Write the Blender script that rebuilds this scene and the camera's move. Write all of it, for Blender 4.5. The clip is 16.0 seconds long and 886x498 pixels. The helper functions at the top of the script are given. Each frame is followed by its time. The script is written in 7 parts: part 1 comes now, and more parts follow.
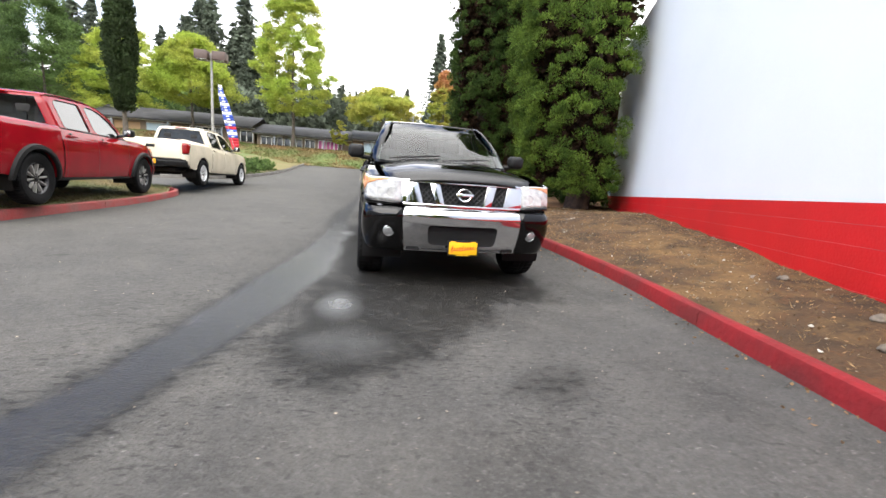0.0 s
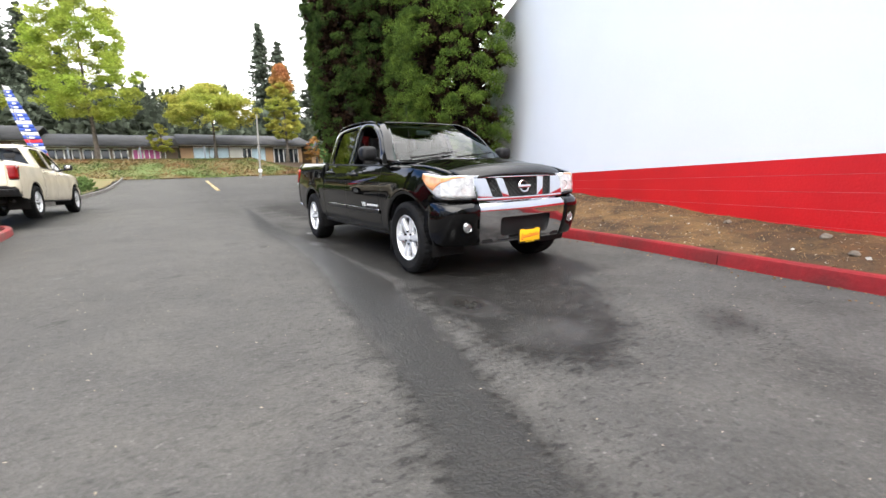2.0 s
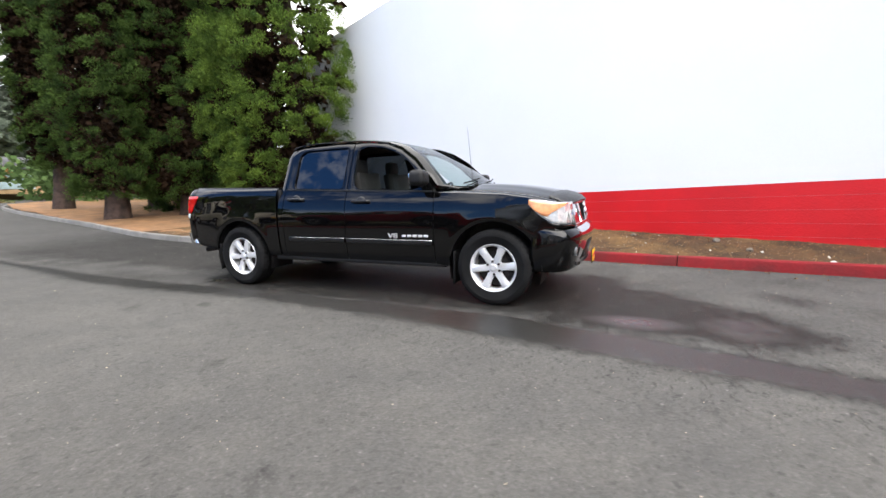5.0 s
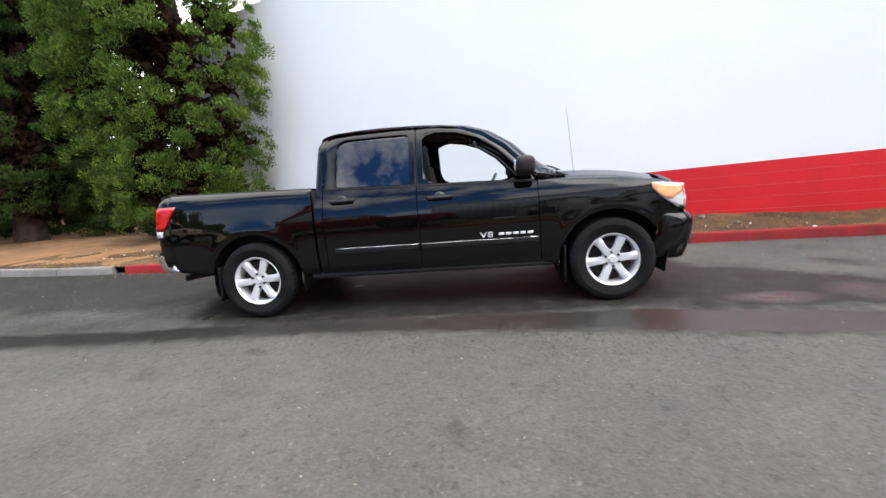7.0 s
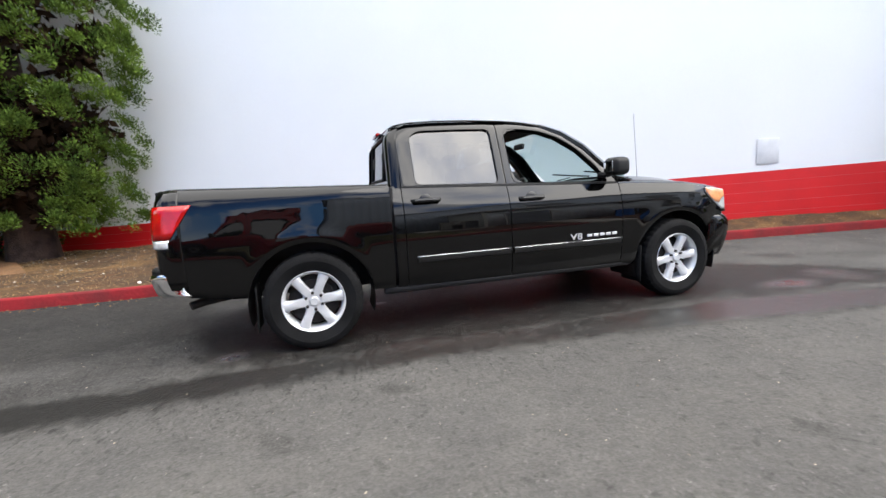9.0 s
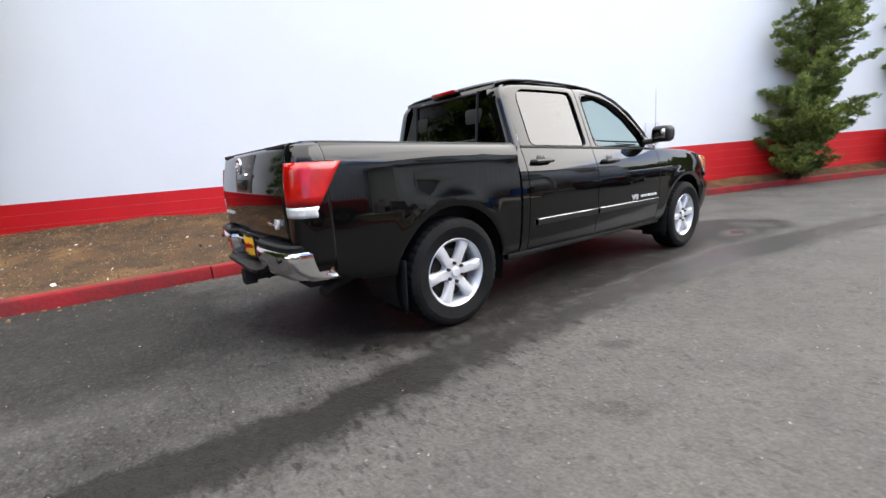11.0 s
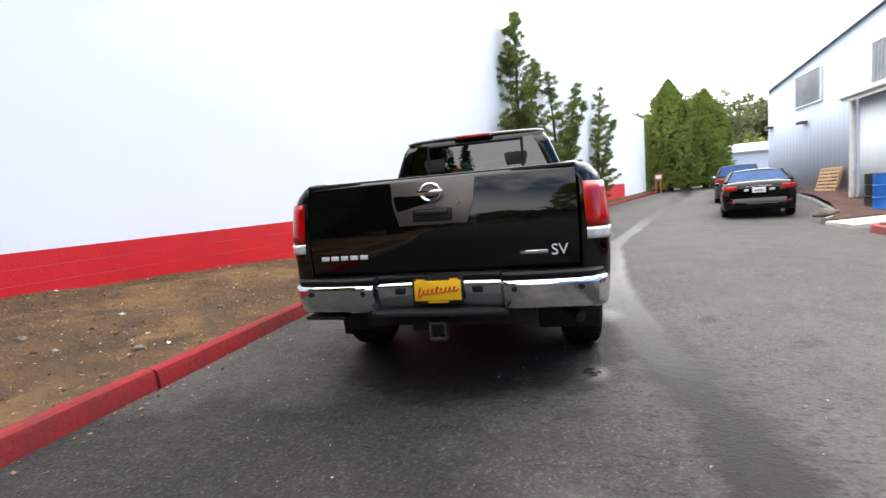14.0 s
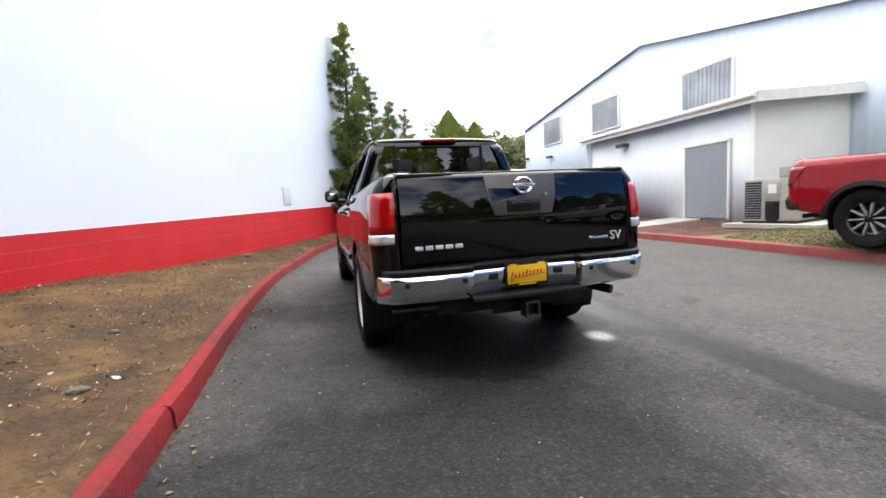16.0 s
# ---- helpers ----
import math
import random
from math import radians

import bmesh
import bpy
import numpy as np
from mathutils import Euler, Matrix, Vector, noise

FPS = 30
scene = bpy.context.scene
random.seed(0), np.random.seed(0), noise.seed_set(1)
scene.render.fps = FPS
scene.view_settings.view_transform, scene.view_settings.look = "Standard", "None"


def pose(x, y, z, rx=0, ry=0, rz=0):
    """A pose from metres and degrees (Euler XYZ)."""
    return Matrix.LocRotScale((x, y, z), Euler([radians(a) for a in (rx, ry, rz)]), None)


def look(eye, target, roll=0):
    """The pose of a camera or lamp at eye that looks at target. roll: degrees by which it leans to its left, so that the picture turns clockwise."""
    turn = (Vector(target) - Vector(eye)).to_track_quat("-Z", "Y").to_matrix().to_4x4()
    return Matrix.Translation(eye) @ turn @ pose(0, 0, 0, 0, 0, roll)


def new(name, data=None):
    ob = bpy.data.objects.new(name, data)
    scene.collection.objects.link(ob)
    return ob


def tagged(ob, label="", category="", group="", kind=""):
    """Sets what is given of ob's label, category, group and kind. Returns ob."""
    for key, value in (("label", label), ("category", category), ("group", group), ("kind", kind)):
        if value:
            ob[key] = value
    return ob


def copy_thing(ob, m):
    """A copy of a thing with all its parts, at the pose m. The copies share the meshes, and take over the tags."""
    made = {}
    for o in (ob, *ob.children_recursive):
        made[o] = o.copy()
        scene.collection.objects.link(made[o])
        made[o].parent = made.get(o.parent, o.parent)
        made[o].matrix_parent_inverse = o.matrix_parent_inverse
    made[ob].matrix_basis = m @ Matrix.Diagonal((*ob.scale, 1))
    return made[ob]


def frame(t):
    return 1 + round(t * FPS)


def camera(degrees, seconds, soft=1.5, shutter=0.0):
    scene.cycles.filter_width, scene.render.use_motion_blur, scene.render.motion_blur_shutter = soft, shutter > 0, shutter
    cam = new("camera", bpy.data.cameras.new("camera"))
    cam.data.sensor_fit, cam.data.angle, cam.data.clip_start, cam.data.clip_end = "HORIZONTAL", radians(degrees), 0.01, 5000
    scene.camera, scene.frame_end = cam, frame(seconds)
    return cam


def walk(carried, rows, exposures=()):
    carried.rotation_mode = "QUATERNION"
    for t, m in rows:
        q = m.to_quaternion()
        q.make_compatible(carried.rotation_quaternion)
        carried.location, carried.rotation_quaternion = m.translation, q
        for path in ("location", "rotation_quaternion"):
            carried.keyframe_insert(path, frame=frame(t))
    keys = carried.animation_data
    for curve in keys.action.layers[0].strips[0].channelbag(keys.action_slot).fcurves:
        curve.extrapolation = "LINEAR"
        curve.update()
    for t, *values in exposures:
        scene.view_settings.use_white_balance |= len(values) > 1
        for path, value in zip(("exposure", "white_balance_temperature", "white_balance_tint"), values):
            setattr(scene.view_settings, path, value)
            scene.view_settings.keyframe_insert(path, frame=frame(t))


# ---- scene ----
cam = camera(92.28, 16.0, shutter=0.3)
PATH = [
    (0, (-0.988, -6.700, 1.098), (-0.597, -4.768, 0.763), 4.02),
    (0.5, (-1.491, -6.588, 1.074), (-0.996, -4.688, 0.696), 3.03),
    (1, (-2.023, -6.479, 1.064), (-1.285, -4.661, 0.677), 1.83),
    (1.5, (-2.567, -6.254, 1.065), (-1.656, -4.524, 0.643), -1.13),
    (2, (-3.104, -6.013, 1.091), (-2.056, -4.346, 0.738), -1.67),
    (2.5, (-3.614, -5.732, 1.136), (-2.422, -4.167, 0.773), -3.52),
    (3, (-4.037, -5.322, 1.162), (-2.702, -3.875, 0.812), -2.25),
    (3.5, (-4.464, -4.887, 1.201), (-2.944, -3.627, 0.879), -1.63),
    (4, (-4.737, -4.317, 1.189), (-3.129, -3.168, 0.880), -1.83),
    (4.2, (-4.846, -4.105, 1.193), (-3.191, -3.020, 0.907), -1.36),
    (6.3, (-5.192, -1.591, 1.194), (-3.276, -1.111, 0.880), -4.13),
    (6.5, (-5.157, -1.360, 1.199), (-3.230, -0.919, 0.898), -4.18),
    (7, (-5.063, -0.765, 1.225), (-3.099, -0.535, 0.927), -4.80),
    (7.5, (-4.879, -0.183, 1.232), (-2.905, -0.023, 0.956), -3.86),
    (8, (-4.768, 0.404, 1.236), (-2.788, 0.326, 0.963), -3.24),
    (8.5, (-4.603, 0.968, 1.236), (-2.643, 0.698, 0.942), -4.06),
    (9, (-4.471, 1.522, 1.211), (-2.558, 1.005, 0.943), -3.54),
    (9.2, (-4.422, 1.749, 1.224), (-2.535, 1.160, 0.923), -2.96),
    (11.3, (-3.067, 3.771, 1.171), (-1.594, 2.474, 0.788), -4.63),
    (11.5, (-2.916, 3.923, 1.192), (-1.513, 2.547, 0.818), -5.56),
    (12, (-2.450, 4.220, 1.186), (-1.163, 2.726, 0.856), -6.63),
    (12.5, (-2.018, 4.526, 1.170), (-0.979, 2.839, 0.891), -7.49),
    (13, (-1.561, 4.749, 1.160), (-0.699, 2.960, 0.926), -7.68),
    (13.5, (-1.074, 4.937, 1.153), (-0.361, 3.078, 0.967), -5.20),
    (14, (-0.599, 5.154, 1.146), (-0.145, 3.216, 0.948), -4.55),
    (14.5, (-0.121, 5.225, 1.133), (0.096, 3.249, 0.914), -3.02),
    (15, (0.343, 5.327, 1.138), (0.204, 3.345, 0.908), -3.93),
    (15.5, (0.820, 5.310, 1.128), (0.484, 3.355, 0.873), -3.28),
    (16, (1.257, 5.271, 1.136), (0.710, 3.359, 0.930), -3.16),
]
walk(cam, [(t, look(eye, target, roll)) for t, eye, target, roll in PATH], [(0, 1.68), (4, 1.68), (8, 1.54), (13, 1.62), (16, 1.54)])

# ---- light ----
world = bpy.data.worlds.new("overcast_sky")
scene.world = world
world.use_nodes = True
wn, wl = world.node_tree.nodes, world.node_tree.links
sky = wn.new("ShaderNodeTexSky")
sky.sky_type, sky.sun_disc = "NISHITA", False
sky.sun_elevation, sky.sun_rotation = radians(47), radians(216)
sky.dust_density, sky.ozone_density = 0.3, 3.0
cloud_at = wn.new("ShaderNodeTexCoord")
cloud = wn.new("ShaderNodeTexNoise")
cloud.inputs["Scale"].default_value, cloud.inputs["Detail"].default_value, cloud.inputs["Roughness"].default_value = 2.3, 7, 0.62
cloud_ramp = wn.new("ShaderNodeValToRGB")
cloud_ramp.color_ramp.elements[0].position, cloud_ramp.color_ramp.elements[1].position = 0.38, 0.51
cloud_mix = wn.new("ShaderNodeMix")
cloud_mix.data_type = "RGBA"
wl.new(cloud_at.outputs["Generated"], cloud.inputs["Vector"])
clear_west = wn.new("ShaderNodeMath")
clear_west.operation = "MULTIPLY_ADD"
clear_west.inputs[1].default_value = 0.17
wl.new(cloud.outputs["Fac"], clear_west.inputs[2])
split = wn.new("ShaderNodeSeparateXYZ")
low, cover, zenith, tint = wn.new("ShaderNodeMapRange"), wn.new("ShaderNodeMath"), wn.new("ShaderNodeMapRange"), wn.new("ShaderNodeVectorMath")
wl.new(cloud_at.outputs["Generated"], split.inputs["Vector"])
side = wn.new("ShaderNodeVectorMath")
side.operation = "DOT_PRODUCT"
side.inputs[1].default_value = (0.85, -0.6, 0.0)
wl.new(cloud_at.outputs["Generated"], side.inputs[0])
wl.new(side.outputs["Value"], clear_west.inputs[0])
open_west = wn.new("ShaderNodeMath")
open_west.operation = "MULTIPLY_ADD"
open_west.inputs[1].default_value = -0.36
wl.new(split.outputs["X"], open_west.inputs[0])
wl.new(split.outputs["Z"], open_west.inputs[2])
for node, source, values in ((low, open_west.outputs[0], (0.3, 0.5, 1.0, 0.0)), (zenith, split.outputs["Z"], (0.0, 1.0, 0.85, 1.5))):
    for key, value in zip(("From Min", "From Max", "To Min", "To Max"), values):
        node.inputs[key].default_value = value
    wl.new(source, node.inputs["Value"])
overhead, thick = wn.new("ShaderNodeMapRange"), wn.new("ShaderNodeMath")
for key, value in zip(("From Min", "From Max", "To Min", "To Max"), (0.7, 0.9, 0.0, 0.22)):
    overhead.inputs[key].default_value = value
wl.new(split.outputs["Z"], overhead.inputs["Value"])
wl.new(clear_west.outputs[0], thick.inputs[0])
wl.new(overhead.outputs["Result"], thick.inputs[1])
wl.new(thick.outputs[0], cloud_ramp.inputs["Fac"])
cover.operation, tint.operation = "MAXIMUM", "SCALE"
wl.new(cloud_ramp.outputs["Color"], cover.inputs[0])
wl.new(low.outputs["Result"], cover.inputs[1])
wl.new(cover.outputs[0], cloud_mix.inputs["Factor"])
tint.inputs[0].default_value = (10.5, 10.4, 10.35)
wl.new(zenith.outputs["Result"], tint.inputs["Scale"])
wl.new(tint.outputs["Vector"], cloud_mix.inputs["B"])
clear_air = wn.new("ShaderNodeVectorMath")
clear_air.operation = "MULTIPLY"
clear_air.inputs[1].default_value = (0.44, 0.77, 1.15)
wl.new(sky.outputs["Color"], clear_air.inputs[0])
wl.new(clear_air.outputs["Vector"], cloud_mix.inputs["A"])
wl.new(cloud_mix.outputs["Result"], wn["Background"].inputs["Color"])
wn["Background"].inputs["Strength"].default_value = 0.1
sun = new("sun", bpy.data.lights.new("sun", "SUN"))
sun.data.energy, sun.data.angle, sun.data.color = 1.25, radians(62), (1, 0.96, 0.91)
sun.matrix_world = look((-18, -25, 33), (0, 0, 0))


# ---- materials ----
def shader(name, colour, rough=0.6, metal=0.0, vary=0.12, scale=6.0, fine=60.0, bump=0.15, coat=0.0, second=None, per_piece=0.0, spec=0.5, thin=0.0):
    """A surface with variation at two scales and fine relief; second: a colour that the broad noise mixes in."""
    m = bpy.data.materials.new(name)
    m.use_nodes = True
    n, l = m.node_tree.nodes, m.node_tree.links
    b = n["Principled BSDF"]
    b.inputs["Roughness"].default_value, b.inputs["Metallic"].default_value = rough, metal
    b.inputs["Coat Weight"].default_value, b.inputs["Coat Roughness"].default_value = coat, 0.03
    b.inputs["Specular IOR Level"].default_value = spec
    co = n.new("ShaderNodeTexCoord")
    broad, grain = n.new("ShaderNodeTexNoise"), n.new("ShaderNodeTexNoise")
    for t, sc in ((broad, scale), (grain, fine)):
        t.inputs["Scale"].default_value, t.inputs["Detail"].default_value = sc, 5
        l.new(co.outputs["Object"], t.inputs["Vector"])
    mix = n.new("ShaderNodeMix")
    mix.data_type = "RGBA"
    other = second or tuple(max(0, c * (1 - 2 * vary)) for c in colour)
    mix.inputs["A"].default_value, mix.inputs["B"].default_value = (*other, 1), (*colour, 1)
    ramp = n.new("ShaderNodeMapRange")
    ramp.inputs["From Min"].default_value, ramp.inputs["From Max"].default_value = 0.35, 0.62
    l.new(broad.outputs["Fac"], ramp.inputs["Value"])
    l.new(ramp.outputs["Result"], mix.inputs["Factor"])
    hsv = n.new("ShaderNodeHueSaturation")
    val = n.new("ShaderNodeMapRange")
    val.inputs["To Min"].default_value, val.inputs["To Max"].default_value = 1 - vary, 1 + vary
    l.new(grain.outputs["Fac"], val.inputs["Value"])
    last = val.outputs["Result"]
    if per_piece:
        geo, add = n.new("ShaderNodeNewGeometry"), n.new("ShaderNodeMath")
        span = n.new("ShaderNodeMapRange")
        span.inputs["To Min"].default_value, span.inputs["To Max"].default_value = 1 - per_piece, 1 + per_piece
        l.new(geo.outputs["Random Per Island"], span.inputs["Value"])
        add.operation = "MULTIPLY"
        l.new(last, add.inputs[0])
        l.new(span.outputs["Result"], add.inputs[1])
        last = add.outputs[0]
    l.new(last, hsv.inputs["Value"])
    l.new(mix.outputs["Result"], hsv.inputs["Color"])
    l.new(hsv.outputs["Color"], b.inputs["Base Color"])
    if bump:
        bp = n.new("ShaderNodeBump")
        bp.inputs["Strength"].default_value, bp.inputs["Distance"].default_value = bump, 0.02
        l.new(grain.outputs["Fac"], bp.inputs["Height"])
        l.new(bp.outputs["Normal"], b.inputs["Normal"])
    if thin:
        through_leaf, blend = n.new("ShaderNodeBsdfTranslucent"), n.new("ShaderNodeMixShader")
        blend.inputs["Fac"].default_value = thin
        l.new(hsv.outputs["Color"], through_leaf.inputs["Color"])
        l.new(b.outputs["BSDF"], blend.inputs[1])
        l.new(through_leaf.outputs["BSDF"], blend.inputs[2])
        l.new(blend.outputs["Shader"], n["Material Output"].inputs["Surface"])
    return m


def paint(name, colour, rough=0.12, metal=0.0):
    """Clear-coated car paint with a trace of dust."""
    m = shader(name, colour, rough=0.4, metal=metal, vary=0.08, scale=2.0, fine=40, bump=0, coat=1.0, spec=0.0)
    n, l = m.node_tree.nodes, m.node_tree.links
    n["Principled BSDF"].inputs["Coat IOR"].default_value = 1.43
    dust = n.new("ShaderNodeTexNoise")
    dust.inputs["Scale"].default_value, dust.inputs["Detail"].default_value = 9, 6
    r = n.new("ShaderNodeMapRange")
    r.inputs["To Min"].default_value, r.inputs["To Max"].default_value = 0.004, 0.035
    l.new(dust.outputs["Fac"], r.inputs["Value"])
    l.new(r.outputs["Result"], n["Principled BSDF"].inputs["Coat Roughness"])
    return m


def glass(name, tint, gloss=1.45):
    m = bpy.data.materials.new(name)
    m.use_nodes = True
    n, l = m.node_tree.nodes, m.node_tree.links
    n.remove(n["Principled BSDF"])
    clear, shine, facing, mix = (n.new("ShaderNode" + k) for k in ("BsdfTransparent", "BsdfGlossy", "LayerWeight", "MixShader"))
    clear.inputs["Color"].default_value = (*tint, 1)
    shine.inputs["Roughness"].default_value = 0.01
    facing.inputs["Blend"].default_value = 0.5
    straight = ((gloss - 1) / (gloss + 1)) ** 2
    power, rise = n.new("ShaderNodeMath"), n.new("ShaderNodeMath")
    power.operation, rise.operation = "POWER", "MULTIPLY_ADD"
    power.inputs[1].default_value = 5
    rise.inputs[1].default_value, rise.inputs[2].default_value = 1 - straight, straight
    l.new(facing.outputs["Facing"], power.inputs[0])
    l.new(power.outputs[0], rise.inputs[0])
    l.new(rise.outputs[0], mix.inputs["Fac"])
    l.new(clear.outputs["BSDF"], mix.inputs[1])
    l.new(shine.outputs["BSDF"], mix.inputs[2])
    l.new(mix.outputs["Shader"], n["Material Output"].inputs["Surface"])
    return m


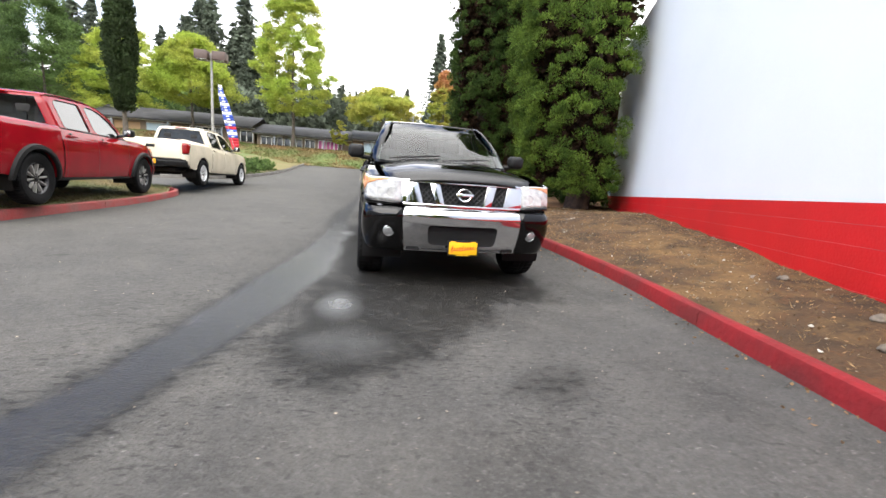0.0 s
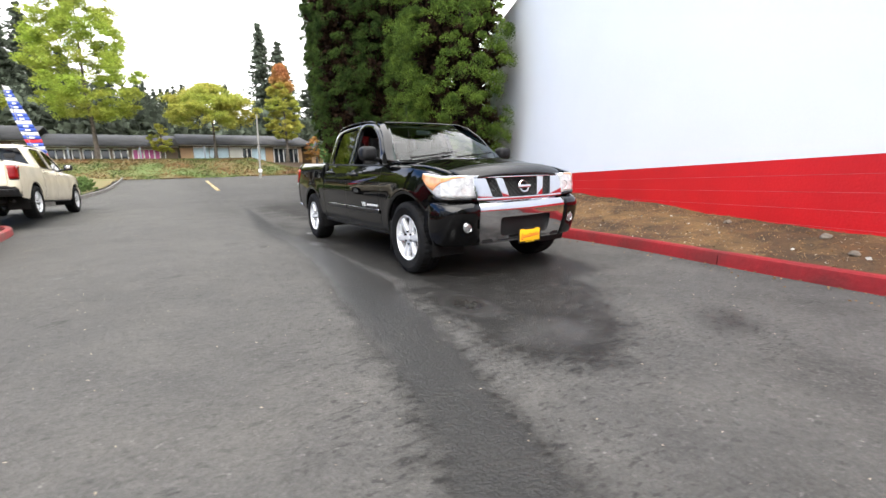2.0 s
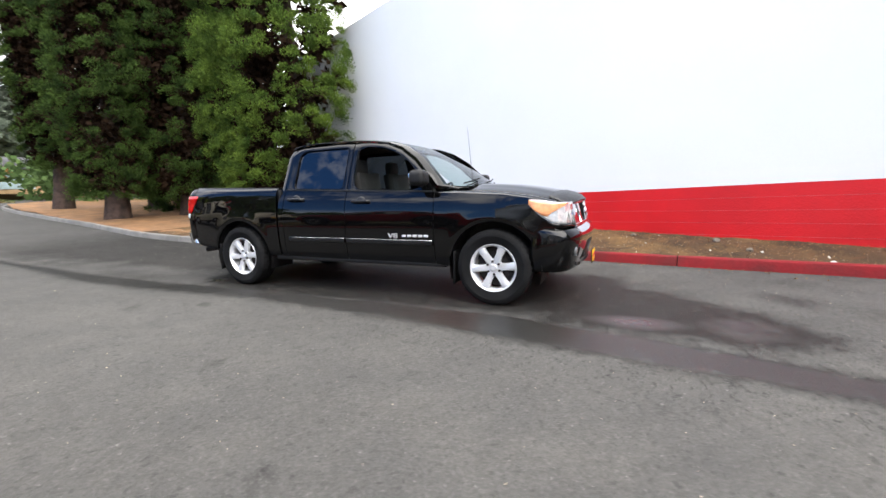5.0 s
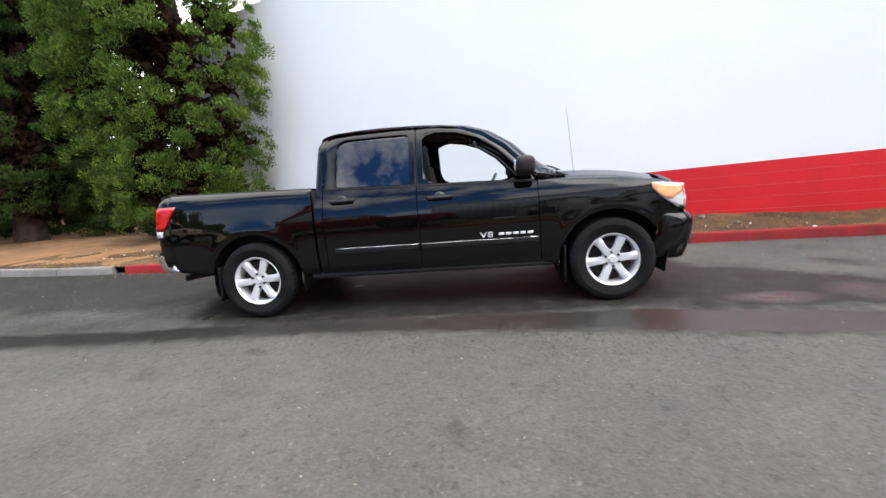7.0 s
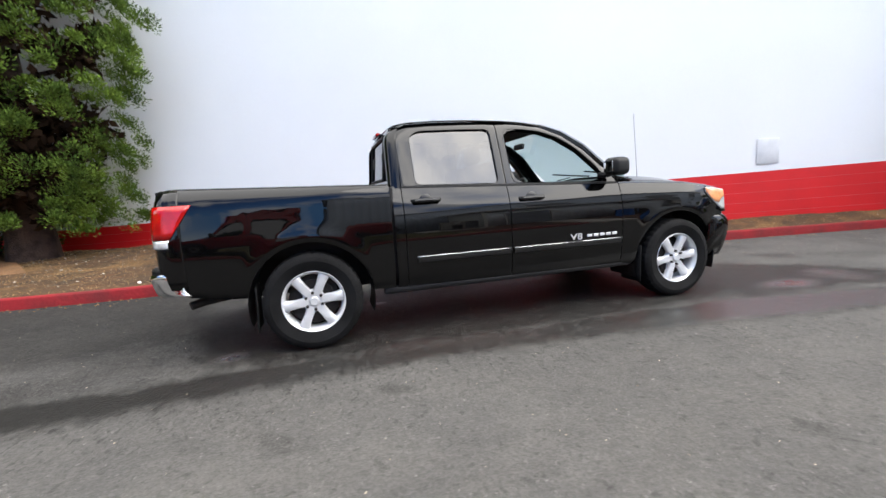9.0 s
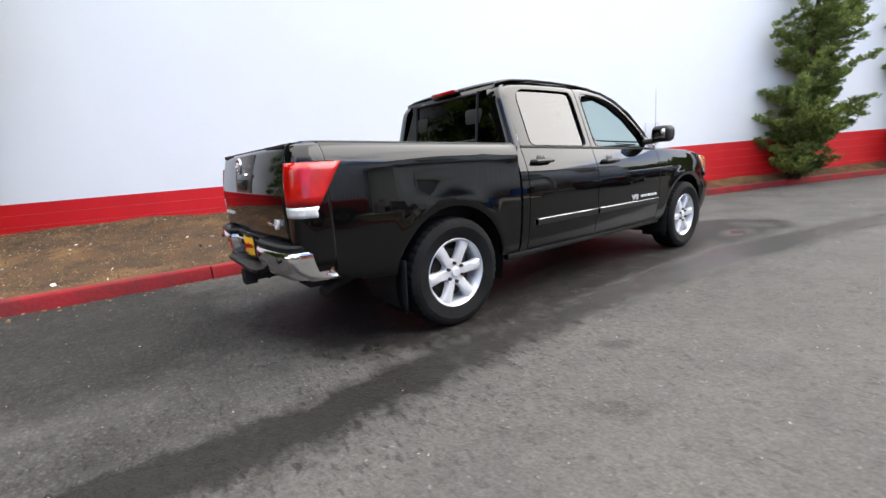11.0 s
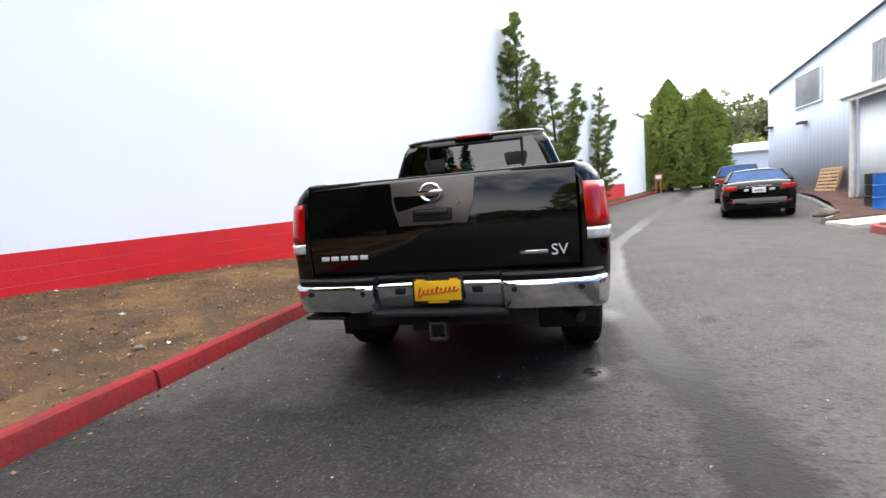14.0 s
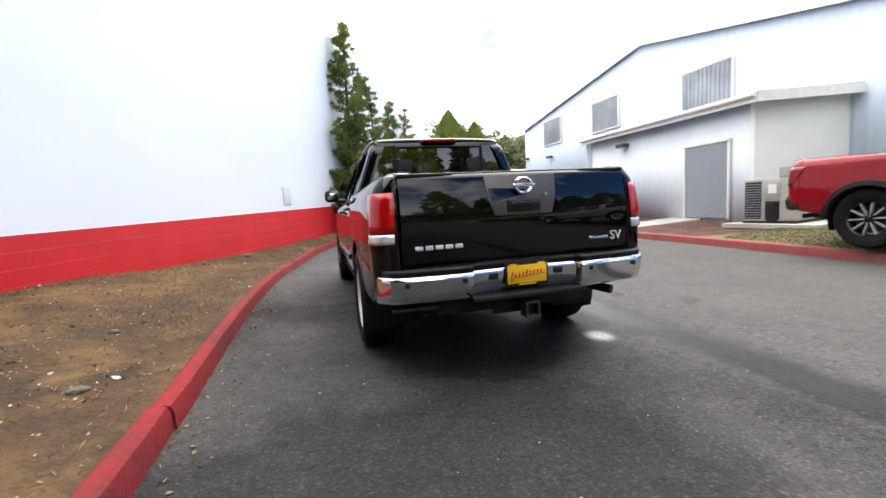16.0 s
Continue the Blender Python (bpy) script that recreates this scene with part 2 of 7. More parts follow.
M = {
    "black_paint": paint("black_paint", (0.0022, 0.0022, 0.0024)),
    "red_paint": paint("red_paint", (0.25, 0.005, 0.011)),
    "cream_paint": paint("cream_paint", (0.66, 0.59, 0.46)),
    "white_paint": paint("white_paint", (0.75, 0.75, 0.75)),
    "grey_paint": paint("grey_paint", (0.05, 0.05, 0.055)),
    "chrome": shader("chrome", (0.78, 0.78, 0.8), rough=0.06, metal=1, vary=0.03, bump=0),
    "alloy": shader("alloy", (0.72, 0.73, 0.75), rough=0.3, metal=0.35, vary=0.04, bump=0),
    "dark_alloy": shader("dark_alloy", (0.04, 0.04, 0.042), rough=0.25, metal=0.7, vary=0.05, bump=0),
    "satin": shader("satin", (0.006, 0.006, 0.0065), rough=0.38, vary=0.1, fine=300, bump=0.08),
    "gate_satin": shader("gate_satin", (0.11, 0.098, 0.085), rough=0.36, metal=0.6, vary=0.08, fine=300, bump=0.05),
    "plastic": shader("plastic", (0.010, 0.010, 0.0105), rough=0.5, vary=0.12, fine=350, bump=0.2, spec=0.25),
    "rubber": shader("rubber", (0.009, 0.009, 0.0095), rough=0.75, vary=0.25, scale=5, fine=120, bump=0.3, spec=0.16),
    "iron": shader("iron", (0.035, 0.03, 0.028), rough=0.7, metal=0.4, vary=0.3, scale=8, bump=0.3),
    "fabric": shader("fabric", (0.022, 0.021, 0.02), rough=0.9, vary=0.15, fine=200, bump=0.3),
    "dash": shader("dash", (0.03, 0.03, 0.03), rough=0.6, vary=0.1, fine=200, bump=0.2),
    "red_lens": shader("red_lens", (0.48, 0.003, 0.003), rough=0.12, vary=0.15, scale=14, fine=90, bump=0.05, coat=0.3),
    "lens_shade": shader("lens_shade", (0.22, 0.002, 0.002), rough=0.2, vary=0.1, bump=0.02),
    "clear_lens": shader("clear_lens", (0.75, 0.76, 0.76), rough=0.12, metal=0.35, vary=0.15, scale=20, fine=80, bump=0.1, coat=1),
    "fog_lens": shader("fog_lens", (0.35, 0.36, 0.37), rough=0.1, metal=0.6, vary=0.15, scale=20, fine=80, bump=0.1, coat=1),
    "amber_lens": shader("amber_lens", (0.85, 0.35, 0.15), rough=0.12, vary=0.15, scale=16, fine=80, bump=0.05, coat=1),
    "yellow": shader("yellow", (0.85, 0.47, 0.01), rough=0.4, vary=0.04, bump=0),
    "silver": shader("silver", (0.75, 0.75, 0.76), rough=0.35, metal=0.3, vary=0.03, bump=0),
    "red_ink": shader("red_ink", (0.5, 0.02, 0.01), rough=0.5, vary=0.05, bump=0),
    "windscreen": glass("windscreen", (0.55, 0.68, 0.66), 1.7),
    "clear_glass": glass("clear_glass", (0.95, 0.97, 0.96), 1.45),
    "tinted_glass": glass("tinted_glass", (0.028, 0.033, 0.037), 1.9),
    # reflectance raised so the red pickup's windows mirror the white wall brighter
    "bright_glass": glass("bright_glass", (0.03, 0.033, 0.035), 2.7),
    "red_kerb": shader("red_kerb", (0.215, 0.011, 0.0145), rough=0.85, vary=0.2, scale=2.6, fine=24, bump=0.4, second=(0.135, 0.015, 0.016), spec=0.3),
    "grey_kerb": shader("grey_kerb", (0.2, 0.19, 0.175), rough=0.85, vary=0.15, scale=3, fine=40, bump=0.5),
    "concrete": shader("concrete", (0.46, 0.43, 0.39), rough=0.85, vary=0.12, scale=1.5, fine=50, bump=0.3),
    "red_wall": shader("red_wall", (0.66, 0.008, 0.012), rough=0.5, vary=0.06, scale=1.2, fine=35, bump=0.25),
    "mortar": shader("mortar", (0.72, 0.3, 0.28), rough=0.7, vary=0.2, scale=3, fine=40, bump=0.3),
    "grey_box": shader("grey_box", (0.68, 0.69, 0.71), rough=0.5, vary=0.05, bump=0.05),
    "dry_needles": shader("dry_needles", (0.25, 0.125, 0.05), rough=0.95, vary=0.35, scale=1.6, fine=30, bump=0.9, second=(0.14, 0.075, 0.032)),
    "mulch": shader("mulch", (0.10, 0.04, 0.025), rough=0.95, vary=0.3, scale=3, fine=50, bump=0.9),
    "lawn": shader("lawn", (0.09, 0.1, 0.035), rough=0.95, vary=0.3, scale=0.8, fine=40, bump=0.6, second=(0.15, 0.11, 0.05)),
    "bank_grass": shader("bank_grass", (0.085, 0.115, 0.03), rough=0.95, vary=0.3, scale=0.35, fine=18, bump=0.6, second=(0.17, 0.11, 0.05)),
    "metal_siding": shader("metal_siding", (0.49, 0.56, 0.67), rough=0.6, vary=0.03, scale=0.8, fine=20, bump=0.03, spec=0.2),
    # same siding, lightened in colour to offset shade below the annex eaves
    "lightened_annex_siding": shader("lightened_annex_siding", (0.7, 0.745, 0.8), rough=0.6, vary=0.03, scale=0.8, fine=20, bump=0.03, spec=0.2),
    "cream_siding": shader("cream_siding", (0.74, 0.755, 0.72), rough=0.6, vary=0.04, scale=0.8, fine=20, bump=0.05),
    "trim_white": shader("trim_white", (0.72, 0.72, 0.70), rough=0.5, vary=0.05, bump=0.05),
    "door_grey": shader("door_grey", (0.24, 0.265, 0.3), rough=0.5, vary=0.03, bump=0.0),
    "dirty_pane": shader("dirty_pane", (0.2, 0.22, 0.25), rough=0.3, vary=0.15, scale=0.8, fine=8, bump=0.02, second=(0.32, 0.34, 0.37)),
    "dark_pane": shader("dark_pane", (0.03, 0.035, 0.04), rough=0.08, vary=0.2, scale=0.6, bump=0),
    "bark": shader("bark", (0.06, 0.036, 0.026), rough=0.95, vary=0.35, scale=5, fine=30, bump=1.0),
    "grey_bark": shader("grey_bark", (0.12, 0.1, 0.08), rough=0.95, vary=0.3, scale=5, fine=30, bump=0.8),
    "blue_drum": shader("blue_drum", (0.01, 0.13, 0.5), rough=0.4, vary=0.1, bump=0.05),
    "black_drum": shader("black_drum", (0.025, 0.022, 0.02), rough=0.55, vary=0.3, bump=0.1),
    "raw_wood": shader("raw_wood", (0.5, 0.33, 0.17), rough=0.8, vary=0.15, fine=50, bump=0.2),
    "pole_grey": shader("pole_grey", (0.3, 0.29, 0.27), rough=0.6, vary=0.15, bump=0.1),
    "brown_box": shader("brown_box", (0.085, 0.055, 0.045), rough=0.6, vary=0.1, bump=0.1),
    "roof_dark": shader("roof_dark", (0.05, 0.05, 0.054), rough=0.85, vary=0.2, scale=1, fine=14, bump=0.3),
    "tan_wall": shader("tan_wall", (0.42, 0.27, 0.15), rough=0.8, vary=0.1, scale=1, fine=20, bump=0.2),
    "pale_wall": shader("pale_wall", (0.55, 0.54, 0.5), rough=0.8, vary=0.08, scale=1, fine=20, bump=0.2),
    "blue_panel": shader("blue_panel", (0.45, 0.58, 0.66), rough=0.5, vary=0.08, bump=0.05),
    "magenta_panel": shader("magenta_panel", (0.4, 0.06, 0.22), rough=0.5, vary=0.1, bump=0.05),
    "line_yellow": shader("line_yellow", (0.46, 0.35, 0.17), rough=0.85, vary=0.3, fine=40, bump=0.2),
    "orange_paint": shader("orange_paint", (0.5, 0.15, 0.06), rough=0.6, vary=0.1, bump=0.1),
    "flag_red": shader("flag_red", (0.6, 0.03, 0.05), rough=0.8, vary=0.05, bump=0.05),
    "flag_white": shader("flag_white", (0.75, 0.75, 0.76), rough=0.8, vary=0.05, bump=0.05),
    "flag_blue": shader("flag_blue", (0.05, 0.1, 0.45), rough=0.8, vary=0.05, bump=0.05),
    "dead_leaf": shader("dead_leaf", (0.27, 0.16, 0.075), rough=0.9, vary=0.2, bump=0.2, per_piece=0.5),
    "chips": shader("chips", (0.34, 0.29, 0.22), rough=0.9, vary=0.2, bump=0.1, per_piece=0.55),
    "pale_scrap": shader("pale_scrap", (0.55, 0.52, 0.46), rough=0.9, vary=0.15, bump=0.1, per_piece=0.4),
    "faded_kerb": shader("faded_kerb", (0.27, 0.04, 0.04), rough=0.85, vary=0.2, scale=3.0, fine=30, bump=0.5, second=(0.2, 0.075, 0.066)),
    "straw": shader("straw", (0.30, 0.2, 0.095), rough=0.95, vary=0.2, bump=0, per_piece=0.45),
    "stone": shader("stone", (0.19, 0.16, 0.125), rough=0.9, vary=0.2, scale=8, bump=0.5),
    "cedar": shader("cedar", (0.118, 0.176, 0.028), rough=0.85, vary=0.35, scale=2.2, fine=9, bump=0, per_piece=0.45, second=(0.045, 0.078, 0.016), spec=0.06),
    # brown darkened to stand in for deep shade between the tufts
    "shaded_cedar_core": shader("shaded_cedar_core", (0.034, 0.02, 0.012), rough=0.95, vary=0.3, scale=1.6, fine=7, bump=0, per_piece=0.5, spec=0.05),
    "dark_cedar": shader("dark_cedar", (0.062, 0.1, 0.022), rough=0.85, vary=0.35, scale=1.6, fine=7, bump=0, per_piece=0.45, second=(0.022, 0.039, 0.011), spec=0.06),
    "juniper": shader("juniper", (0.22, 0.275, 0.068), rough=0.75, vary=0.3, scale=1.2, fine=6, bump=0, per_piece=0.4, second=(0.09, 0.125, 0.034), spec=0.25),
    "arborvitae": shader("arborvitae", (0.2, 0.255, 0.05), rough=0.75, vary=0.25, scale=0.8, fine=6, bump=0, per_piece=0.3, second=(0.13, 0.18, 0.036), spec=0.25),
    "lime_leaf": shader("lime_leaf", (0.32, 0.42, 0.065), rough=0.7, vary=0.25, scale=0.35, fine=4, bump=0, per_piece=0.3, second=(0.36, 0.38, 0.07), spec=0.3, thin=0.45),
    "gold_leaf": shader("gold_leaf", (0.34, 0.39, 0.075), rough=0.7, vary=0.25, scale=0.4, fine=4, bump=0, per_piece=0.3, second=(0.4, 0.36, 0.075), spec=0.3, thin=0.45),
    "orange_leaf": shader("orange_leaf", (0.45, 0.2, 0.09), rough=0.7, vary=0.25, scale=0.4, fine=4, bump=0, per_piece=0.3, second=(0.42, 0.3, 0.08), spec=0.3, thin=0.45),
    # green paled and greyed to paint in haze over the distant firs
    "fir": shader("fir", (0.12, 0.145, 0.105), rough=0.85, vary=0.3, scale=0.2, fine=3, bump=0, per_piece=0.4, spec=0.2, thin=0.3),
    "wood_green": shader("wood_green", (0.12, 0.18, 0.05), rough=0.85, vary=0.3, scale=0.15, fine=3, bump=0, per_piece=0.4, second=(0.07, 0.115, 0.04), spec=0.2, thin=0.35),
    "poplar_leaf": shader("poplar_leaf", (0.035, 0.055, 0.02), rough=0.8, vary=0.3, scale=0.5, fine=4, bump=0, per_piece=0.4, spec=0.2),
}


# ---- mesh tools ----
def part(name, bm, mat, parent=None, label="", smooth=28, thick=0.0):
    """Links a bmesh as one mesh object under a thing or a part."""
    me = bpy.data.meshes.new(name)
    bmesh.ops.recalc_face_normals(bm, faces=bm.faces)
    bm.to_mesh(me)
    bm.free()
    me.materials.append(M[mat])
    if smooth:
        me.shade_smooth()
        me.set_sharp_from_angle(angle=radians(smooth))
    ob = new(name, me)
    ob.parent = parent
    if thick:
        s = ob.modifiers.new("thickness", "SOLIDIFY")
        s.thickness, s.offset = thick, 0
    return tagged(ob, label)


def thing(name, label, category, group="", kind="", at=None):
    ob = new(name)
    ob.empty_display_size = 0.2
    if at:
        ob.matrix_world = at
    return tagged(ob, label, category, group, kind)


def box(x0, x1, y0, y1, z0, z1, bev=0.0, bm=None, seg=2):
    bm2 = bmesh.new()
    bmesh.ops.create_cube(bm2, size=1, matrix=Matrix.Translation(((x0 + x1) / 2, (y0 + y1) / 2, (z0 + z1) / 2)) @ Matrix.Diagonal((abs(x1 - x0), abs(y1 - y0), abs(z1 - z0), 1)))
    if bev:
        bmesh.ops.bevel(bm2, geom=bm2.edges[:], offset=bev, segments=seg, affect="EDGES", profile=0.5)
    return joined(bm, bm2)


def joined(bm, bm2):
    if bm is None:
        return bm2
    me = bpy.data.meshes.new("tmp")
    bm2.to_mesh(me)
    bm2.free()
    bm.from_mesh(me)
    bpy.data.meshes.remove(me)
    return bm


def sheet(rows, bm=None, close=False):
    """Quads through rows of points of equal length; close joins each row's ends."""
    bm = bm or bmesh.new()
    vs = [[bm.verts.new(p) for p in r] for r in rows]
    n = len(rows[0])
    for a, b in zip(vs, vs[1:]):
        for i in range(n if close else n - 1):
            j = (i + 1) % n
            try:
                bm.faces.new((a[i], a[j], b[j], b[i]))
            except ValueError:
                pass
    return bm


def prism(points, depth, bm=None, bev=0.0):
    """A polygon of 3D points, thickened by the vector depth."""
    bm2 = bmesh.new()
    d = Vector(depth)
    a = [bm2.verts.new(p) for p in points]
    b = [bm2.verts.new(Vector(p) + d) for p in points]
    bm2.faces.new(a)
    bm2.faces.new(b[::-1])
    n = len(a)
    for i in range(n):
        bm2.faces.new((a[i], b[i], b[(i + 1) % n], a[(i + 1) % n]))
    bmesh.ops.recalc_face_normals(bm2, faces=bm2.faces)
    if bev:
        bmesh.ops.bevel(bm2, geom=bm2.edges[:], offset=bev, segments=2, affect="EDGES", profile=0.5)
    return joined(bm, bm2)


def tube(points, r, bm=None, n=10, r1=None):
    bm = bm or bmesh.new()
    pts = [Vector(p) for p in points]
    rings = []
    for i, p in enumerate(pts):
        d = (pts[min(i + 1, len(pts) - 1)] - pts[max(i - 1, 0)]).normalized()
        u = d.orthogonal().normalized()
        if abs(d.z) < 0.9:
            u = d.cross(Vector((0, 0, 1))).normalized()
        w = d.cross(u)
        rr = r + ((r1 if r1 is not None else r) - r) * i / (len(pts) - 1)
        rings.append([bm.verts.new(p + rr * (math.cos(a) * u + math.sin(a) * w)) for a in (2 * math.pi * k / n for k in range(n))])
    for a, b in zip(rings, rings[1:]):
        for i in range(n):
            bm.faces.new((a[i], a[(i + 1) % n], b[(i + 1) % n], b[i]))
    bm.faces.new(rings[0][::-1])
    bm.faces.new(rings[-1])
    return bm


def lathe(profile, n=48, bm=None, wave=None):
    """Turns (radius, x) points about the x axis; wave(i, k) scales the radius of point k at step i."""
    rows = []
    for i in range(n):
        a = 2 * math.pi * i / n
        rows.append([(x, r * (wave(i, k) if wave else 1) * math.cos(a), r * (wave(i, k) if wave else 1) * math.sin(a)) for k, (r, x) in enumerate(profile)])
    return sheet(rows + [rows[0]], bm)


def interp(v, xs, ys):
    return float(np.interp(v, xs, ys))


# ---- lie of the land ----
def land(x, y):
    """Height of the asphalt."""
    u, d = max(0.0, y - 4), max(0.0, -4 - y)
    z = 0.028 * u * u / (u + 3) + 0.00055 * u * u if u < 32 else 0.028 * 32 * 32 / 35 + 0.00055 * 1024 + 0.01 * (u - 32)
    z += 0.022 * d * d / (d + 3) + 0.0003 * d * d if d < 40 else 0.022 * 1600 / 43 + 0.48 + 0.012 * (d - 40)
    z += 0.05 * math.exp(-((x + 3.7) / 1.3) ** 2) / (1 + (y / 9) ** 6)
    return z + 0.026 * min(1.4, max(0.0, x - 0.9))


STREAM_Y = [-45, -20, -11, -7, -5.2, -4.3, -3.3, -2, -0.5, 1, 2.3, 3.3, 4.5, 6, 9, 14]
STREAM_X = [-17, -7.6, -4.25, -2.95, -2.26, -2.02, -1.8, -1.55, -1.43, -1.36, -1.38, -1.42, -1.38, -1.22, -1.1, -1.0]
STREAM_W = [0.45, 0.4, 0.3, 0.26, 0.28, 0.26, 0.31, 0.36, 0.29, 0.26, 0.25, 0.25, 0.25, 0.2, 0.1, 0.0]
KERB = [(2.9, 12), (2.35, 9.5), (2.13, 7.5), (2.09, 6.1), (2.06, 3.8), (2.08, 1.8), (2.09, 0), (1.98, -2.2), (1.73, -4.1), (1.47, -5.7), (0.98, -7.7), (0.28, -9.7),
        (-0.5, -11.5), (-2.25, -15.5), (-4.45, -20.5), (-7.0, -26.5), (-9.7, -32.5), (-14, -42)]
KERB_Y, KERB_X = [p[1] for p in KERB][::-1], [p[0] for p in KERB][::-1]
WALL_A, WALL_B = 5.047, 0.4329


def wall_x(y):
    return WALL_A + WALL_B * y


def smooth_path(points, step):
    """Even steps along a Catmull-Rom curve through the points."""
    pts = [Vector(p) for p in points]
    fine = []
    for i in range(len(pts) - 1):
        p0, p1, p2, p3 = pts[max(i - 1, 0)], pts[i], pts[i + 1], pts[min(i + 2, len(pts) - 1)]
        for k in range(12):
            t = k / 12
            fine.append(0.5 * (2 * p1 + (p2 - p0) * t + (2 * p0 - 5 * p1 + 4 * p2 - p3) * t * t + (3 * p1 - p0 - 3 * p2 + p3) * t ** 3))
    fine.append(pts[-1])
    out, left = [fine[0]], step
    for a, b in zip(fine, fine[1:]):
        d = (b - a).length
        while d > left:
            a = a + (b - a) * (left / d)
            out.append(a)
            d, left = (b - a).length, step
        left -= d
    return out


# ---- asphalt ----
def asphalt_material():
    m = bpy.data.materials.new("asphalt")
    m.use_nodes = True
    n, l = m.node_tree.nodes, m.node_tree.links
    b = n["Principled BSDF"]
    co = n.new("ShaderNodeTexCoord")

    def noise_tex(scale, detail=6, rough=0.6):
        t = n.new("ShaderNodeTexNoise")
        t.inputs["Scale"].default_value, t.inputs["Detail"].default_value, t.inputs["Roughness"].default_value = scale, detail, rough
        l.new(co.outputs["Object"], t.inputs["Vector"])
        return t

    def ramp(src, a, c, lo, hi):
        r = n.new("ShaderNodeMapRange")
        for k, v in zip(("From Min", "From Max", "To Min", "To Max"), (a, c, lo, hi)):
            r.inputs[k].default_value = v
        l.new(src, r.inputs["Value"])
        return r.outputs["Result"]

    def maths(op, a, c):
        q = n.new("ShaderNodeMath")
        q.operation = op
        for s, v in zip(q.inputs, (a, c)):
            l.new(v, s) if not isinstance(v, float) else setattr(s, "default_value", v)
        return q.outputs[0]

    wide, patch, grit, stones = noise_tex(0.35), noise_tex(1.6), noise_tex(55, 4), n.new("ShaderNodeTexVoronoi")
    stones.inputs["Scale"].default_value = 80
    l.new(co.outputs["Object"], stones.inputs["Vector"])
    pits = noise_tex(9, 3)
    lumps = noise_tex(20, 5, 0.7)
    wet = n.new("ShaderNodeAttribute")
    wet.attribute_name = "wet"
    ragged, specks = noise_tex(6, 6, 0.75), noise_tex(32, 4, 0.6)
    stretch = n.new("ShaderNodeMapping")
    stretch.inputs["Scale"].default_value = (1.0, 2.2, 1.0)
    stretch.inputs["Rotation"].default_value = (0, 0, 0.35)
    l.new(co.outputs["Object"], stretch.inputs["Vector"])
    l.new(stretch.outputs["Vector"], pits.inputs["Vector"])
    edge = maths("ADD", ramp(ragged.outputs["Fac"], 0.3, 0.7, -0.2, 0.2), ramp(lumps.outputs["Fac"], 0.3, 0.7, -0.16, 0.16))
    edge = maths("ADD", edge, ramp(pits.outputs["Fac"], 0.5, 0.75, 0.0, 0.3))
    film = ramp(maths("ADD", wet.outputs["Fac"], edge), 0.33, 0.84, 0.0, 1.0)
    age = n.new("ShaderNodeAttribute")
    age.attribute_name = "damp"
    flecks = noise_tex(17, 2, 0.5)
    tone = maths("MULTIPLY", ramp(wide.outputs["Fac"], 0.3, 0.7, 0.88, 1.12), ramp(patch.outputs["Fac"], 0.3, 0.7, 0.9, 1.1))
    tone = maths("MULTIPLY", tone, ramp(grit.outputs["Fac"], 0.3, 0.7, 0.8, 1.2))
    tone = maths("MULTIPLY", tone, ramp(lumps.outputs["Fac"], 0.3, 0.7, 0.84, 1.14))
    tone = maths("MULTIPLY", tone, ramp(flecks.outputs["Fac"], 0.63, 0.69, 1.0, 0.74))
    tone = maths("MULTIPLY", tone, ramp(pits.outputs["Fac"], 0.64, 0.72, 1.0, 0.66))
    cracks = noise_tex(15, 4, 0.65)
    l.new(stretch.outputs["Vector"], cracks.inputs["Vector"])
    worn = maths("MULTIPLY", ramp(cracks.outputs["Fac"], 0.56, 0.64, 0.0, 0.5), ramp(wet.outputs["Fac"], 0.02, 0.2, 0.0, 1.0))
    tone = maths("MULTIPLY", tone, maths("SUBTRACT", 1.0, worn))
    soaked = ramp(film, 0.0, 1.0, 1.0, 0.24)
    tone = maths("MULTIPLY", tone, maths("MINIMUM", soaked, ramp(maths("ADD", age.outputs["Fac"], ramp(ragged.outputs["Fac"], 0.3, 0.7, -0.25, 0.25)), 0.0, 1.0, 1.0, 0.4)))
    tone = maths("MULTIPLY", tone, ramp(specks.outputs["Fac"], 0.65, 0.71, 1.0, 2.0))
    chip = n.new("ShaderNodeSeparateColor")
    l.new(stones.outputs["Color"], chip.inputs["Color"])
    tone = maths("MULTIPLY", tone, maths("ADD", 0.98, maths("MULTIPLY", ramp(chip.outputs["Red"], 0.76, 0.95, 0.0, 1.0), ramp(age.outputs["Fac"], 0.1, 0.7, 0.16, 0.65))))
    mix = n.new("ShaderNodeMix")
    mix.data_type = "RGBA"
    mix.inputs["A"].default_value, mix.inputs["B"].default_value = (0.068, 0.0665, 0.064, 1), (0.08, 0.0755, 0.068, 1)
    l.new(patch.outputs["Fac"], mix.inputs["Factor"])
    hsv = n.new("ShaderNodeHueSaturation")
    l.new(mix.outputs["Result"], hsv.inputs["Color"])
    l.new(tone, hsv.inputs["Value"])
    l.new(hsv.outputs["Color"], b.inputs["Base Color"])
    pool = n.new("ShaderNodeAttribute")
    pool.attribute_name = "pool"
    dry = maths("MULTIPLY", ramp(film, 0.0, 1.0, 0.9, 0.56), ramp(pool.outputs["Fac"], 0.0, 1.0, 1.0, 0.4))
    l.new(dry, b.inputs["Roughness"])
    bp = n.new("ShaderNodeBump")
    bp.inputs["Distance"].default_value = 0.012
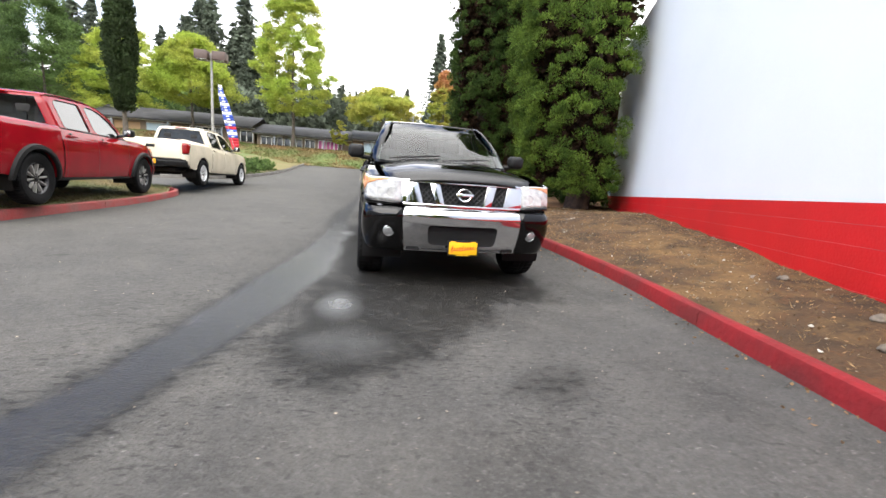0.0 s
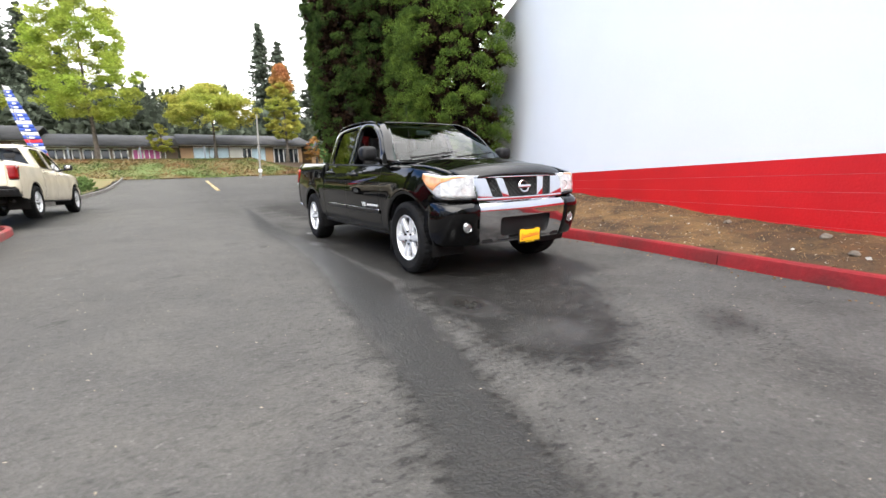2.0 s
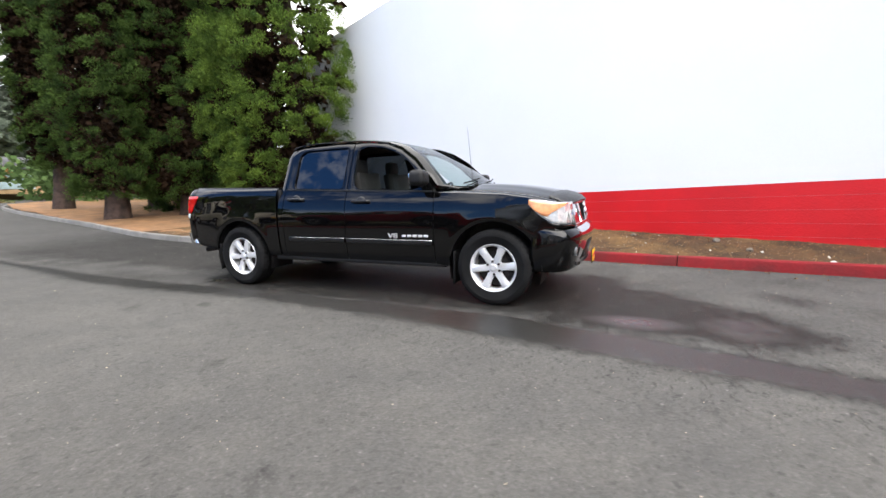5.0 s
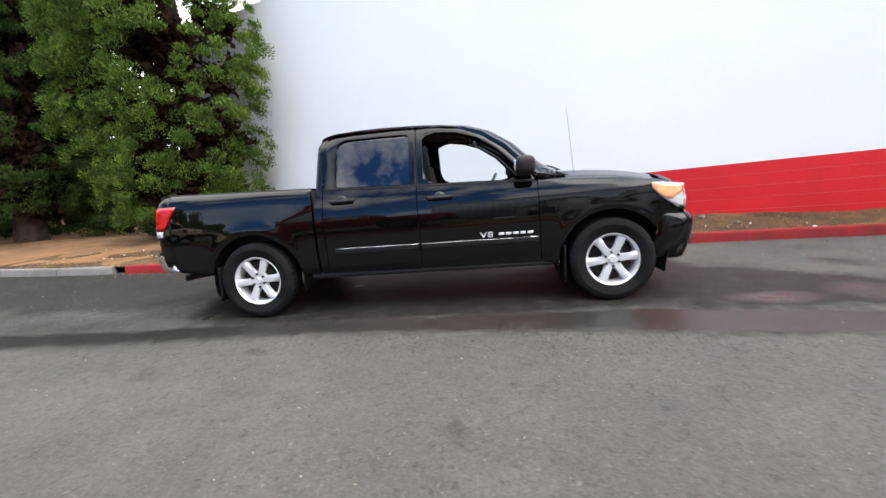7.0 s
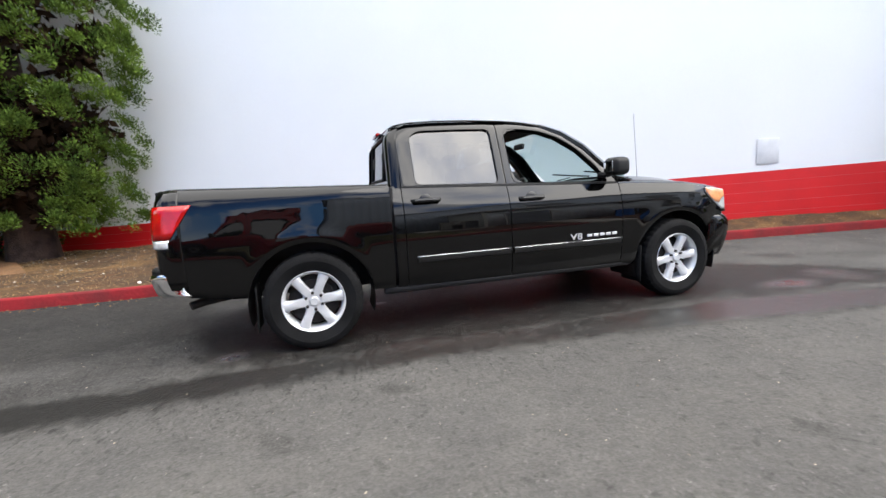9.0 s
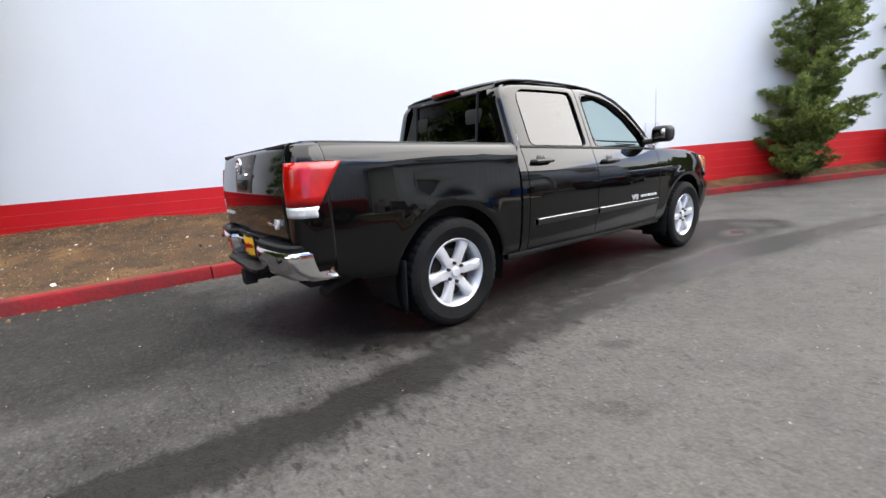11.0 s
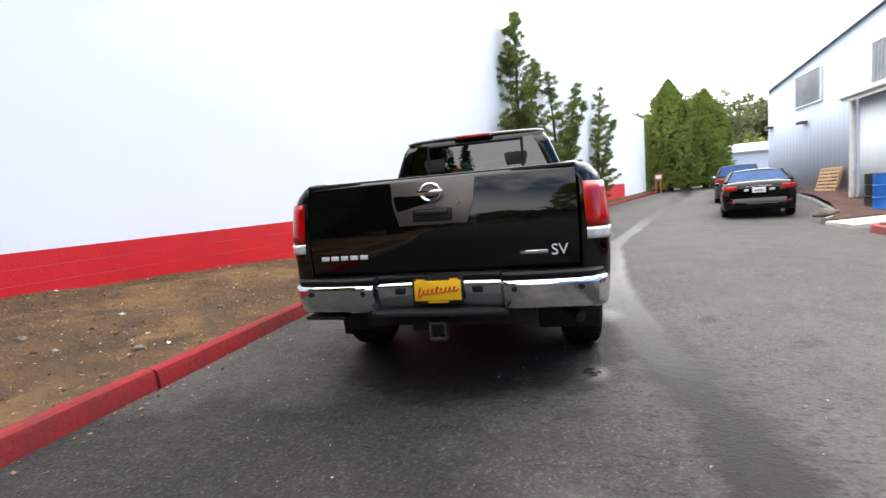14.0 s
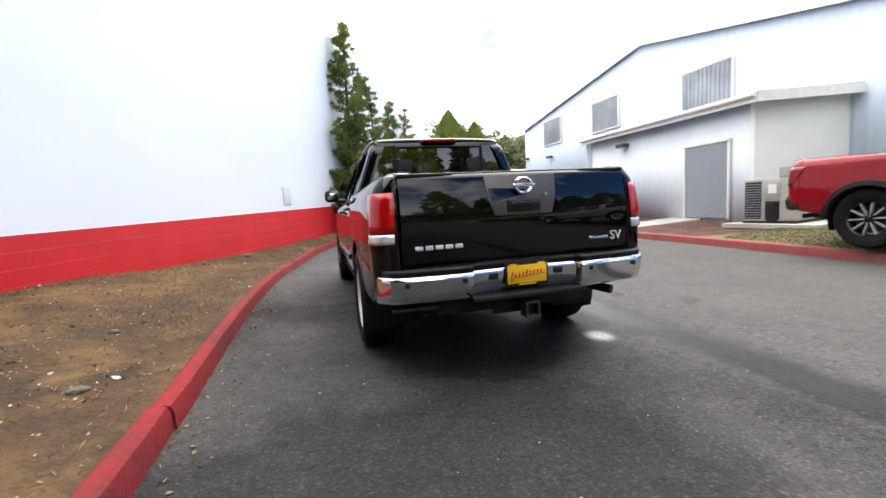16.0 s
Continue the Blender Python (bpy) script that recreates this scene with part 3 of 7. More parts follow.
    l.new(maths("MULTIPLY", ramp(film, 0.0, 1.0, 0.85, 0.7), ramp(pool.outputs["Fac"], 0.0, 1.0, 1.0, 0.25)), bp.inputs["Strength"])
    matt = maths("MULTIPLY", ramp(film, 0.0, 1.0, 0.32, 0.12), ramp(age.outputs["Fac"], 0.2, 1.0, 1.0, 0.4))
    l.new(maths("MAXIMUM", matt, ramp(pool.outputs["Fac"], 0.1, 0.9, 0.0, 0.85)), b.inputs["Specular IOR Level"])
    l.new(maths("ADD", maths("ADD", grit.outputs["Fac"], lumps.outputs["Fac"]), maths("MULTIPLY", stones.outputs["Distance"], 0.4)), bp.inputs["Height"])
    l.new(bp.outputs["Normal"], b.inputs["Normal"])
    return m


def axis(lo, hi, fine_lo, fine_hi, fine, ratio=1.16):
    v = list(np.arange(fine_lo, fine_hi + 1e-6, fine))
    s, x = fine, fine_hi
    while x < hi:
        s *= ratio
        x += s
        v.append(min(x, hi))
    s, x = fine, fine_lo
    while x > lo:
        s *= ratio
        x -= s
        v.insert(0, max(x, lo))
    return v


# small oil marks: place, radius, turn
MARKS = [(-3.96, -1.83, 0.12, 0.3), (-4.12, -2.75, 0.12, 0.4), (1.7, -3.8, 0.22, 0.9), (-1.95, 1.2, 0.14, 1.2), (-3.16, -0.52, 0.12, 0.2), (-2.35, 1.85, 0.14, 0.6), (-2.2, 3.1, 0.09, 1.1)]
# wet patches: before bumper, beside it, behind tail; under body also painted truck shade
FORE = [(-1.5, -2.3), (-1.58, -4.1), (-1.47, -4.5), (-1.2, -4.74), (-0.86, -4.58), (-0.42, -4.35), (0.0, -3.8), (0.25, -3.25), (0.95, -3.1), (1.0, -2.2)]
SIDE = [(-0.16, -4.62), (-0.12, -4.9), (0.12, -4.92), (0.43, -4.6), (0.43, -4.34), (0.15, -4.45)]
UNDER_WET_SHADE = [(-1.3, -2.6), (0.9, -2.6), (1.05, 1.5), (0.9, 2.6), (0.2, 3.1), (-0.45, 2.75), (-1.0, 2.62), (-1.25, 2.1), (-1.35, 0.0)]
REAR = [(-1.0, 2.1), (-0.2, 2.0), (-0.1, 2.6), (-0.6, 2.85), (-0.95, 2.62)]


def inside(x, y, outline):
    """Distance to an outline, positive inside it, for arrays of points."""
    best, odd = np.full(x.shape, 1e9), np.zeros(x.shape, bool)
    for (ax, ay), (bx, by) in zip(outline, outline[1:] + outline[:1]):
        dx, dy = bx - ax, by - ay
        t = np.clip(((x - ax) * dx + (y - ay) * dy) / (dx * dx + dy * dy), 0, 1)
        best = np.minimum(best, np.hypot(x - ax - t * dx, y - ay - t * dy))
        odd ^= ((ay > y) != (by > y)) & (x < dx * (y - ay) / (dy if abs(dy) > 1e-9 else 1e-9) + ax)
    return np.where(odd, best, -best)


def build_ground():
    xs, ys = axis(-320, 320, -5.0, 3.2, 0.06), axis(-320, 420, -8.5, 8.0, 0.06)
    X, Y = (g.ravel() for g in np.meshgrid(xs, ys))
    near = (np.abs(X) < 12) & (np.abs(Y) < 40)
    nz = np.zeros(X.shape)
    nz[near] = [noise.fractal((x * 1.3, y * 1.3, 7), 1.0, 2.0, 4) for x, y in zip(X[near], Y[near])]
    centre, half, kx = np.interp(Y, STREAM_Y, STREAM_X), np.interp(Y, STREAM_Y, STREAM_W), np.interp(Y, KERB_Y, KERB_X)
    stream = half - np.abs(X - centre) + 0.05 * nz
    patch = np.maximum.reduce([inside(X, Y, FORE), inside(X, Y, SIDE) - 0.02, inside(X, Y, UNDER_WET_SHADE), inside(X, Y, REAR)]) + 0.1 * nz
    # the patch term darkens for the truck's shade as well as for water
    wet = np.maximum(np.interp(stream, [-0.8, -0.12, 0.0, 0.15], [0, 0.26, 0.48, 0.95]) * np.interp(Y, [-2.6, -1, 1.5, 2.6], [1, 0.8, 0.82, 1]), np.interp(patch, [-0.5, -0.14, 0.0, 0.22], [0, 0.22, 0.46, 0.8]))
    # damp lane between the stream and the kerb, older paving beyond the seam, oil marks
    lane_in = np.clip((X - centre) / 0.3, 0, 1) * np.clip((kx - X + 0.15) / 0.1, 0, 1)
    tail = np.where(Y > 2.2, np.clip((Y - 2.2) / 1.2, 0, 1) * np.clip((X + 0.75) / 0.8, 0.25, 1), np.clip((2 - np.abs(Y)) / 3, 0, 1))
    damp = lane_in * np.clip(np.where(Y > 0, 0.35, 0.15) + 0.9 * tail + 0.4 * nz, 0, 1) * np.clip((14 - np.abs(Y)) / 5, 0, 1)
    marks = np.full(X.shape, -9.0)
    for px, py, r, turn in MARKS:
        c, q = math.cos(turn), math.sin(turn)
        marks = np.maximum(marks, 1 - np.hypot((c * (X - px) + q * (Y - py)) / (r * (1 + 0.5 * nz)), (c * (Y - py) - q * (X - px)) / (r * 0.6)))
    seam = np.interp(X, [-12, -4.9, -2, 0.4, 2.2], [10.5, 7.9, 6.75, 6.75, 6.5])
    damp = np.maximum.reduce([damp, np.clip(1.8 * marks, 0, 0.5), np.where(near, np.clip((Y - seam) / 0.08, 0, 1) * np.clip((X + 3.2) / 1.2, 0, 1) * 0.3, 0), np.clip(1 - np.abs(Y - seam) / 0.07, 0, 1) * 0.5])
    spots = lambda cx, cy, rx, ry: 1 - np.hypot((X - cx) / (rx * (1 + 0.4 * nz)), (Y - cy) / ry)
    pool = np.clip(np.maximum.reduce([1.6 * spots(-0.87, 2.36, 0.16, 0.18), (1.0 + 0.6 * nz) * spots(-1.12, -3.2, 0.26, 0.6), (0.5 + 0.5 * nz) * spots(-1.0, -4.0, 0.5, 0.55), 0.8 * spots(-1.2, 0.9, 0.2, 0.5), np.interp(stream, [0, 0.12], [0, 0.85]) * np.interp(Y, [-12, -8, -5, -3.4, -2, 0.6, 1.4, 2.2, 3.1, 4.6], [0.2, 0.42, 0.5, 0.72, 0.95, 0.5, 0.38, 0.32, 0.12, 0.0]),
                                          np.interp(patch, [0, 0.3], [0, 0.14]) * np.interp(Y, [-2.9, -2.2], [1, 0.25])]), 0, 1)
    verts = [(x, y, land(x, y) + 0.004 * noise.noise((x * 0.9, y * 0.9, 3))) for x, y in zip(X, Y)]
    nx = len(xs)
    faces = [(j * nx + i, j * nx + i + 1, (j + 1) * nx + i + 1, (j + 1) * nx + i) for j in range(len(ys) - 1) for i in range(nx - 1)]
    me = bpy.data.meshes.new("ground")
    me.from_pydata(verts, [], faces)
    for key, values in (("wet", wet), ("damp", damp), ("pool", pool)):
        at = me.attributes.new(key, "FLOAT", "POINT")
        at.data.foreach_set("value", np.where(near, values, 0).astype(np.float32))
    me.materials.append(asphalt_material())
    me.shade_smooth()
    tagged(new("ground", me), "worn grey asphalt with wet streaks, dark damp patches and painted truck shade", "ground", kind="structure")


build_ground()


# ---- kerbs and verges ----
def kerb(name, label, points, mat, length, side, height=0.15, width=0.13, lift=0.0):
    """A run of kerb stones along a path whose road edge is given; side +1: the verge lies to the path's left."""
    run = thing(name, label, "kerb", kind="structure")
    path = smooth_path([(x, y, 0) for x, y in points], 0.3)
    per = max(2, round(length / 0.3))
    i = 0
    while i < len(path) - 1:
        seg = path[i:i + per + 1]
        if len(seg) < 2:
            break
        wob, nudge = random.uniform(-0.006, 0.006), random.uniform(-0.012, 0.012)
        rows = []
        for k, p in enumerate(seg):
            a, b = path[max(0, i + k - 1)], path[min(len(path) - 1, i + k + 1)]
            d = (b - a).normalized()
            q = Vector((-d.y, d.x, 0)) * side
            e = p + (d * 0.006 if k == 0 else -d * 0.006 if k == len(seg) - 1 else Vector())
            z = land(p.x, p.y) + lift
            c = 0.006 if k in (0, len(seg) - 1) else 0.0
            prof = [(0.0, -0.1), (0.012, height - 0.05 + wob), (0.022 + c, height - 0.018 + wob), (0.045 + c, height - 0.003 - c + wob), (width - 0.03, height - c + wob), (width - 0.006, height - 0.012 + wob), (width, -0.1)]
            jit = nudge + 0.008 * noise.noise((p.x * 3, p.y * 3, 1))
            rows.append([(e.x + q.x * (u + jit), e.y + q.y * (u + jit), z + v) for u, v in prof])
        bm = sheet(rows)
        for r in (0, -1):
            bm.verts.ensure_lookup_table()
            k = len(rows[0])
            vs = [bm.verts[j] for j in (range(k) if r == 0 else range(len(rows) * k - k, len(rows) * k))]
            bm.faces.new(vs)
        part("kerb_stone", bm, mat, run, smooth=24)
        i += per
    return run


RIGHT = [p for p in KERB if p[1] < 6.5]
kerb("kerb_1", "red painted concrete kerb along the bare bank", RIGHT, "red_kerb", 3.2, 1)
kerb("kerb_2", "weathered grey concrete kerb along the dry verge", [(8.5, 30.2), (6.6, 28.6), (5.5, 25), (4.5, 20), (3.6, 15), (2.9, 12), (2.35, 9.5), (2.15, 7.5), (2.125, 6.12)], "grey_kerb", 3.0, 1)
ISLAND = [(-12.5, 8.3), (-9, 8.25), (-7.2, 8.0), (-6.35, 7.4), (-6.02, 6.4), (-5.98, 4), (-6.08, 2), (-6.22, 0), (-6.45, -2), (-6.66, -4.2), (-6.95, -4.95), (-7.5, -5.15)]
kerb("kerb_3", "faded red concrete kerb round the grass island", ISLAND, "faded_kerb", 2.6, -1)
kerb("kerb_4", "grey concrete kerb along the mulch bed", [(-7.0, -6.6), (-7.9, -7.7), (-9.2, -10.5), (-10.9, -14.5), (-12.9, -20), (-16, -28)], "grey_kerb", 2.5, -1)
kerb("kerb_5", "curved grey kerb of the planted corner", [(-6.1, 34), (-6.0, 25), (-6.2, 20), (-6.9, 15.5), (-8.2, 13.6), (-11, 12.8), (-16, 12.6)], "grey_kerb", 3.0, 1)

BASE_Y = [-45, -33, -27, -9, -6.3, -3, -1.5, 0, 1.4, 2.8, 4.2, 6.3, 8, 10]
BASE_Z = [1.6, 1.1, 0.87, 0.36, 0.29, 0.34, 0.42, 0.45, 0.48, 0.5, 0.45, 0.3, 0.28, 0.32]


def bank_height(x, y):
    """Height of the soil between the kerb and the long wall."""
    kx, wx = interp(y, KERB_Y, KERB_X) + 0.14, wall_x(y)
    s = min(1, max(0, (x - kx) / max(0.2, wx - kx)))
    z0 = land(kx, y) + 0.125
    s2 = s * s * (3 - 2 * s)
    rough = 0.035 * noise.fractal((x * 1.4, y * 1.4, 2), 1.0, 2.0, 4) * min(1, 5 * s)
    return z0 + (interp(y, BASE_Y, BASE_Z) - z0) * (0.35 * s + 0.65 * s2) + rough


def bank_material():
    """Damp grey-brown soil under patches of straw and moss."""
    m = shader("straw_soil", (0.088, 0.053, 0.03), rough=0.95, vary=0.4, scale=2.6, fine=38, bump=1.0, second=(0.05, 0.035, 0.023), spec=0.12)
    n, l = m.node_tree.nodes, m.node_tree.links
    b = n["Principled BSDF"]
    soil = b.inputs["Base Color"].links[0].from_socket
    co = n.new("ShaderNodeTexCoord")
    for scale, lo, hi, colour in ((0.8, 0.49, 0.62, (0.18, 0.108, 0.047)), (3.4, 0.55, 0.67, (0.12, 0.058, 0.026)), (1.7, 0.58, 0.7, (0.055, 0.047, 0.024))):
        t, r, mix = n.new("ShaderNodeTexNoise"), n.new("ShaderNodeMapRange"), n.new("ShaderNodeMix")
        t.inputs["Scale"].default_value, t.inputs["Detail"].default_value, t.inputs["Roughness"].default_value = scale, 9, 0.72
        r.inputs["From Min"].default_value, r.inputs["From Max"].default_value, r.inputs["To Max"].default_value = lo, hi, 0.85
        mix.data_type = "RGBA"
        mix.inputs["B"].default_value = (*colour, 1)
        l.new(co.outputs["Object"], t.inputs["Vector"])
        l.new(t.outputs["Fac"], r.inputs["Value"])
        l.new(r.outputs["Result"], mix.inputs["Factor"])
        l.new(soil, mix.inputs["A"])
        soil = mix.outputs["Result"]
    l.new(soil, b.inputs["Base Color"])
    return m


M["straw_soil"] = bank_material()


def build_bank():
    rows = []
    for y in list(np.arange(-42, -12, 0.5)) + list(np.arange(-12, 9.9, 0.12)):
        kx, wx = interp(y, KERB_Y, KERB_X) + 0.105, wall_x(y) + 0.05
        if wx < kx + 0.1:
            wx = kx + 0.1
        rows.append([(kx + (wx - kx) * s, y, bank_height(kx + (wx - kx) * s, y)) for s in np.linspace(0, 1, 40)])
    tagged(part("bank", sheet(rows), "straw_soil", smooth=80), "bare brown soil bank strewn with chips and straw", "bank", kind="structure")


build_bank()


def verge(name, label, mat, outline, lift, step=0.5, bumps=0.05, rise=None):
    """A patch of planted ground with an uneven surface inside an outline, edges let into the ground."""
    bm = bmesh.new()
    bm.faces.new([bm.verts.new((x, y, 0)) for x, y in outline])
    bmesh.ops.triangulate(bm, faces=bm.faces[:])
    xs, ys = [p[0] for p in outline], [p[1] for p in outline]
    for lo, hi, nrm in ((min(xs), max(xs), (1, 0, 0)), (min(ys), max(ys), (0, 1, 0))):
        v = lo + step
        while v < hi:
            bmesh.ops.bisect_plane(bm, geom=bm.verts[:] + bm.edges[:] + bm.faces[:], plane_co=(v, v, 0), plane_no=nrm)
            v += step
    for v in bm.verts:
        x, y = v.co.x, v.co.y
        v.co.z = land(x, y) + lift + bumps * noise.fractal((x * 0.8, y * 0.8, 5), 1.0, 2.0, 3) + (rise(x, y) if rise else 0)
    return tagged(part(name, bm, mat, smooth=80), label, "verge", kind="structure")


def far_bank(x, y):
    """Rise of the weedy bank before the school."""
    e = min(1, max(0, (y - 33.3) / 6.5))
    along = 1.5 + 0.5 * min(1, max(0, (-12 - x) / 6)) if x < 4 else 1.5 - 0.28 * (x - 4) if x < 6.4 else max(0.5, 0.83 - (x - 6.4) / 4)
    return along * e * e * (3 - 2 * e)


verge("verge_1", "dry needle-strewn verge under the cedars", "dry_needles",
      [(2.26, 6.6), (2.3, 7.5), (2.5, 9.4), (3.04, 12), (3.74, 15), (4.64, 20), (5.64, 25), (6.7, 28.4), (8.6, 30.0), (16, 30.5), (34, 30), (34, 10.2), (9.3, 10.2), (9.1, 9.6), (4.5, 6.6)], 0.10, 0.8, 0.06,
      lambda x, y: 0.12 * min(1, max(0, (x - 3.2) / 3)))
verge("verge_2", "thin mown grass of the island", "lawn", [(-12.5, 8.15), (-9, 8.1), (-7.3, 7.86), (-6.5, 7.3), (-6.16, 6.3), (-6.12, 4), (-6.22, 2), (-6.36, 0), (-6.59, -2), (-8.9, -0.9), (-12.5, 0.2)], 0.125, 0.5, 0.03,
      lambda x, y: 0.1 * min(1, max(0, (-6.2 - x) / 2)))
verge("verge_3", "dark red-brown mulch bed beside the metal building", "mulch", [(-6.59, -2), (-6.8, -4.1), (-7.1, -4.85), (-7.6, -5.05), (-9.95, -4.7), (-9.2, -0.95), (-8.9, -0.9)], 0.128, 0.4, 0.03,
      lambda x, y: 0.1 * min(1, max(0, (-6.8 - x) / 2)))
verge("verge_4", "dark mulch bed with barrels", "mulch", [(-7.15, -6.62), (-8.05, -7.7), (-9.35, -10.5), (-11.05, -14.5), (-12.9, -19.6), (-13.4, -19.6), (-13.0, -11.4), (-10.5, -11.4), (-9.9, -6.2)], 0.125, 0.5, 0.04,
      lambda x, y: 0.12 * min(1, max(0, (-7.6 - x) / 2)))
verge("verge_5", "weedy grass bank in front of the low school", "bank_grass",
      [(-60, 33), (-30, 33), (-6, 33.2), (2, 33.4), (5.2, 34), (6.4, 36), (6.4, 41.5), (20, 41.8), (60, 42), (60, 120), (-90, 120), (-90, 33)], 0.02, 1.5, 0.12,
      far_bank)
verge("verge_6", "weedy planted corner behind the parked pickup", "bank_grass", [(-6.25, 33), (-6.15, 25), (-6.35, 20), (-7.05, 15.6), (-8.3, 13.8), (-11, 13), (-16, 12.8), (-60, 13), (-60, 33)], 0.12, 1.2, 0.1,
      lambda x, y: 0.9 * min(1, max(0, (-8 - x) / 7)) + 0.02 * max(0, y - 20) * min(1, max(0, (-6.5 - x) / 3)))
verge("verge_7", "rough green slope beyond the far end of the lane", "bank_grass", [(-90, -48), (-21, -46), (-13, -40), (-10.4, -34.5), (-8, -33), (60, -33), (60, -160), (-90, -160)], 0.05, 4, 0.3,
      lambda x, y: 0.11 * max(0, -48 - y))


# ---- long painted wall ----
def wall_z(y, z):
    """Courses of the long wall fall slightly towards its open end."""
    return z - 0.0268 * y


def build_wall():
    wall = thing("wall_east", "long white painted block wall with a red base band", "wall", kind="structure")
    d = Vector((WALL_B, 1, 0)).normalized()
    back = Vector((d.y, -d.x, 0)) * 0.3

    def slab(name, y0, y1, z0, z1, mat, proud=0.0, bev=0.0):
        o = -back.normalized() * proud
        pts = [(wall_x(y) + o.x, y + o.y, z) for y, z in ((y0, wall_z(y0, z0)), (y1, wall_z(y1, z0)), (y1, wall_z(y1, z1)), (y0, wall_z(y0, z1)))]
        return part(name, prism(pts, back + back.normalized() * proud), mat, wall, smooth=0)

    slab("upper_wall", -26.4, 9.9, 1.032, 6.93, "white_wall")
    slab("upper_wall", -32.6, -26.4, 1.032, 5.95, "white_wall")
    slab("lower_wall", -32.6, -26.2, -0.9, 1.032, "white_wall")
    z, k = 1.03, 0
    slab("joint_backing", -26.2, 9.9, -0.6, 1.028, "mortar", -0.003)
    while z > -0.55:
        slab("block_course", -26.2, 9.9, z - 0.1955, z, "red_wall")
        z -= 0.2
    end = Vector((wall_x(9.9), 9.9, 0))
    a, b = end + back, end + back * 60
    part("end_wall", prism([(a.x, a.y, -0.5), (b.x, b.y, -0.5), (b.x, b.y, 6.66), (a.x, a.y, 6.66)], -d * 0.3), "white_wall", wall, smooth=30)
    # back of the long building and its flat roof
    s0, far = Vector((wall_x(-32.6), -32.6, 0)), back * 60
    n0 = Vector((wall_x(9.9), 9.9, 0))
    quad = lambda p, q, z0, z1: [(p.x, p.y, z0), (q.x, q.y, z0), (q.x, q.y, z1), (p.x, p.y, z1)]
    part("back_wall", prism(quad(s0 + far, n0 + far, -0.5, 6.3), back), "white_wall", wall, smooth=0)
    part("end_wall", prism(quad(s0 + back, s0 + far, -0.9, 5.9), d * 0.3), "white_wall", wall, smooth=0)
    roof = [n0 + back - d * 0.31, n0 + far - d * 0.31, s0 + far + d * 0.31, s0 + back + d * 0.31]
    part("flat_roof", prism([(p.x, p.y, 5.6) for p in roof], (0, 0, 0.12)), "roof_dark", wall, smooth=0)
    # grey cover plate and small weep marks on the wall
    p = Vector((wall_x(-6.95), -6.95, 0))
    out = -back.normalized() * 0.02
    q0, q1 = p - d * 0.2, p + d * 0.2
    tagged(part("wall_box", prism([(q0.x, q0.y, 1.36), (q1.x, q1.y, 1.36), (q1.x, q1.y, 1.84), (q0.x, q0.y, 1.84)], out, bev=0.004), "grey_box"), "pale grey metal cover plate fixed to the white wall", "wall box")


def white_wall_material():
    m = shader("white_wall", (0.83, 0.84, 0.85), rough=0.6, vary=0.015, scale=0.5, fine=30, bump=0.08)
    n, l = m.node_tree.nodes, m.node_tree.links
    b = n["Principled BSDF"]
    brick = n.new("ShaderNodeTexBrick")
    co = n.new("ShaderNodeTexCoord")
    sep, comb = n.new("ShaderNodeSeparateXYZ"), n.new("ShaderNodeCombineXYZ")
    l.new(co.outputs["Object"], sep.inputs["Vector"])
    l.new(sep.outputs["Y"], comb.inputs["X"])
    l.new(sep.outputs["Z"], comb.inputs["Y"])
    l.new(comb.outputs["Vector"], brick.inputs["Vector"])
    for k, v in (("Scale", 1.0), ("Brick Width", 0.4), ("Row Height", 0.2), ("Mortar Size", 0.006)):
        brick.inputs[k].default_value = v
    bp = n.new("ShaderNodeBump")
    bp.inputs["Strength"].default_value, bp.inputs["Distance"].default_value = 0.12, 0.004
    bp.invert = True
    l.new(brick.outputs["Fac"], bp.inputs["Height"])
    l.new(bp.outputs["Normal"], b.inputs["Normal"])
    return m


M["white_wall"] = white_wall_material()
build_wall()


# ---- pickups ----
FRONT_AXLE, REAR_AXLE, ARCH = -1.885, 1.672, 0.49


def side_x(y, z):
    """Half width of a pickup's body."""
    x = interp(z, [0.36, 0.48, 0.64, 0.80, 0.92, 1.0, 1.06, 1.12, 1.18, 1.24, 1.33], [0.92, 0.955, 0.975, 0.985, 0.985, 0.979, 0.967, 0.949, 0.925, 0.897, 0.856])
    if y > 0.985:
        x += interp(z, [1.0, 1.06, 1.12, 1.18, 1.225, 1.25, 1.28, 1.33], [0, 0.006, 0.018, 0.037, 0.051, 0.054, 0.048, 0.03])
    if y < -1.9:
        x -= 0.13 * ((-1.9 - y) / 0.85) ** 2
    if y > 2.2:
        x -= 0.045 * ((y - 2.2) / 0.55) ** 2
    for yc in (FRONT_AXLE, REAR_AXLE):
        r = math.hypot(y - yc, z - 0.39)
        x += 0.009 * math.exp(-((r - ARCH - 0.03) / 0.07) ** 2)
    return x


def cab_x(z):
    return 0.895 - (z - 1.25) * 0.385 - 0.10 * max(0, z - 1.68) ** 1.2


def belt(y):
    return 1.243 + 0.035 * y


def sill(y):
    """Lower edge of the body, raised over the wheels."""
    z = interp(y, [-2.5, -2.3, -1.4, 1.1, 2.3, 2.73], [0.44, 0.42, 0.385, 0.43, 0.49, 0.56])
    for yc in (FRONT_AXLE, REAR_AXLE):
        if abs(y - yc) < ARCH:
            z = max(z, 0.39 + math.sqrt(ARCH ** 2 - (y - yc) ** 2))
    return z


def columns(y0, y1):
    """Stations along the body, close together at the wheel openings' edges."""
    ys = set(np.linspace(y0, y1, max(5, int((y1 - y0) / 0.09))))
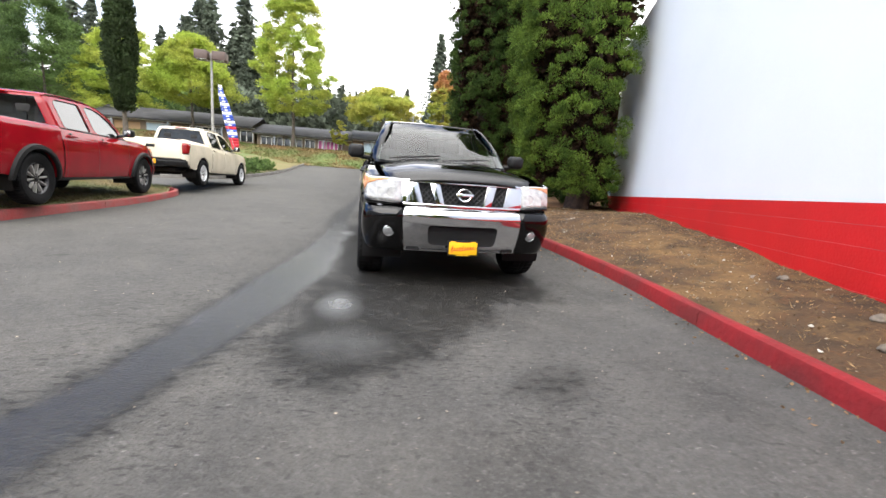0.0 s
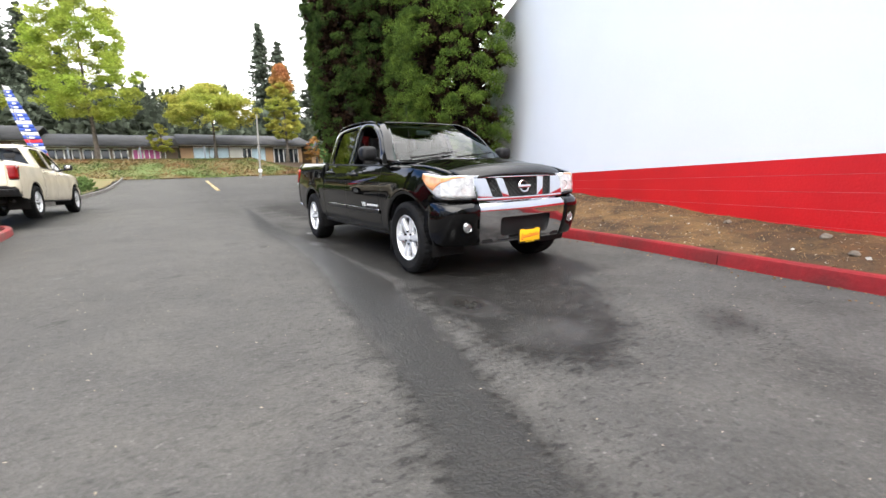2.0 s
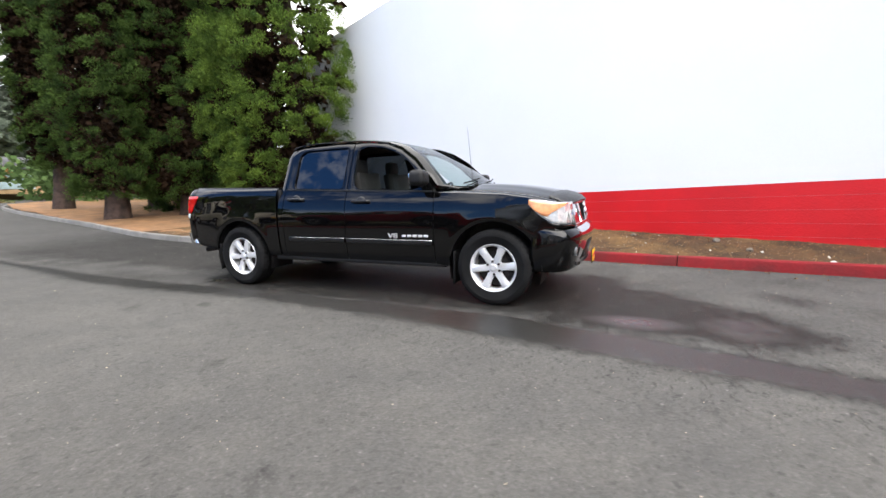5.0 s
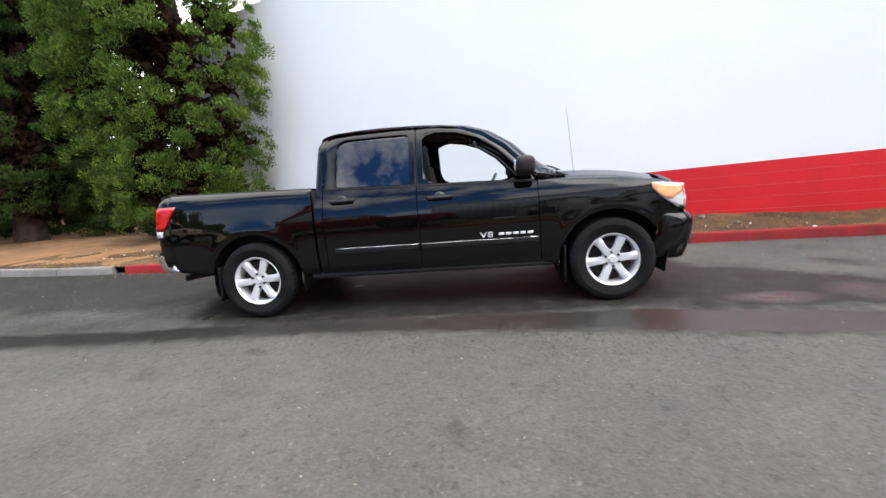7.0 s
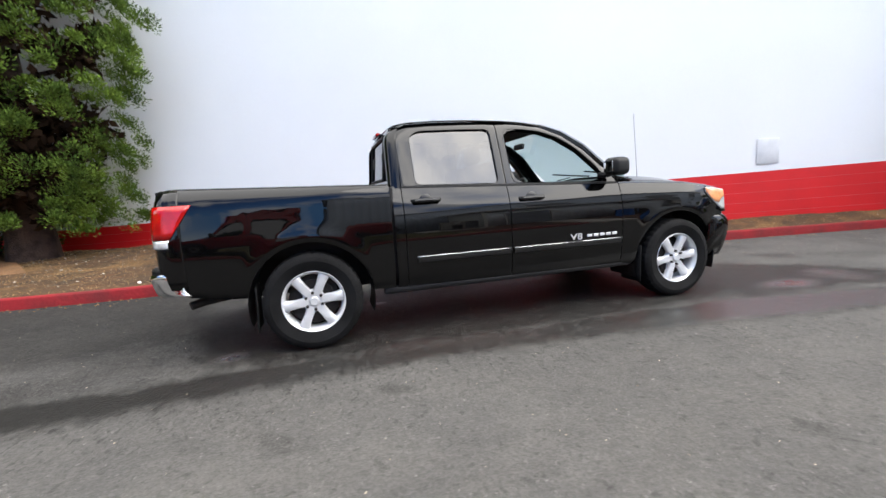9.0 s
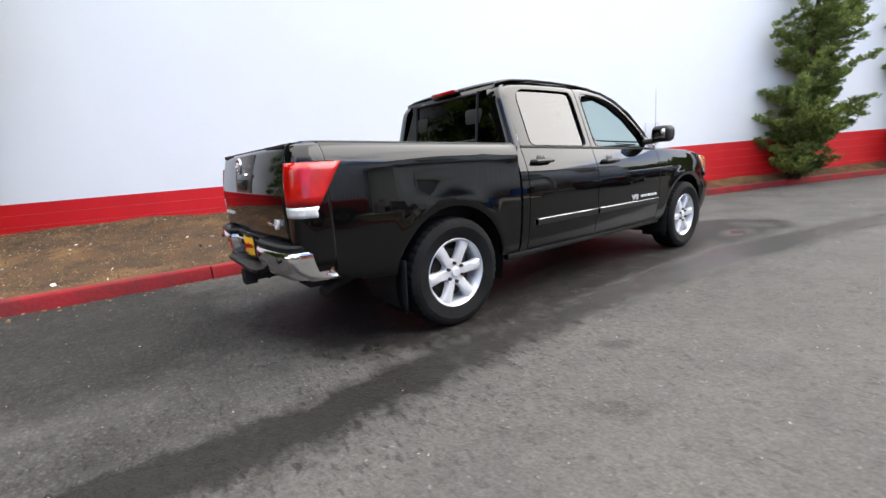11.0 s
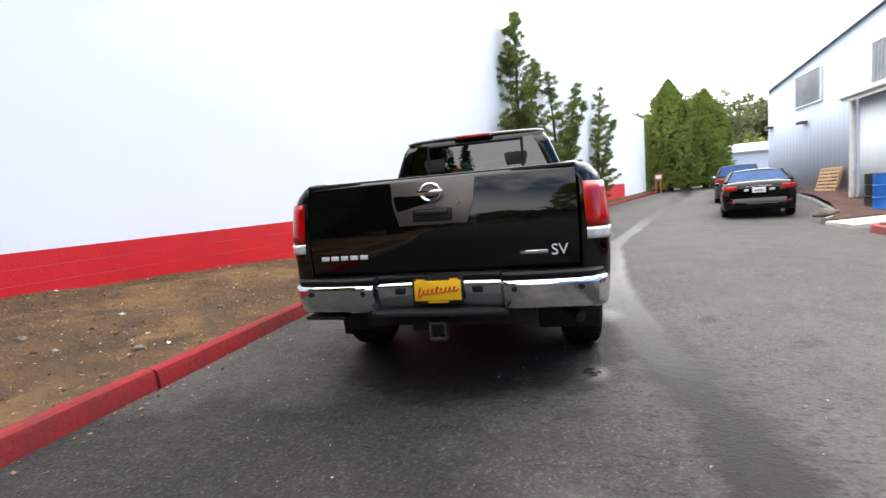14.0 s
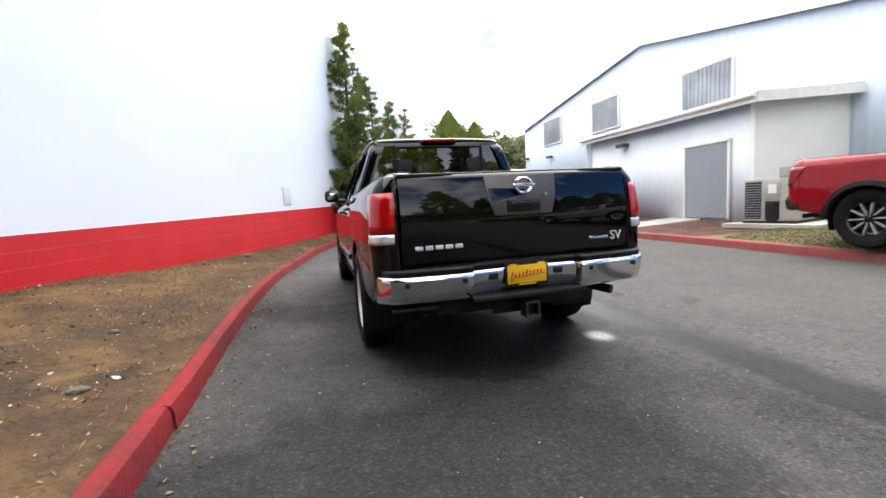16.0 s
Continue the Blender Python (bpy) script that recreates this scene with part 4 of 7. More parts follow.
    for yc in (FRONT_AXLE, REAR_AXLE):
        for k in range(33):
            v = yc - ARCH * math.cos(math.pi * k / 32)
            if y0 < v < y1:
                ys.add(v)
        for e in (-1e-3, 1e-3):
            for q in (yc - ARCH, yc + ARCH):
                if y0 < q + e < y1:
                    ys.add(q + e)
    return sorted(ys)


def side_panel(s, y0, y1, top, rows=14, curl=0.0):
    out = []
    for y in columns(y0, y1):
        zb, zt = sill(y), top(y)
        row = [(s * (side_x(y, zb) - 0.035), y, zb + 0.004), (s * (side_x(y, zb) - 0.008), y, zb)]
        for k in range(1, rows + 1):
            z = zb + (zt - zb) * k / rows
            row.append((s * side_x(y, z), y, z))
        if curl:
            row += [(s * (side_x(y, zt) - curl * 0.4), y, zt + 0.018), (s * (side_x(y, zt) - curl), y, zt + 0.022)]
        out.append(row)
    return sheet(out)


def loop(points, n):
    """n even steps round a closed outline of (y, z)."""
    pts = [Vector(p) for p in points]
    seg = [(pts[(i + 1) % len(pts)] - p).length for i, p in enumerate(pts)]
    total, out, i, run = sum(seg), [], 0, 0.0
    for k in range(n):
        d = total * k / n
        while d > run + seg[i] and i < len(seg) - 1:
            run += seg[i]
            i += 1
        out.append(pts[i] + (pts[(i + 1) % len(pts)] - pts[i]) * ((d - run) / seg[i]))
    return out


def rounded(points, r, n=5):
    """An outline with its corners rounded."""
    out, m = [], len(points)
    for i, p in enumerate(points):
        p, a, b = Vector(p), Vector(points[i - 1]), Vector(points[(i + 1) % m])
        u, v = (a - p), (b - p)
        q = min(r, u.length * 0.45, v.length * 0.45)
        s, e = p + u.normalized() * q, p + v.normalized() * q
        for k in range(n + 1):
            t = k / n
            out.append(tuple((1 - t) ** 2 * s + 2 * t * (1 - t) * p + t * t * e))
    return out


def ring_panel(s, outer, inner, xf, n=72):
    """A door's upper frame: from its outline to its window opening, with a returned edge."""
    best = min(range(len(outer)), key=lambda i: (Vector(outer[i]) - Vector(inner[0])).length)
    o, i = loop(outer[best:] + outer[:best], n), loop(inner, n)
    rows = []
    for t, drop, lift in ((0.0, 0.03, 0.0), (0.12, 0.014, 0.001), (0.3, 0.004, 0.001), (0.55, 0.0, 0.0015), (1.0, 0.0, 0.0), (1.0, 0.0, -0.022)):
        row = []
        for k, (a, b) in enumerate(zip(o, i)):
            run = o[(k + 1) % n] - o[k - 1]
            rise = abs(run.x) / max(run.length, 1e-6) * (1.0 if a.y > 1.32 else 0.0)
            p = a + (b - a) * t
            row.append((s * (xf(p[1]) + lift - drop * rise), p[0], p[1]))
        rows.append(row)
    return sheet(rows, close=True)


def pane(s, inner, xf, inset=0.016):
    bm = bmesh.new()
    bm.faces.new([bm.verts.new((s * (xf(p[1]) - inset), p[0], p[1])) for p in inner])
    return bm


def wheel(parent, x, y, z, s, style):
    """A wheel whose face lies at x on side s."""
    w = new("wheel")
    w.parent = parent
    w.matrix_basis = pose(x, y, z, 0, 0, 0 if s > 0 else 180)
    R, knob = style["tyre"], style.get("knob", 0.012)
    prof = [(0.245, -0.215), (0.27, -0.232), (0.32, -0.243), (R - 0.035, -0.238), (R - 0.008, -0.215), (R, -0.17), (R, -0.135), (R - 0.006, -0.13), (R, -0.125), (R, -0.09), (R - 0.006, -0.085), (R, -0.08), (R, -0.04),
            (R - 0.008, 0.004), (R - 0.035, 0.024), (0.33, 0.03), (0.32, 0.026), (0.27, 0.02), (0.25, 0.008), (0.245, -0.01)]
    tread = {4, 5, 6, 8, 9, 11, 12, 13}
    part("tyre", lathe(prof, 120, wave=lambda i, k: 1 - (knob / R if k in tread and (i + (k > 8)) % 3 == 0 else 0)), "rubber", w, smooth=30)
    rim_mat = style["rim"]
    part("rim", lathe([(0.245, -0.2), (0.236, -0.18), (0.222, -0.12), (0.222, -0.02), (0.236, 0.0), (0.246, 0.012), (0.250, 0.008), (0.247, -0.012)], 64), rim_mat, w, smooth=40)
    part("brake_disc", lathe([(0.01, -0.075), (0.165, -0.075), (0.165, -0.1), (0.2, -0.1), (0.2, -0.13)], 40), "iron", w)
    n, slim = style.get("spokes", 6), style.get("slim", 1.0)
    for k in range(n):
        a = 2 * math.pi * k / n + 0.1
        c, q = math.cos(a), math.sin(a)

        def at(r, t, dx):
            return (dx, r * c - t * q, r * q + t * c)
        rows = []
        for r, wide, dx in ((0.045, 0.034, -0.018), (0.09, 0.036, -0.012), (0.14, 0.034, -0.006), (0.19, 0.039, -0.002), (0.232, 0.046, -0.004)):
            half = wide * slim
            rows.append([at(r, -half, dx - 0.045), at(r, -half, dx - 0.01), at(r, -half * 0.82, dx), at(r, 0, dx + 0.003), at(r, half * 0.82, dx), at(r, half, dx - 0.01), at(r, half, dx - 0.045)])
        part("spoke", sheet(rows), style.get("spoke", rim_mat), w, smooth=50)
    part("hub", lathe([(0.001, 0.0), (0.03, 0.0), (0.037, -0.006), (0.038, -0.014), (0.085, -0.02), (0.092, -0.03), (0.092, -0.07)], 36), rim_mat, w, smooth=35)
    for k in range(6):
        a = 2 * math.pi * (k + 0.5) / 6 + 0.1
        bm = bmesh.new()
        bmesh.ops.create_cone(bm, cap_ends=True, segments=6, radius1=0.014, radius2=0.011, depth=0.034, matrix=Matrix.Translation((-0.012, 0.068 * math.cos(a), 0.068 * math.sin(a))) @ Matrix.Rotation(radians(90), 4, "Y"))
        part("wheel_nut", bm, "iron", w, smooth=20)
    return w


def lettering(text, size, depth, mat, parent, m):
    cu = bpy.data.curves.new("lettering", "FONT")
    cu.body, cu.size, cu.extrude, cu.align_x = text, size, depth, "LEFT"
    tmp = new("lettering", cu)
    dg = bpy.context.evaluated_depsgraph_get()
    me = bpy.data.meshes.new_from_object(tmp.evaluated_get(dg))
    bpy.data.objects.remove(tmp)
    me.materials.append(M[mat])
    ob = new("lettering", me)
    ob.parent, ob.matrix_basis = parent, m
    return ob


def seat(name, parent, x, y, wide):
    st = part(name, box(x - wide, x + wide, y - 0.25, y + 0.27, 0.78, 0.93, 0.05), "fabric", parent)
    rows = []
    for t, zz in ((0, 0.9), (0.12, 1.1), (0.2, 1.35), (0.22, 1.45)):
        rows.append([(x + wide * u, y + 0.2 + t * 0.6 + 0.05 * abs(u) * -1, zz) for u in np.linspace(-1, 1, 9)])
    part("seat_back", sheet(rows), "fabric", st, thick=0.12)
    for hx in ((x,) if wide < 0.4 else (x - 0.4, x + 0.4)):
        part("headrest", box(hx - 0.13, hx + 0.13, y + 0.3, y + 0.4, 1.45, 1.63, 0.04), "fabric", st)
    return st


def pickup(label, style, at):
    """A crew-cab pickup, its nose towards -y; style names paint, wheels and trim."""
    T = thing("pickup_truck", label, "pickup truck", at=at)
    P, up = style["paint"], style.get("lift", 0.0)
    B = T
    for s in (-1, 1):
        fender_top = lambda y: interp(y, [-2.52, -2.3, -2.0, -1.5, -1.2], [1.045, 1.10, 1.145, 1.175, 1.185])
        part("front_fender", side_panel(s, -2.5, -1.232, fender_top, 16, 0.09), P, B)
        door_top = lambda y: belt(y) - 0.012
        d1 = part("front_door", side_panel(s, -1.224, -0.072, door_top, 16), P, B)
        d2 = part("rear_door", side_panel(s, -0.064, 0.885, door_top, 16), P, B)
        part("cab_corner", side_panel(s, 0.893, 0.972, lambda y: 1.275, 12), P, B)
        rail = lambda y: 1.268 + 0.047 * (y - 1.0) / 1.557
        bed = part("bed_side", side_panel(s, 0.998, 2.557, rail, 18, 0.06), P, B)
        part("gap_seal", box(s * 0.78, s * 0.93, 0.966, 1.004, 0.5, 1.27, 0.004), "plastic", bed)
        part("bed_rail_cap", sheet([[(s * x, y, rail(y) + dz) for x, dz in ((0.79, 0.0), (0.792, 0.024), (0.80, 0.03), (side_x(y, rail(y)) - 0.04, 0.03), (side_x(y, rail(y)) - 0.028, 0.022))] for y in np.linspace(1.0, 2.56, 8)]), "plastic", bed)
        # upper doors and their windows
        f_out = [(-1.215, belt(-1.2) - 0.012), (-1.11, 1.354), (-0.925, 1.547), (-0.72, 1.69), (-0.50, 1.777), (-0.24, 1.81), (-0.075, 1.816), (-0.072, belt(0) - 0.012)]
        f_in = rounded([(-1.10, belt(-1.0) + 0.008), (-1.03, 1.364), (-0.86, 1.54), (-0.685, 1.657), (-0.50, 1.724), (-0.30, 1.748), (-0.135, 1.75), (-0.135, belt(-0.1) + 0.01)], 0.05)
        r_out = [(-0.064, belt(0) - 0.012), (-0.064, 1.816), (0.2, 1.818), (0.6, 1.81), (0.82, 1.79), (0.885, 1.74), (0.885, belt(0.88) - 0.012)]
        r_in = rounded([(0.0, belt(0) + 0.012), (0.0, 1.755), (0.3, 1.757), (0.68, 1.752), (0.76, 1.70), (0.76, belt(0.7) + 0.012)], 0.05)
        part("window_frame", ring_panel(s, f_out, f_in, cab_x), P, d1, smooth=50)
        part("window_frame", ring_panel(s, r_out, r_in, cab_x), P, d2, smooth=50)
        part("window_seal", sheet([[(s * (cab_x(z) + 0.006 - 0.02 * e), y, z) for y, z in loop(f_in, 60)] for e in (0, 1)], close=True), "plastic", d1)
        part("window_seal", sheet([[(s * (cab_x(z) + 0.006 - 0.02 * e), y, z) for y, z in loop(r_in, 60)] for e in (0, 1)], close=True), "plastic", d2)
        part("belt_trim", sheet([[(s * (side_x(y, belt(y)) + o), y, belt(y) + dz) for y in np.linspace(-1.2, 0.88, 16)] for o, dz in ((0.004, -0.02), (0.012, -0.012), (0.008, 0.004), (-0.025, 0.01))]), "plastic", B)
        if not (style.get("open_window") and s == -1):
            part("window_glass", pane(s, f_in, cab_x), "clear_glass" if style.get("open_window") else style.get("glass", "tinted_glass"), d1, smooth=0)
        part("window_glass", pane(s, r_in, cab_x), style.get("glass", "tinted_glass"), d2, smooth=0)
        rise = lambda z: max(0, (z - 1.68) / 0.115) ** 2
        part("cab_pillar", sheet([[(s * (cab_x(z) - d - 0.02 * rise(z)), y - (y - 0.83) * 0.55 * rise(z) - 0.04 * (z - 1.26), z) for z in np.linspace(1.26, 1.795, 12)] for y, d in ((0.893, 0), (0.94, 0.002), (0.965, 0.012), (0.98, 0.035), (0.985, 0.12))]), P, B, smooth=50)
        rows = []
        for y, z, xo in ((-1.45, 1.205, 0.80), (-1.22, 1.245, 0.855), (-1.12, 1.362, 0.835), (-0.935, 1.557, 0.765), (-0.73, 1.695, 0.705), (-0.53, 1.764, 0.672), (-0.36, 1.79, 0.652)):
            rows.append([(s * (xo - 0.055), y + 0.05, z - 0.05), (s * (xo - 0.03), y + 0.02, z - 0.025), (s * (xo - 0.004), y - 0.004, z - 0.012), (s * (xo - 0.004), y - 0.01, z + 0.018), (s * (xo - 0.045), y - 0.06, z + 0.024), (s * (xo - 0.085), y - 0.10, z + 0.012)])
        part("windscreen_pillar", sheet(rows), P, B, thick=0.01)
        part("door_pillar", sheet([[(s * (cab_x(z) - d), y, z) for z in np.linspace(1.22, 1.79, 7)] for y, d in ((-0.125, 0.055), (-0.115, 0.03), (-0.02, 0.03), (-0.01, 0.055))]), "plastic", B, thick=0.01)
        # trim on the flank
        if style.get("moulding"):
            for y0, y1, door in ((-1.21, -0.085, d1), (-0.05, 0.80, d2)):
                zz = lambda y: 0.652 + 0.004 * y
                rows = [[(s * (side_x(y, zz(y)) + o), y, zz(y) + dz) for o, dz in ((-0.002, -0.032), (0.012, -0.026), (0.017, 0.0), (0.014, 0.02), (-0.002, 0.026))] for y in np.linspace(y0, y1, 12)]
                part("moulding", sheet(rows), "satin", door, "glossy black rub strip with a bright upper edge")
                rows = [[(s * (side_x(y, zz(y)) + o), y, zz(y) + dz) for o, dz in ((0.0165, 0.0185), (0.0175, 0.0212), (0.0145, 0.0245))] for y in np.linspace(y0, y1, 12)]
                part("bright_strip", sheet(rows), "chrome", door, thick=0.002)
        for hy, hz, door in ((-0.29, 1.108, d1), (0.69, 1.145, d2)):
            hx = side_x(hy, hz)
            hd = part("door_handle", tube([(s * (hx - 0.01), hy - 0.12, hz), (s * (hx + 0.035), hy - 0.10, hz), (s * (hx + 0.042), hy, hz + 0.002), (s * (hx + 0.035), hy + 0.10, hz), (s * (hx - 0.01), hy + 0.12, hz)], 0.017, n=8), style.get("handle", "satin"), door)
            bm = bmesh.new()
            bmesh.ops.create_uvsphere(bm, u_segments=20, v_segments=10, radius=1, matrix=Matrix.Translation((s * (hx - 0.012), hy, hz)) @ Matrix.Diagonal((0.02, 0.06, 0.055, 1)))
            part("handle_recess", bm, "satin", hd)
        # door mirror
        mir = part("door_mirror", box(s * 0.955, s * 1.15, -1.20, -1.02, 1.26, 1.425, 0.055, seg=4), "plastic", d1)
        part("mirror_arm", tube([(s * 0.87, -1.05, 1.27), (s * 0.96, -1.08, 1.275), (s * 1.02, -1.09, 1.29)], 0.028, n=8), "plastic", mir)
        part("mirror_glass", box(s * 0.99, s * 1.115, -1.026, -1.016, 1.295, 1.39, 0.002), "chrome", mir, "mirror glass")
        part("door_inner", sheet([[(s * (side_x(y, z) - 0.09), y, z) for z in (0.5, 0.8, 1.1, 1.22)] + [(s * 0.87, y, belt(y) + 0.0)] for y in np.linspace(-1.2, 0.9, 10)]), "dash", B)
        # wheel houses, flaps, rocker
        for yc in (FRONT_AXLE, REAR_AXLE):
            rows = [[(s * x, yc - 0.495 * math.cos(a), 0.39 + up * 0 + 0.495 * math.sin(a)) for x in (0.945, 0.55)] for a in np.linspace(-0.3, math.pi + 0.3, 28)]
            part("wheel_arch", sheet(rows), "plastic", B)
            part("arch_liner", box(s * 0.52, s * 0.56, yc - 0.56, yc + 0.56, 0.42, 0.98, 0.02), "plastic", B)
            if style.get("flares"):
                rows = [[(s * (side_x(yc - r * math.cos(a), min(1.1, 0.39 + r * math.sin(a))) + o), yc - r * math.cos(a), 0.39 + r * math.sin(a)) for r, o in ((0.485, 0.0), (0.488, 0.035), (0.50, 0.05), (0.56, 0.045), (0.575, 0.0))] for a in np.linspace(0.03, math.pi - 0.03, 32)]
                part("wheel_flare", sheet(rows), "plastic", B, "black plastic flare")
            if style.get("flaps"):
                fy = yc + 0.43 if yc < 0 else yc + 0.42
                rows = [[(s * x, fy + 0.03 * (0.55 - z) + 0.015 * math.cos(9 * (x - 0.8)), z) for x in np.linspace(0.7, 0.965, 6)] for z in np.linspace(0.2, 0.56, 6)]
                part("mud_flap", sheet(rows), "rubber", B, thick=0.012)
        part("rocker", box(s * 0.86, s * 0.93, -1.35, 1.1, 0.37, 0.43, 0.02), "plastic", B)
        for yc in (FRONT_AXLE, REAR_AXLE):
            wheel(B, s * 0.965, yc, style["tyre"] - up, s, style)
    # roof, rear of the cab
    ys = [-0.56, -0.48, -0.32, -0.1, 0.2, 0.5, 0.75, 0.86, 0.91]
    zs = [1.776, 1.80, 1.826, 1.842, 1.852, 1.852, 1.84, 1.82, 1.795]
    part("roof", sheet([[(u * (0.672 if abs(u) == 1 else 0.66), y, z + 0.008 - 0.016 * abs(u) ** 3 - (0.008 if abs(u) == 1 else 0)) for u in np.linspace(-1, 1, 21)] for y, z in zip(ys, zs)]), P, B, thick=0.012)
    part("headliner", sheet([[(u * 0.64, y, z - 0.055) for u in (-1, 0, 1)] for y, z in zip(ys, zs)]), "fabric", B)
    rear_y = lambda z: 0.975 - 0.09 * (z - 1.26)
    part("cab_back", sheet([[(x, rear_y(z), z) for x in (-0.84, -0.4, 0, 0.4, 0.84)] for z in (0.62, 1.0, 1.27, 1.33)]), P, B)
    part("rear_window_header", sheet([[(u * 0.65, rear_y(z) - d, z) for u in np.linspace(-1, 1, 9)] for z, d in ((1.755, 0.0), (1.785, 0.01), (1.80, 0.035))]), P, B)
    half = lambda z: 0.76 - (z - 1.33) * 0.30
    for x0, x1 in ((-1, -0.47), (-0.455, 0.455), (0.47, 1)):
        rows = [[((x0 if abs(x0) < 1 else -half(z)) + ((x1 if abs(x1) < 1 else half(z)) - (x0 if abs(x0) < 1 else -half(z))) * t, rear_y(z) - 0.004, z) for t in np.linspace(0, 1, 5)] for z in np.linspace(1.335, 1.755, 5)]
        part("rear_window", sheet(rows), "tinted_glass", B, smooth=0)
    if style.get("slider"):
        fr = None
        for a, b in (((-0.462, 1.335), (-0.462, 1.755)), ((0.462, 1.335), (0.462, 1.755)), ((-0.462, 1.74), (0.462, 1.74)), ((-0.462, 1.35), (0.462, 1.35))):
            fr = tube([(a[0], rear_y(a[1]) + 0.006, a[1]), (b[0], rear_y(b[1]) + 0.006, b[1])], 0.013, fr, 6)
        part("sliding_window_frame", fr, "plastic", B)
    br = part("brake_lamp", box(-0.17, 0.17, 0.925, 0.968, 1.788, 1.818, 0.012), "red_lens", B, "raised red high-mounted brake lamp")
    part("brake_lamp_base", box(-0.19, 0.19, 0.89, 0.945, 1.775, 1.805, 0.01), P, br)
    # bonnet, screen, scuttle
    rows = []
    for y, zc, w in ((-1.49, 1.262, 0.755), (-1.6, 1.262, 0.775), (-1.8, 1.252, 0.785), (-2.0, 1.235, 0.785), (-2.2, 1.205, 0.775), (-2.4, 1.165, 0.755), (-2.52, 1.13, 0.735), (-2.62, 1.092, 0.71), (-2.665, 1.062, 0.69)):
        rows.append([(u * w, y + 0.10 * u * u * (1 if y < -2.3 else 0) * (abs(y) - 2.3) / 0.35, zc - 0.065 * abs(u) ** 3 - 0.016 * (1 / (1 + math.exp(-(abs(u) - 0.62) * 22)))) for u in np.linspace(-1, 1, 33)])
    hood = part("bonnet", sheet(rows), P, B, thick=0.02)
    if style.get("deflector"):
        part("bonnet_guard", sheet([[(u * w, y + 0.10 * u * u * k, z - 0.06 * abs(u) ** 3) for u in np.linspace(-1, 1, 25)] for y, z, w, k in ((-2.45, 1.17, 0.74, 0.5), (-2.55, 1.145, 0.725, 0.8), (-2.63, 1.112, 0.70, 1), (-2.672, 1.072, 0.685, 1), (-2.68, 1.055, 0.68, 1))]), "satin", hood, "smoked plastic bonnet guard", thick=0.006)
    part("scuttle", sheet([[(u * w, y - 0.05 * (1 - u * u), z) for u in np.linspace(-1, 1, 13)] for y, z, w in ((-1.36, 1.236, 0.80), (-1.44, 1.246, 0.79), (-1.50, 1.246, 0.765))]), "plastic", B)
    scr = lambda t, u: (u * (0.80 - 0.17 * t), -1.42 + 0.87 * t - 0.10 * (1 - u * u) * (1 - 0.35 * t) - 0.10 * t * (1 - t), 1.245 + 0.54 * t + 0.13 * t * (1 - t) - 0.012 * u * u)
    part("windscreen", sheet([[scr(t, u) for u in np.linspace(-1, 1, 17)] for t in np.linspace(0, 1, 9)]), "windscreen", B, smooth=60)
    for x0, x1 in ((-0.66, -0.05), (-0.02, 0.6)):
        a, b = scr(0.03, x0), scr(0.12, x1)
        wp = part("wiper", tube([(x1 if x0 > -0.5 else x0 + 0.1, -1.47, 1.255), (x0 + (x1 - x0) * 0.6, -1.50, 1.285)], 0.008, n=6), "plastic", B)
        part("wiper_blade", tube([(x0, a[1] - 0.02, a[2] + 0.018), ((x0 + x1) / 2, (a[1] + b[1]) / 2 - 0.03, (a[2] + b[2]) / 2 + 0.015), (x1, b[1] - 0.018, b[2] + 0.018)], 0.009, n=6), "rubber", wp)
    if style.get("aerial"):
        part("aerial", tube([(-0.73, -1.6, 1.235), (-0.735, -1.58, 1.5), (-0.74, -1.55, 1.86)], 0.0025, n=6, r1=0.0015), "iron", B)
    # nose
    face = lambda x: -2.70 + 0.065 * (abs(x) / 0.7) ** 2.4
    for s in (-1, 1):
        # front points by x, then points along the flank by y
        front = [(x, face(x) + 0.025) for x in (0.60, 0.68, 0.76)] + [(0.83, -2.59), (0.88, -2.55)]
        flank = (-2.53, -2.48, -2.43, -2.37, -2.31, -2.25)
        lo = [0.835, 0.838, 0.842, 0.846, 0.85, 0.853, 0.86, 0.885, 0.925, 0.975, 1.04]
        hi = [1.05, 1.056, 1.058, 1.058, 1.056, 1.058, 1.064, 1.072, 1.08, 1.086, 1.088]

        def pt(i, z, out=0.0):
            if i < 5:
                return (s * (front[i][0] + (out if i == 4 else 0)), front[i][1] + 0.09 * (z - 0.84) - out, z)
            return (s * (side_x(flank[i - 5], z) + 0.006 + out), flank[i - 5] + (0.05 * (z - 0.84) if i < 7 else 0), z)
        lamp = part("headlamp", sheet([[pt(i, lo[i] + (hi[i] - lo[i]) * t) for t in np.linspace(0, 1, 9)] for i in range(11)]), "clear_lens", B, thick=0.012)
        part("turn_signal", sheet([[pt(i, lo[i] + (hi[i] - lo[i]) * t, 0.007) for t in np.linspace((0.93, 0.9, 0.84, 0.74, 0.66, 0.5, 0.2, 0.08, 0.06, 0.06)[i - 1], 0.96, 6)] for i in range(1, 11)]), "amber_lens", lamp, "amber turn signal", thick=0.004)
        for bx, br_ in ((0.685, 0.052), (0.79, 0.045)):
            bm = lathe([(br_, 0.0), (br_ * 0.94, -0.008), (br_ * 0.6, -0.004), (0.004, -0.006)], 24)
            bmesh.ops.transform(bm, matrix=Matrix.Translation((s * bx, face(bx) + 0.02, 0.915)) @ Matrix.Rotation(radians(-90), 4, "Z"), verts=bm.verts)
            part("reflector", bm, "clear_lens", lamp)
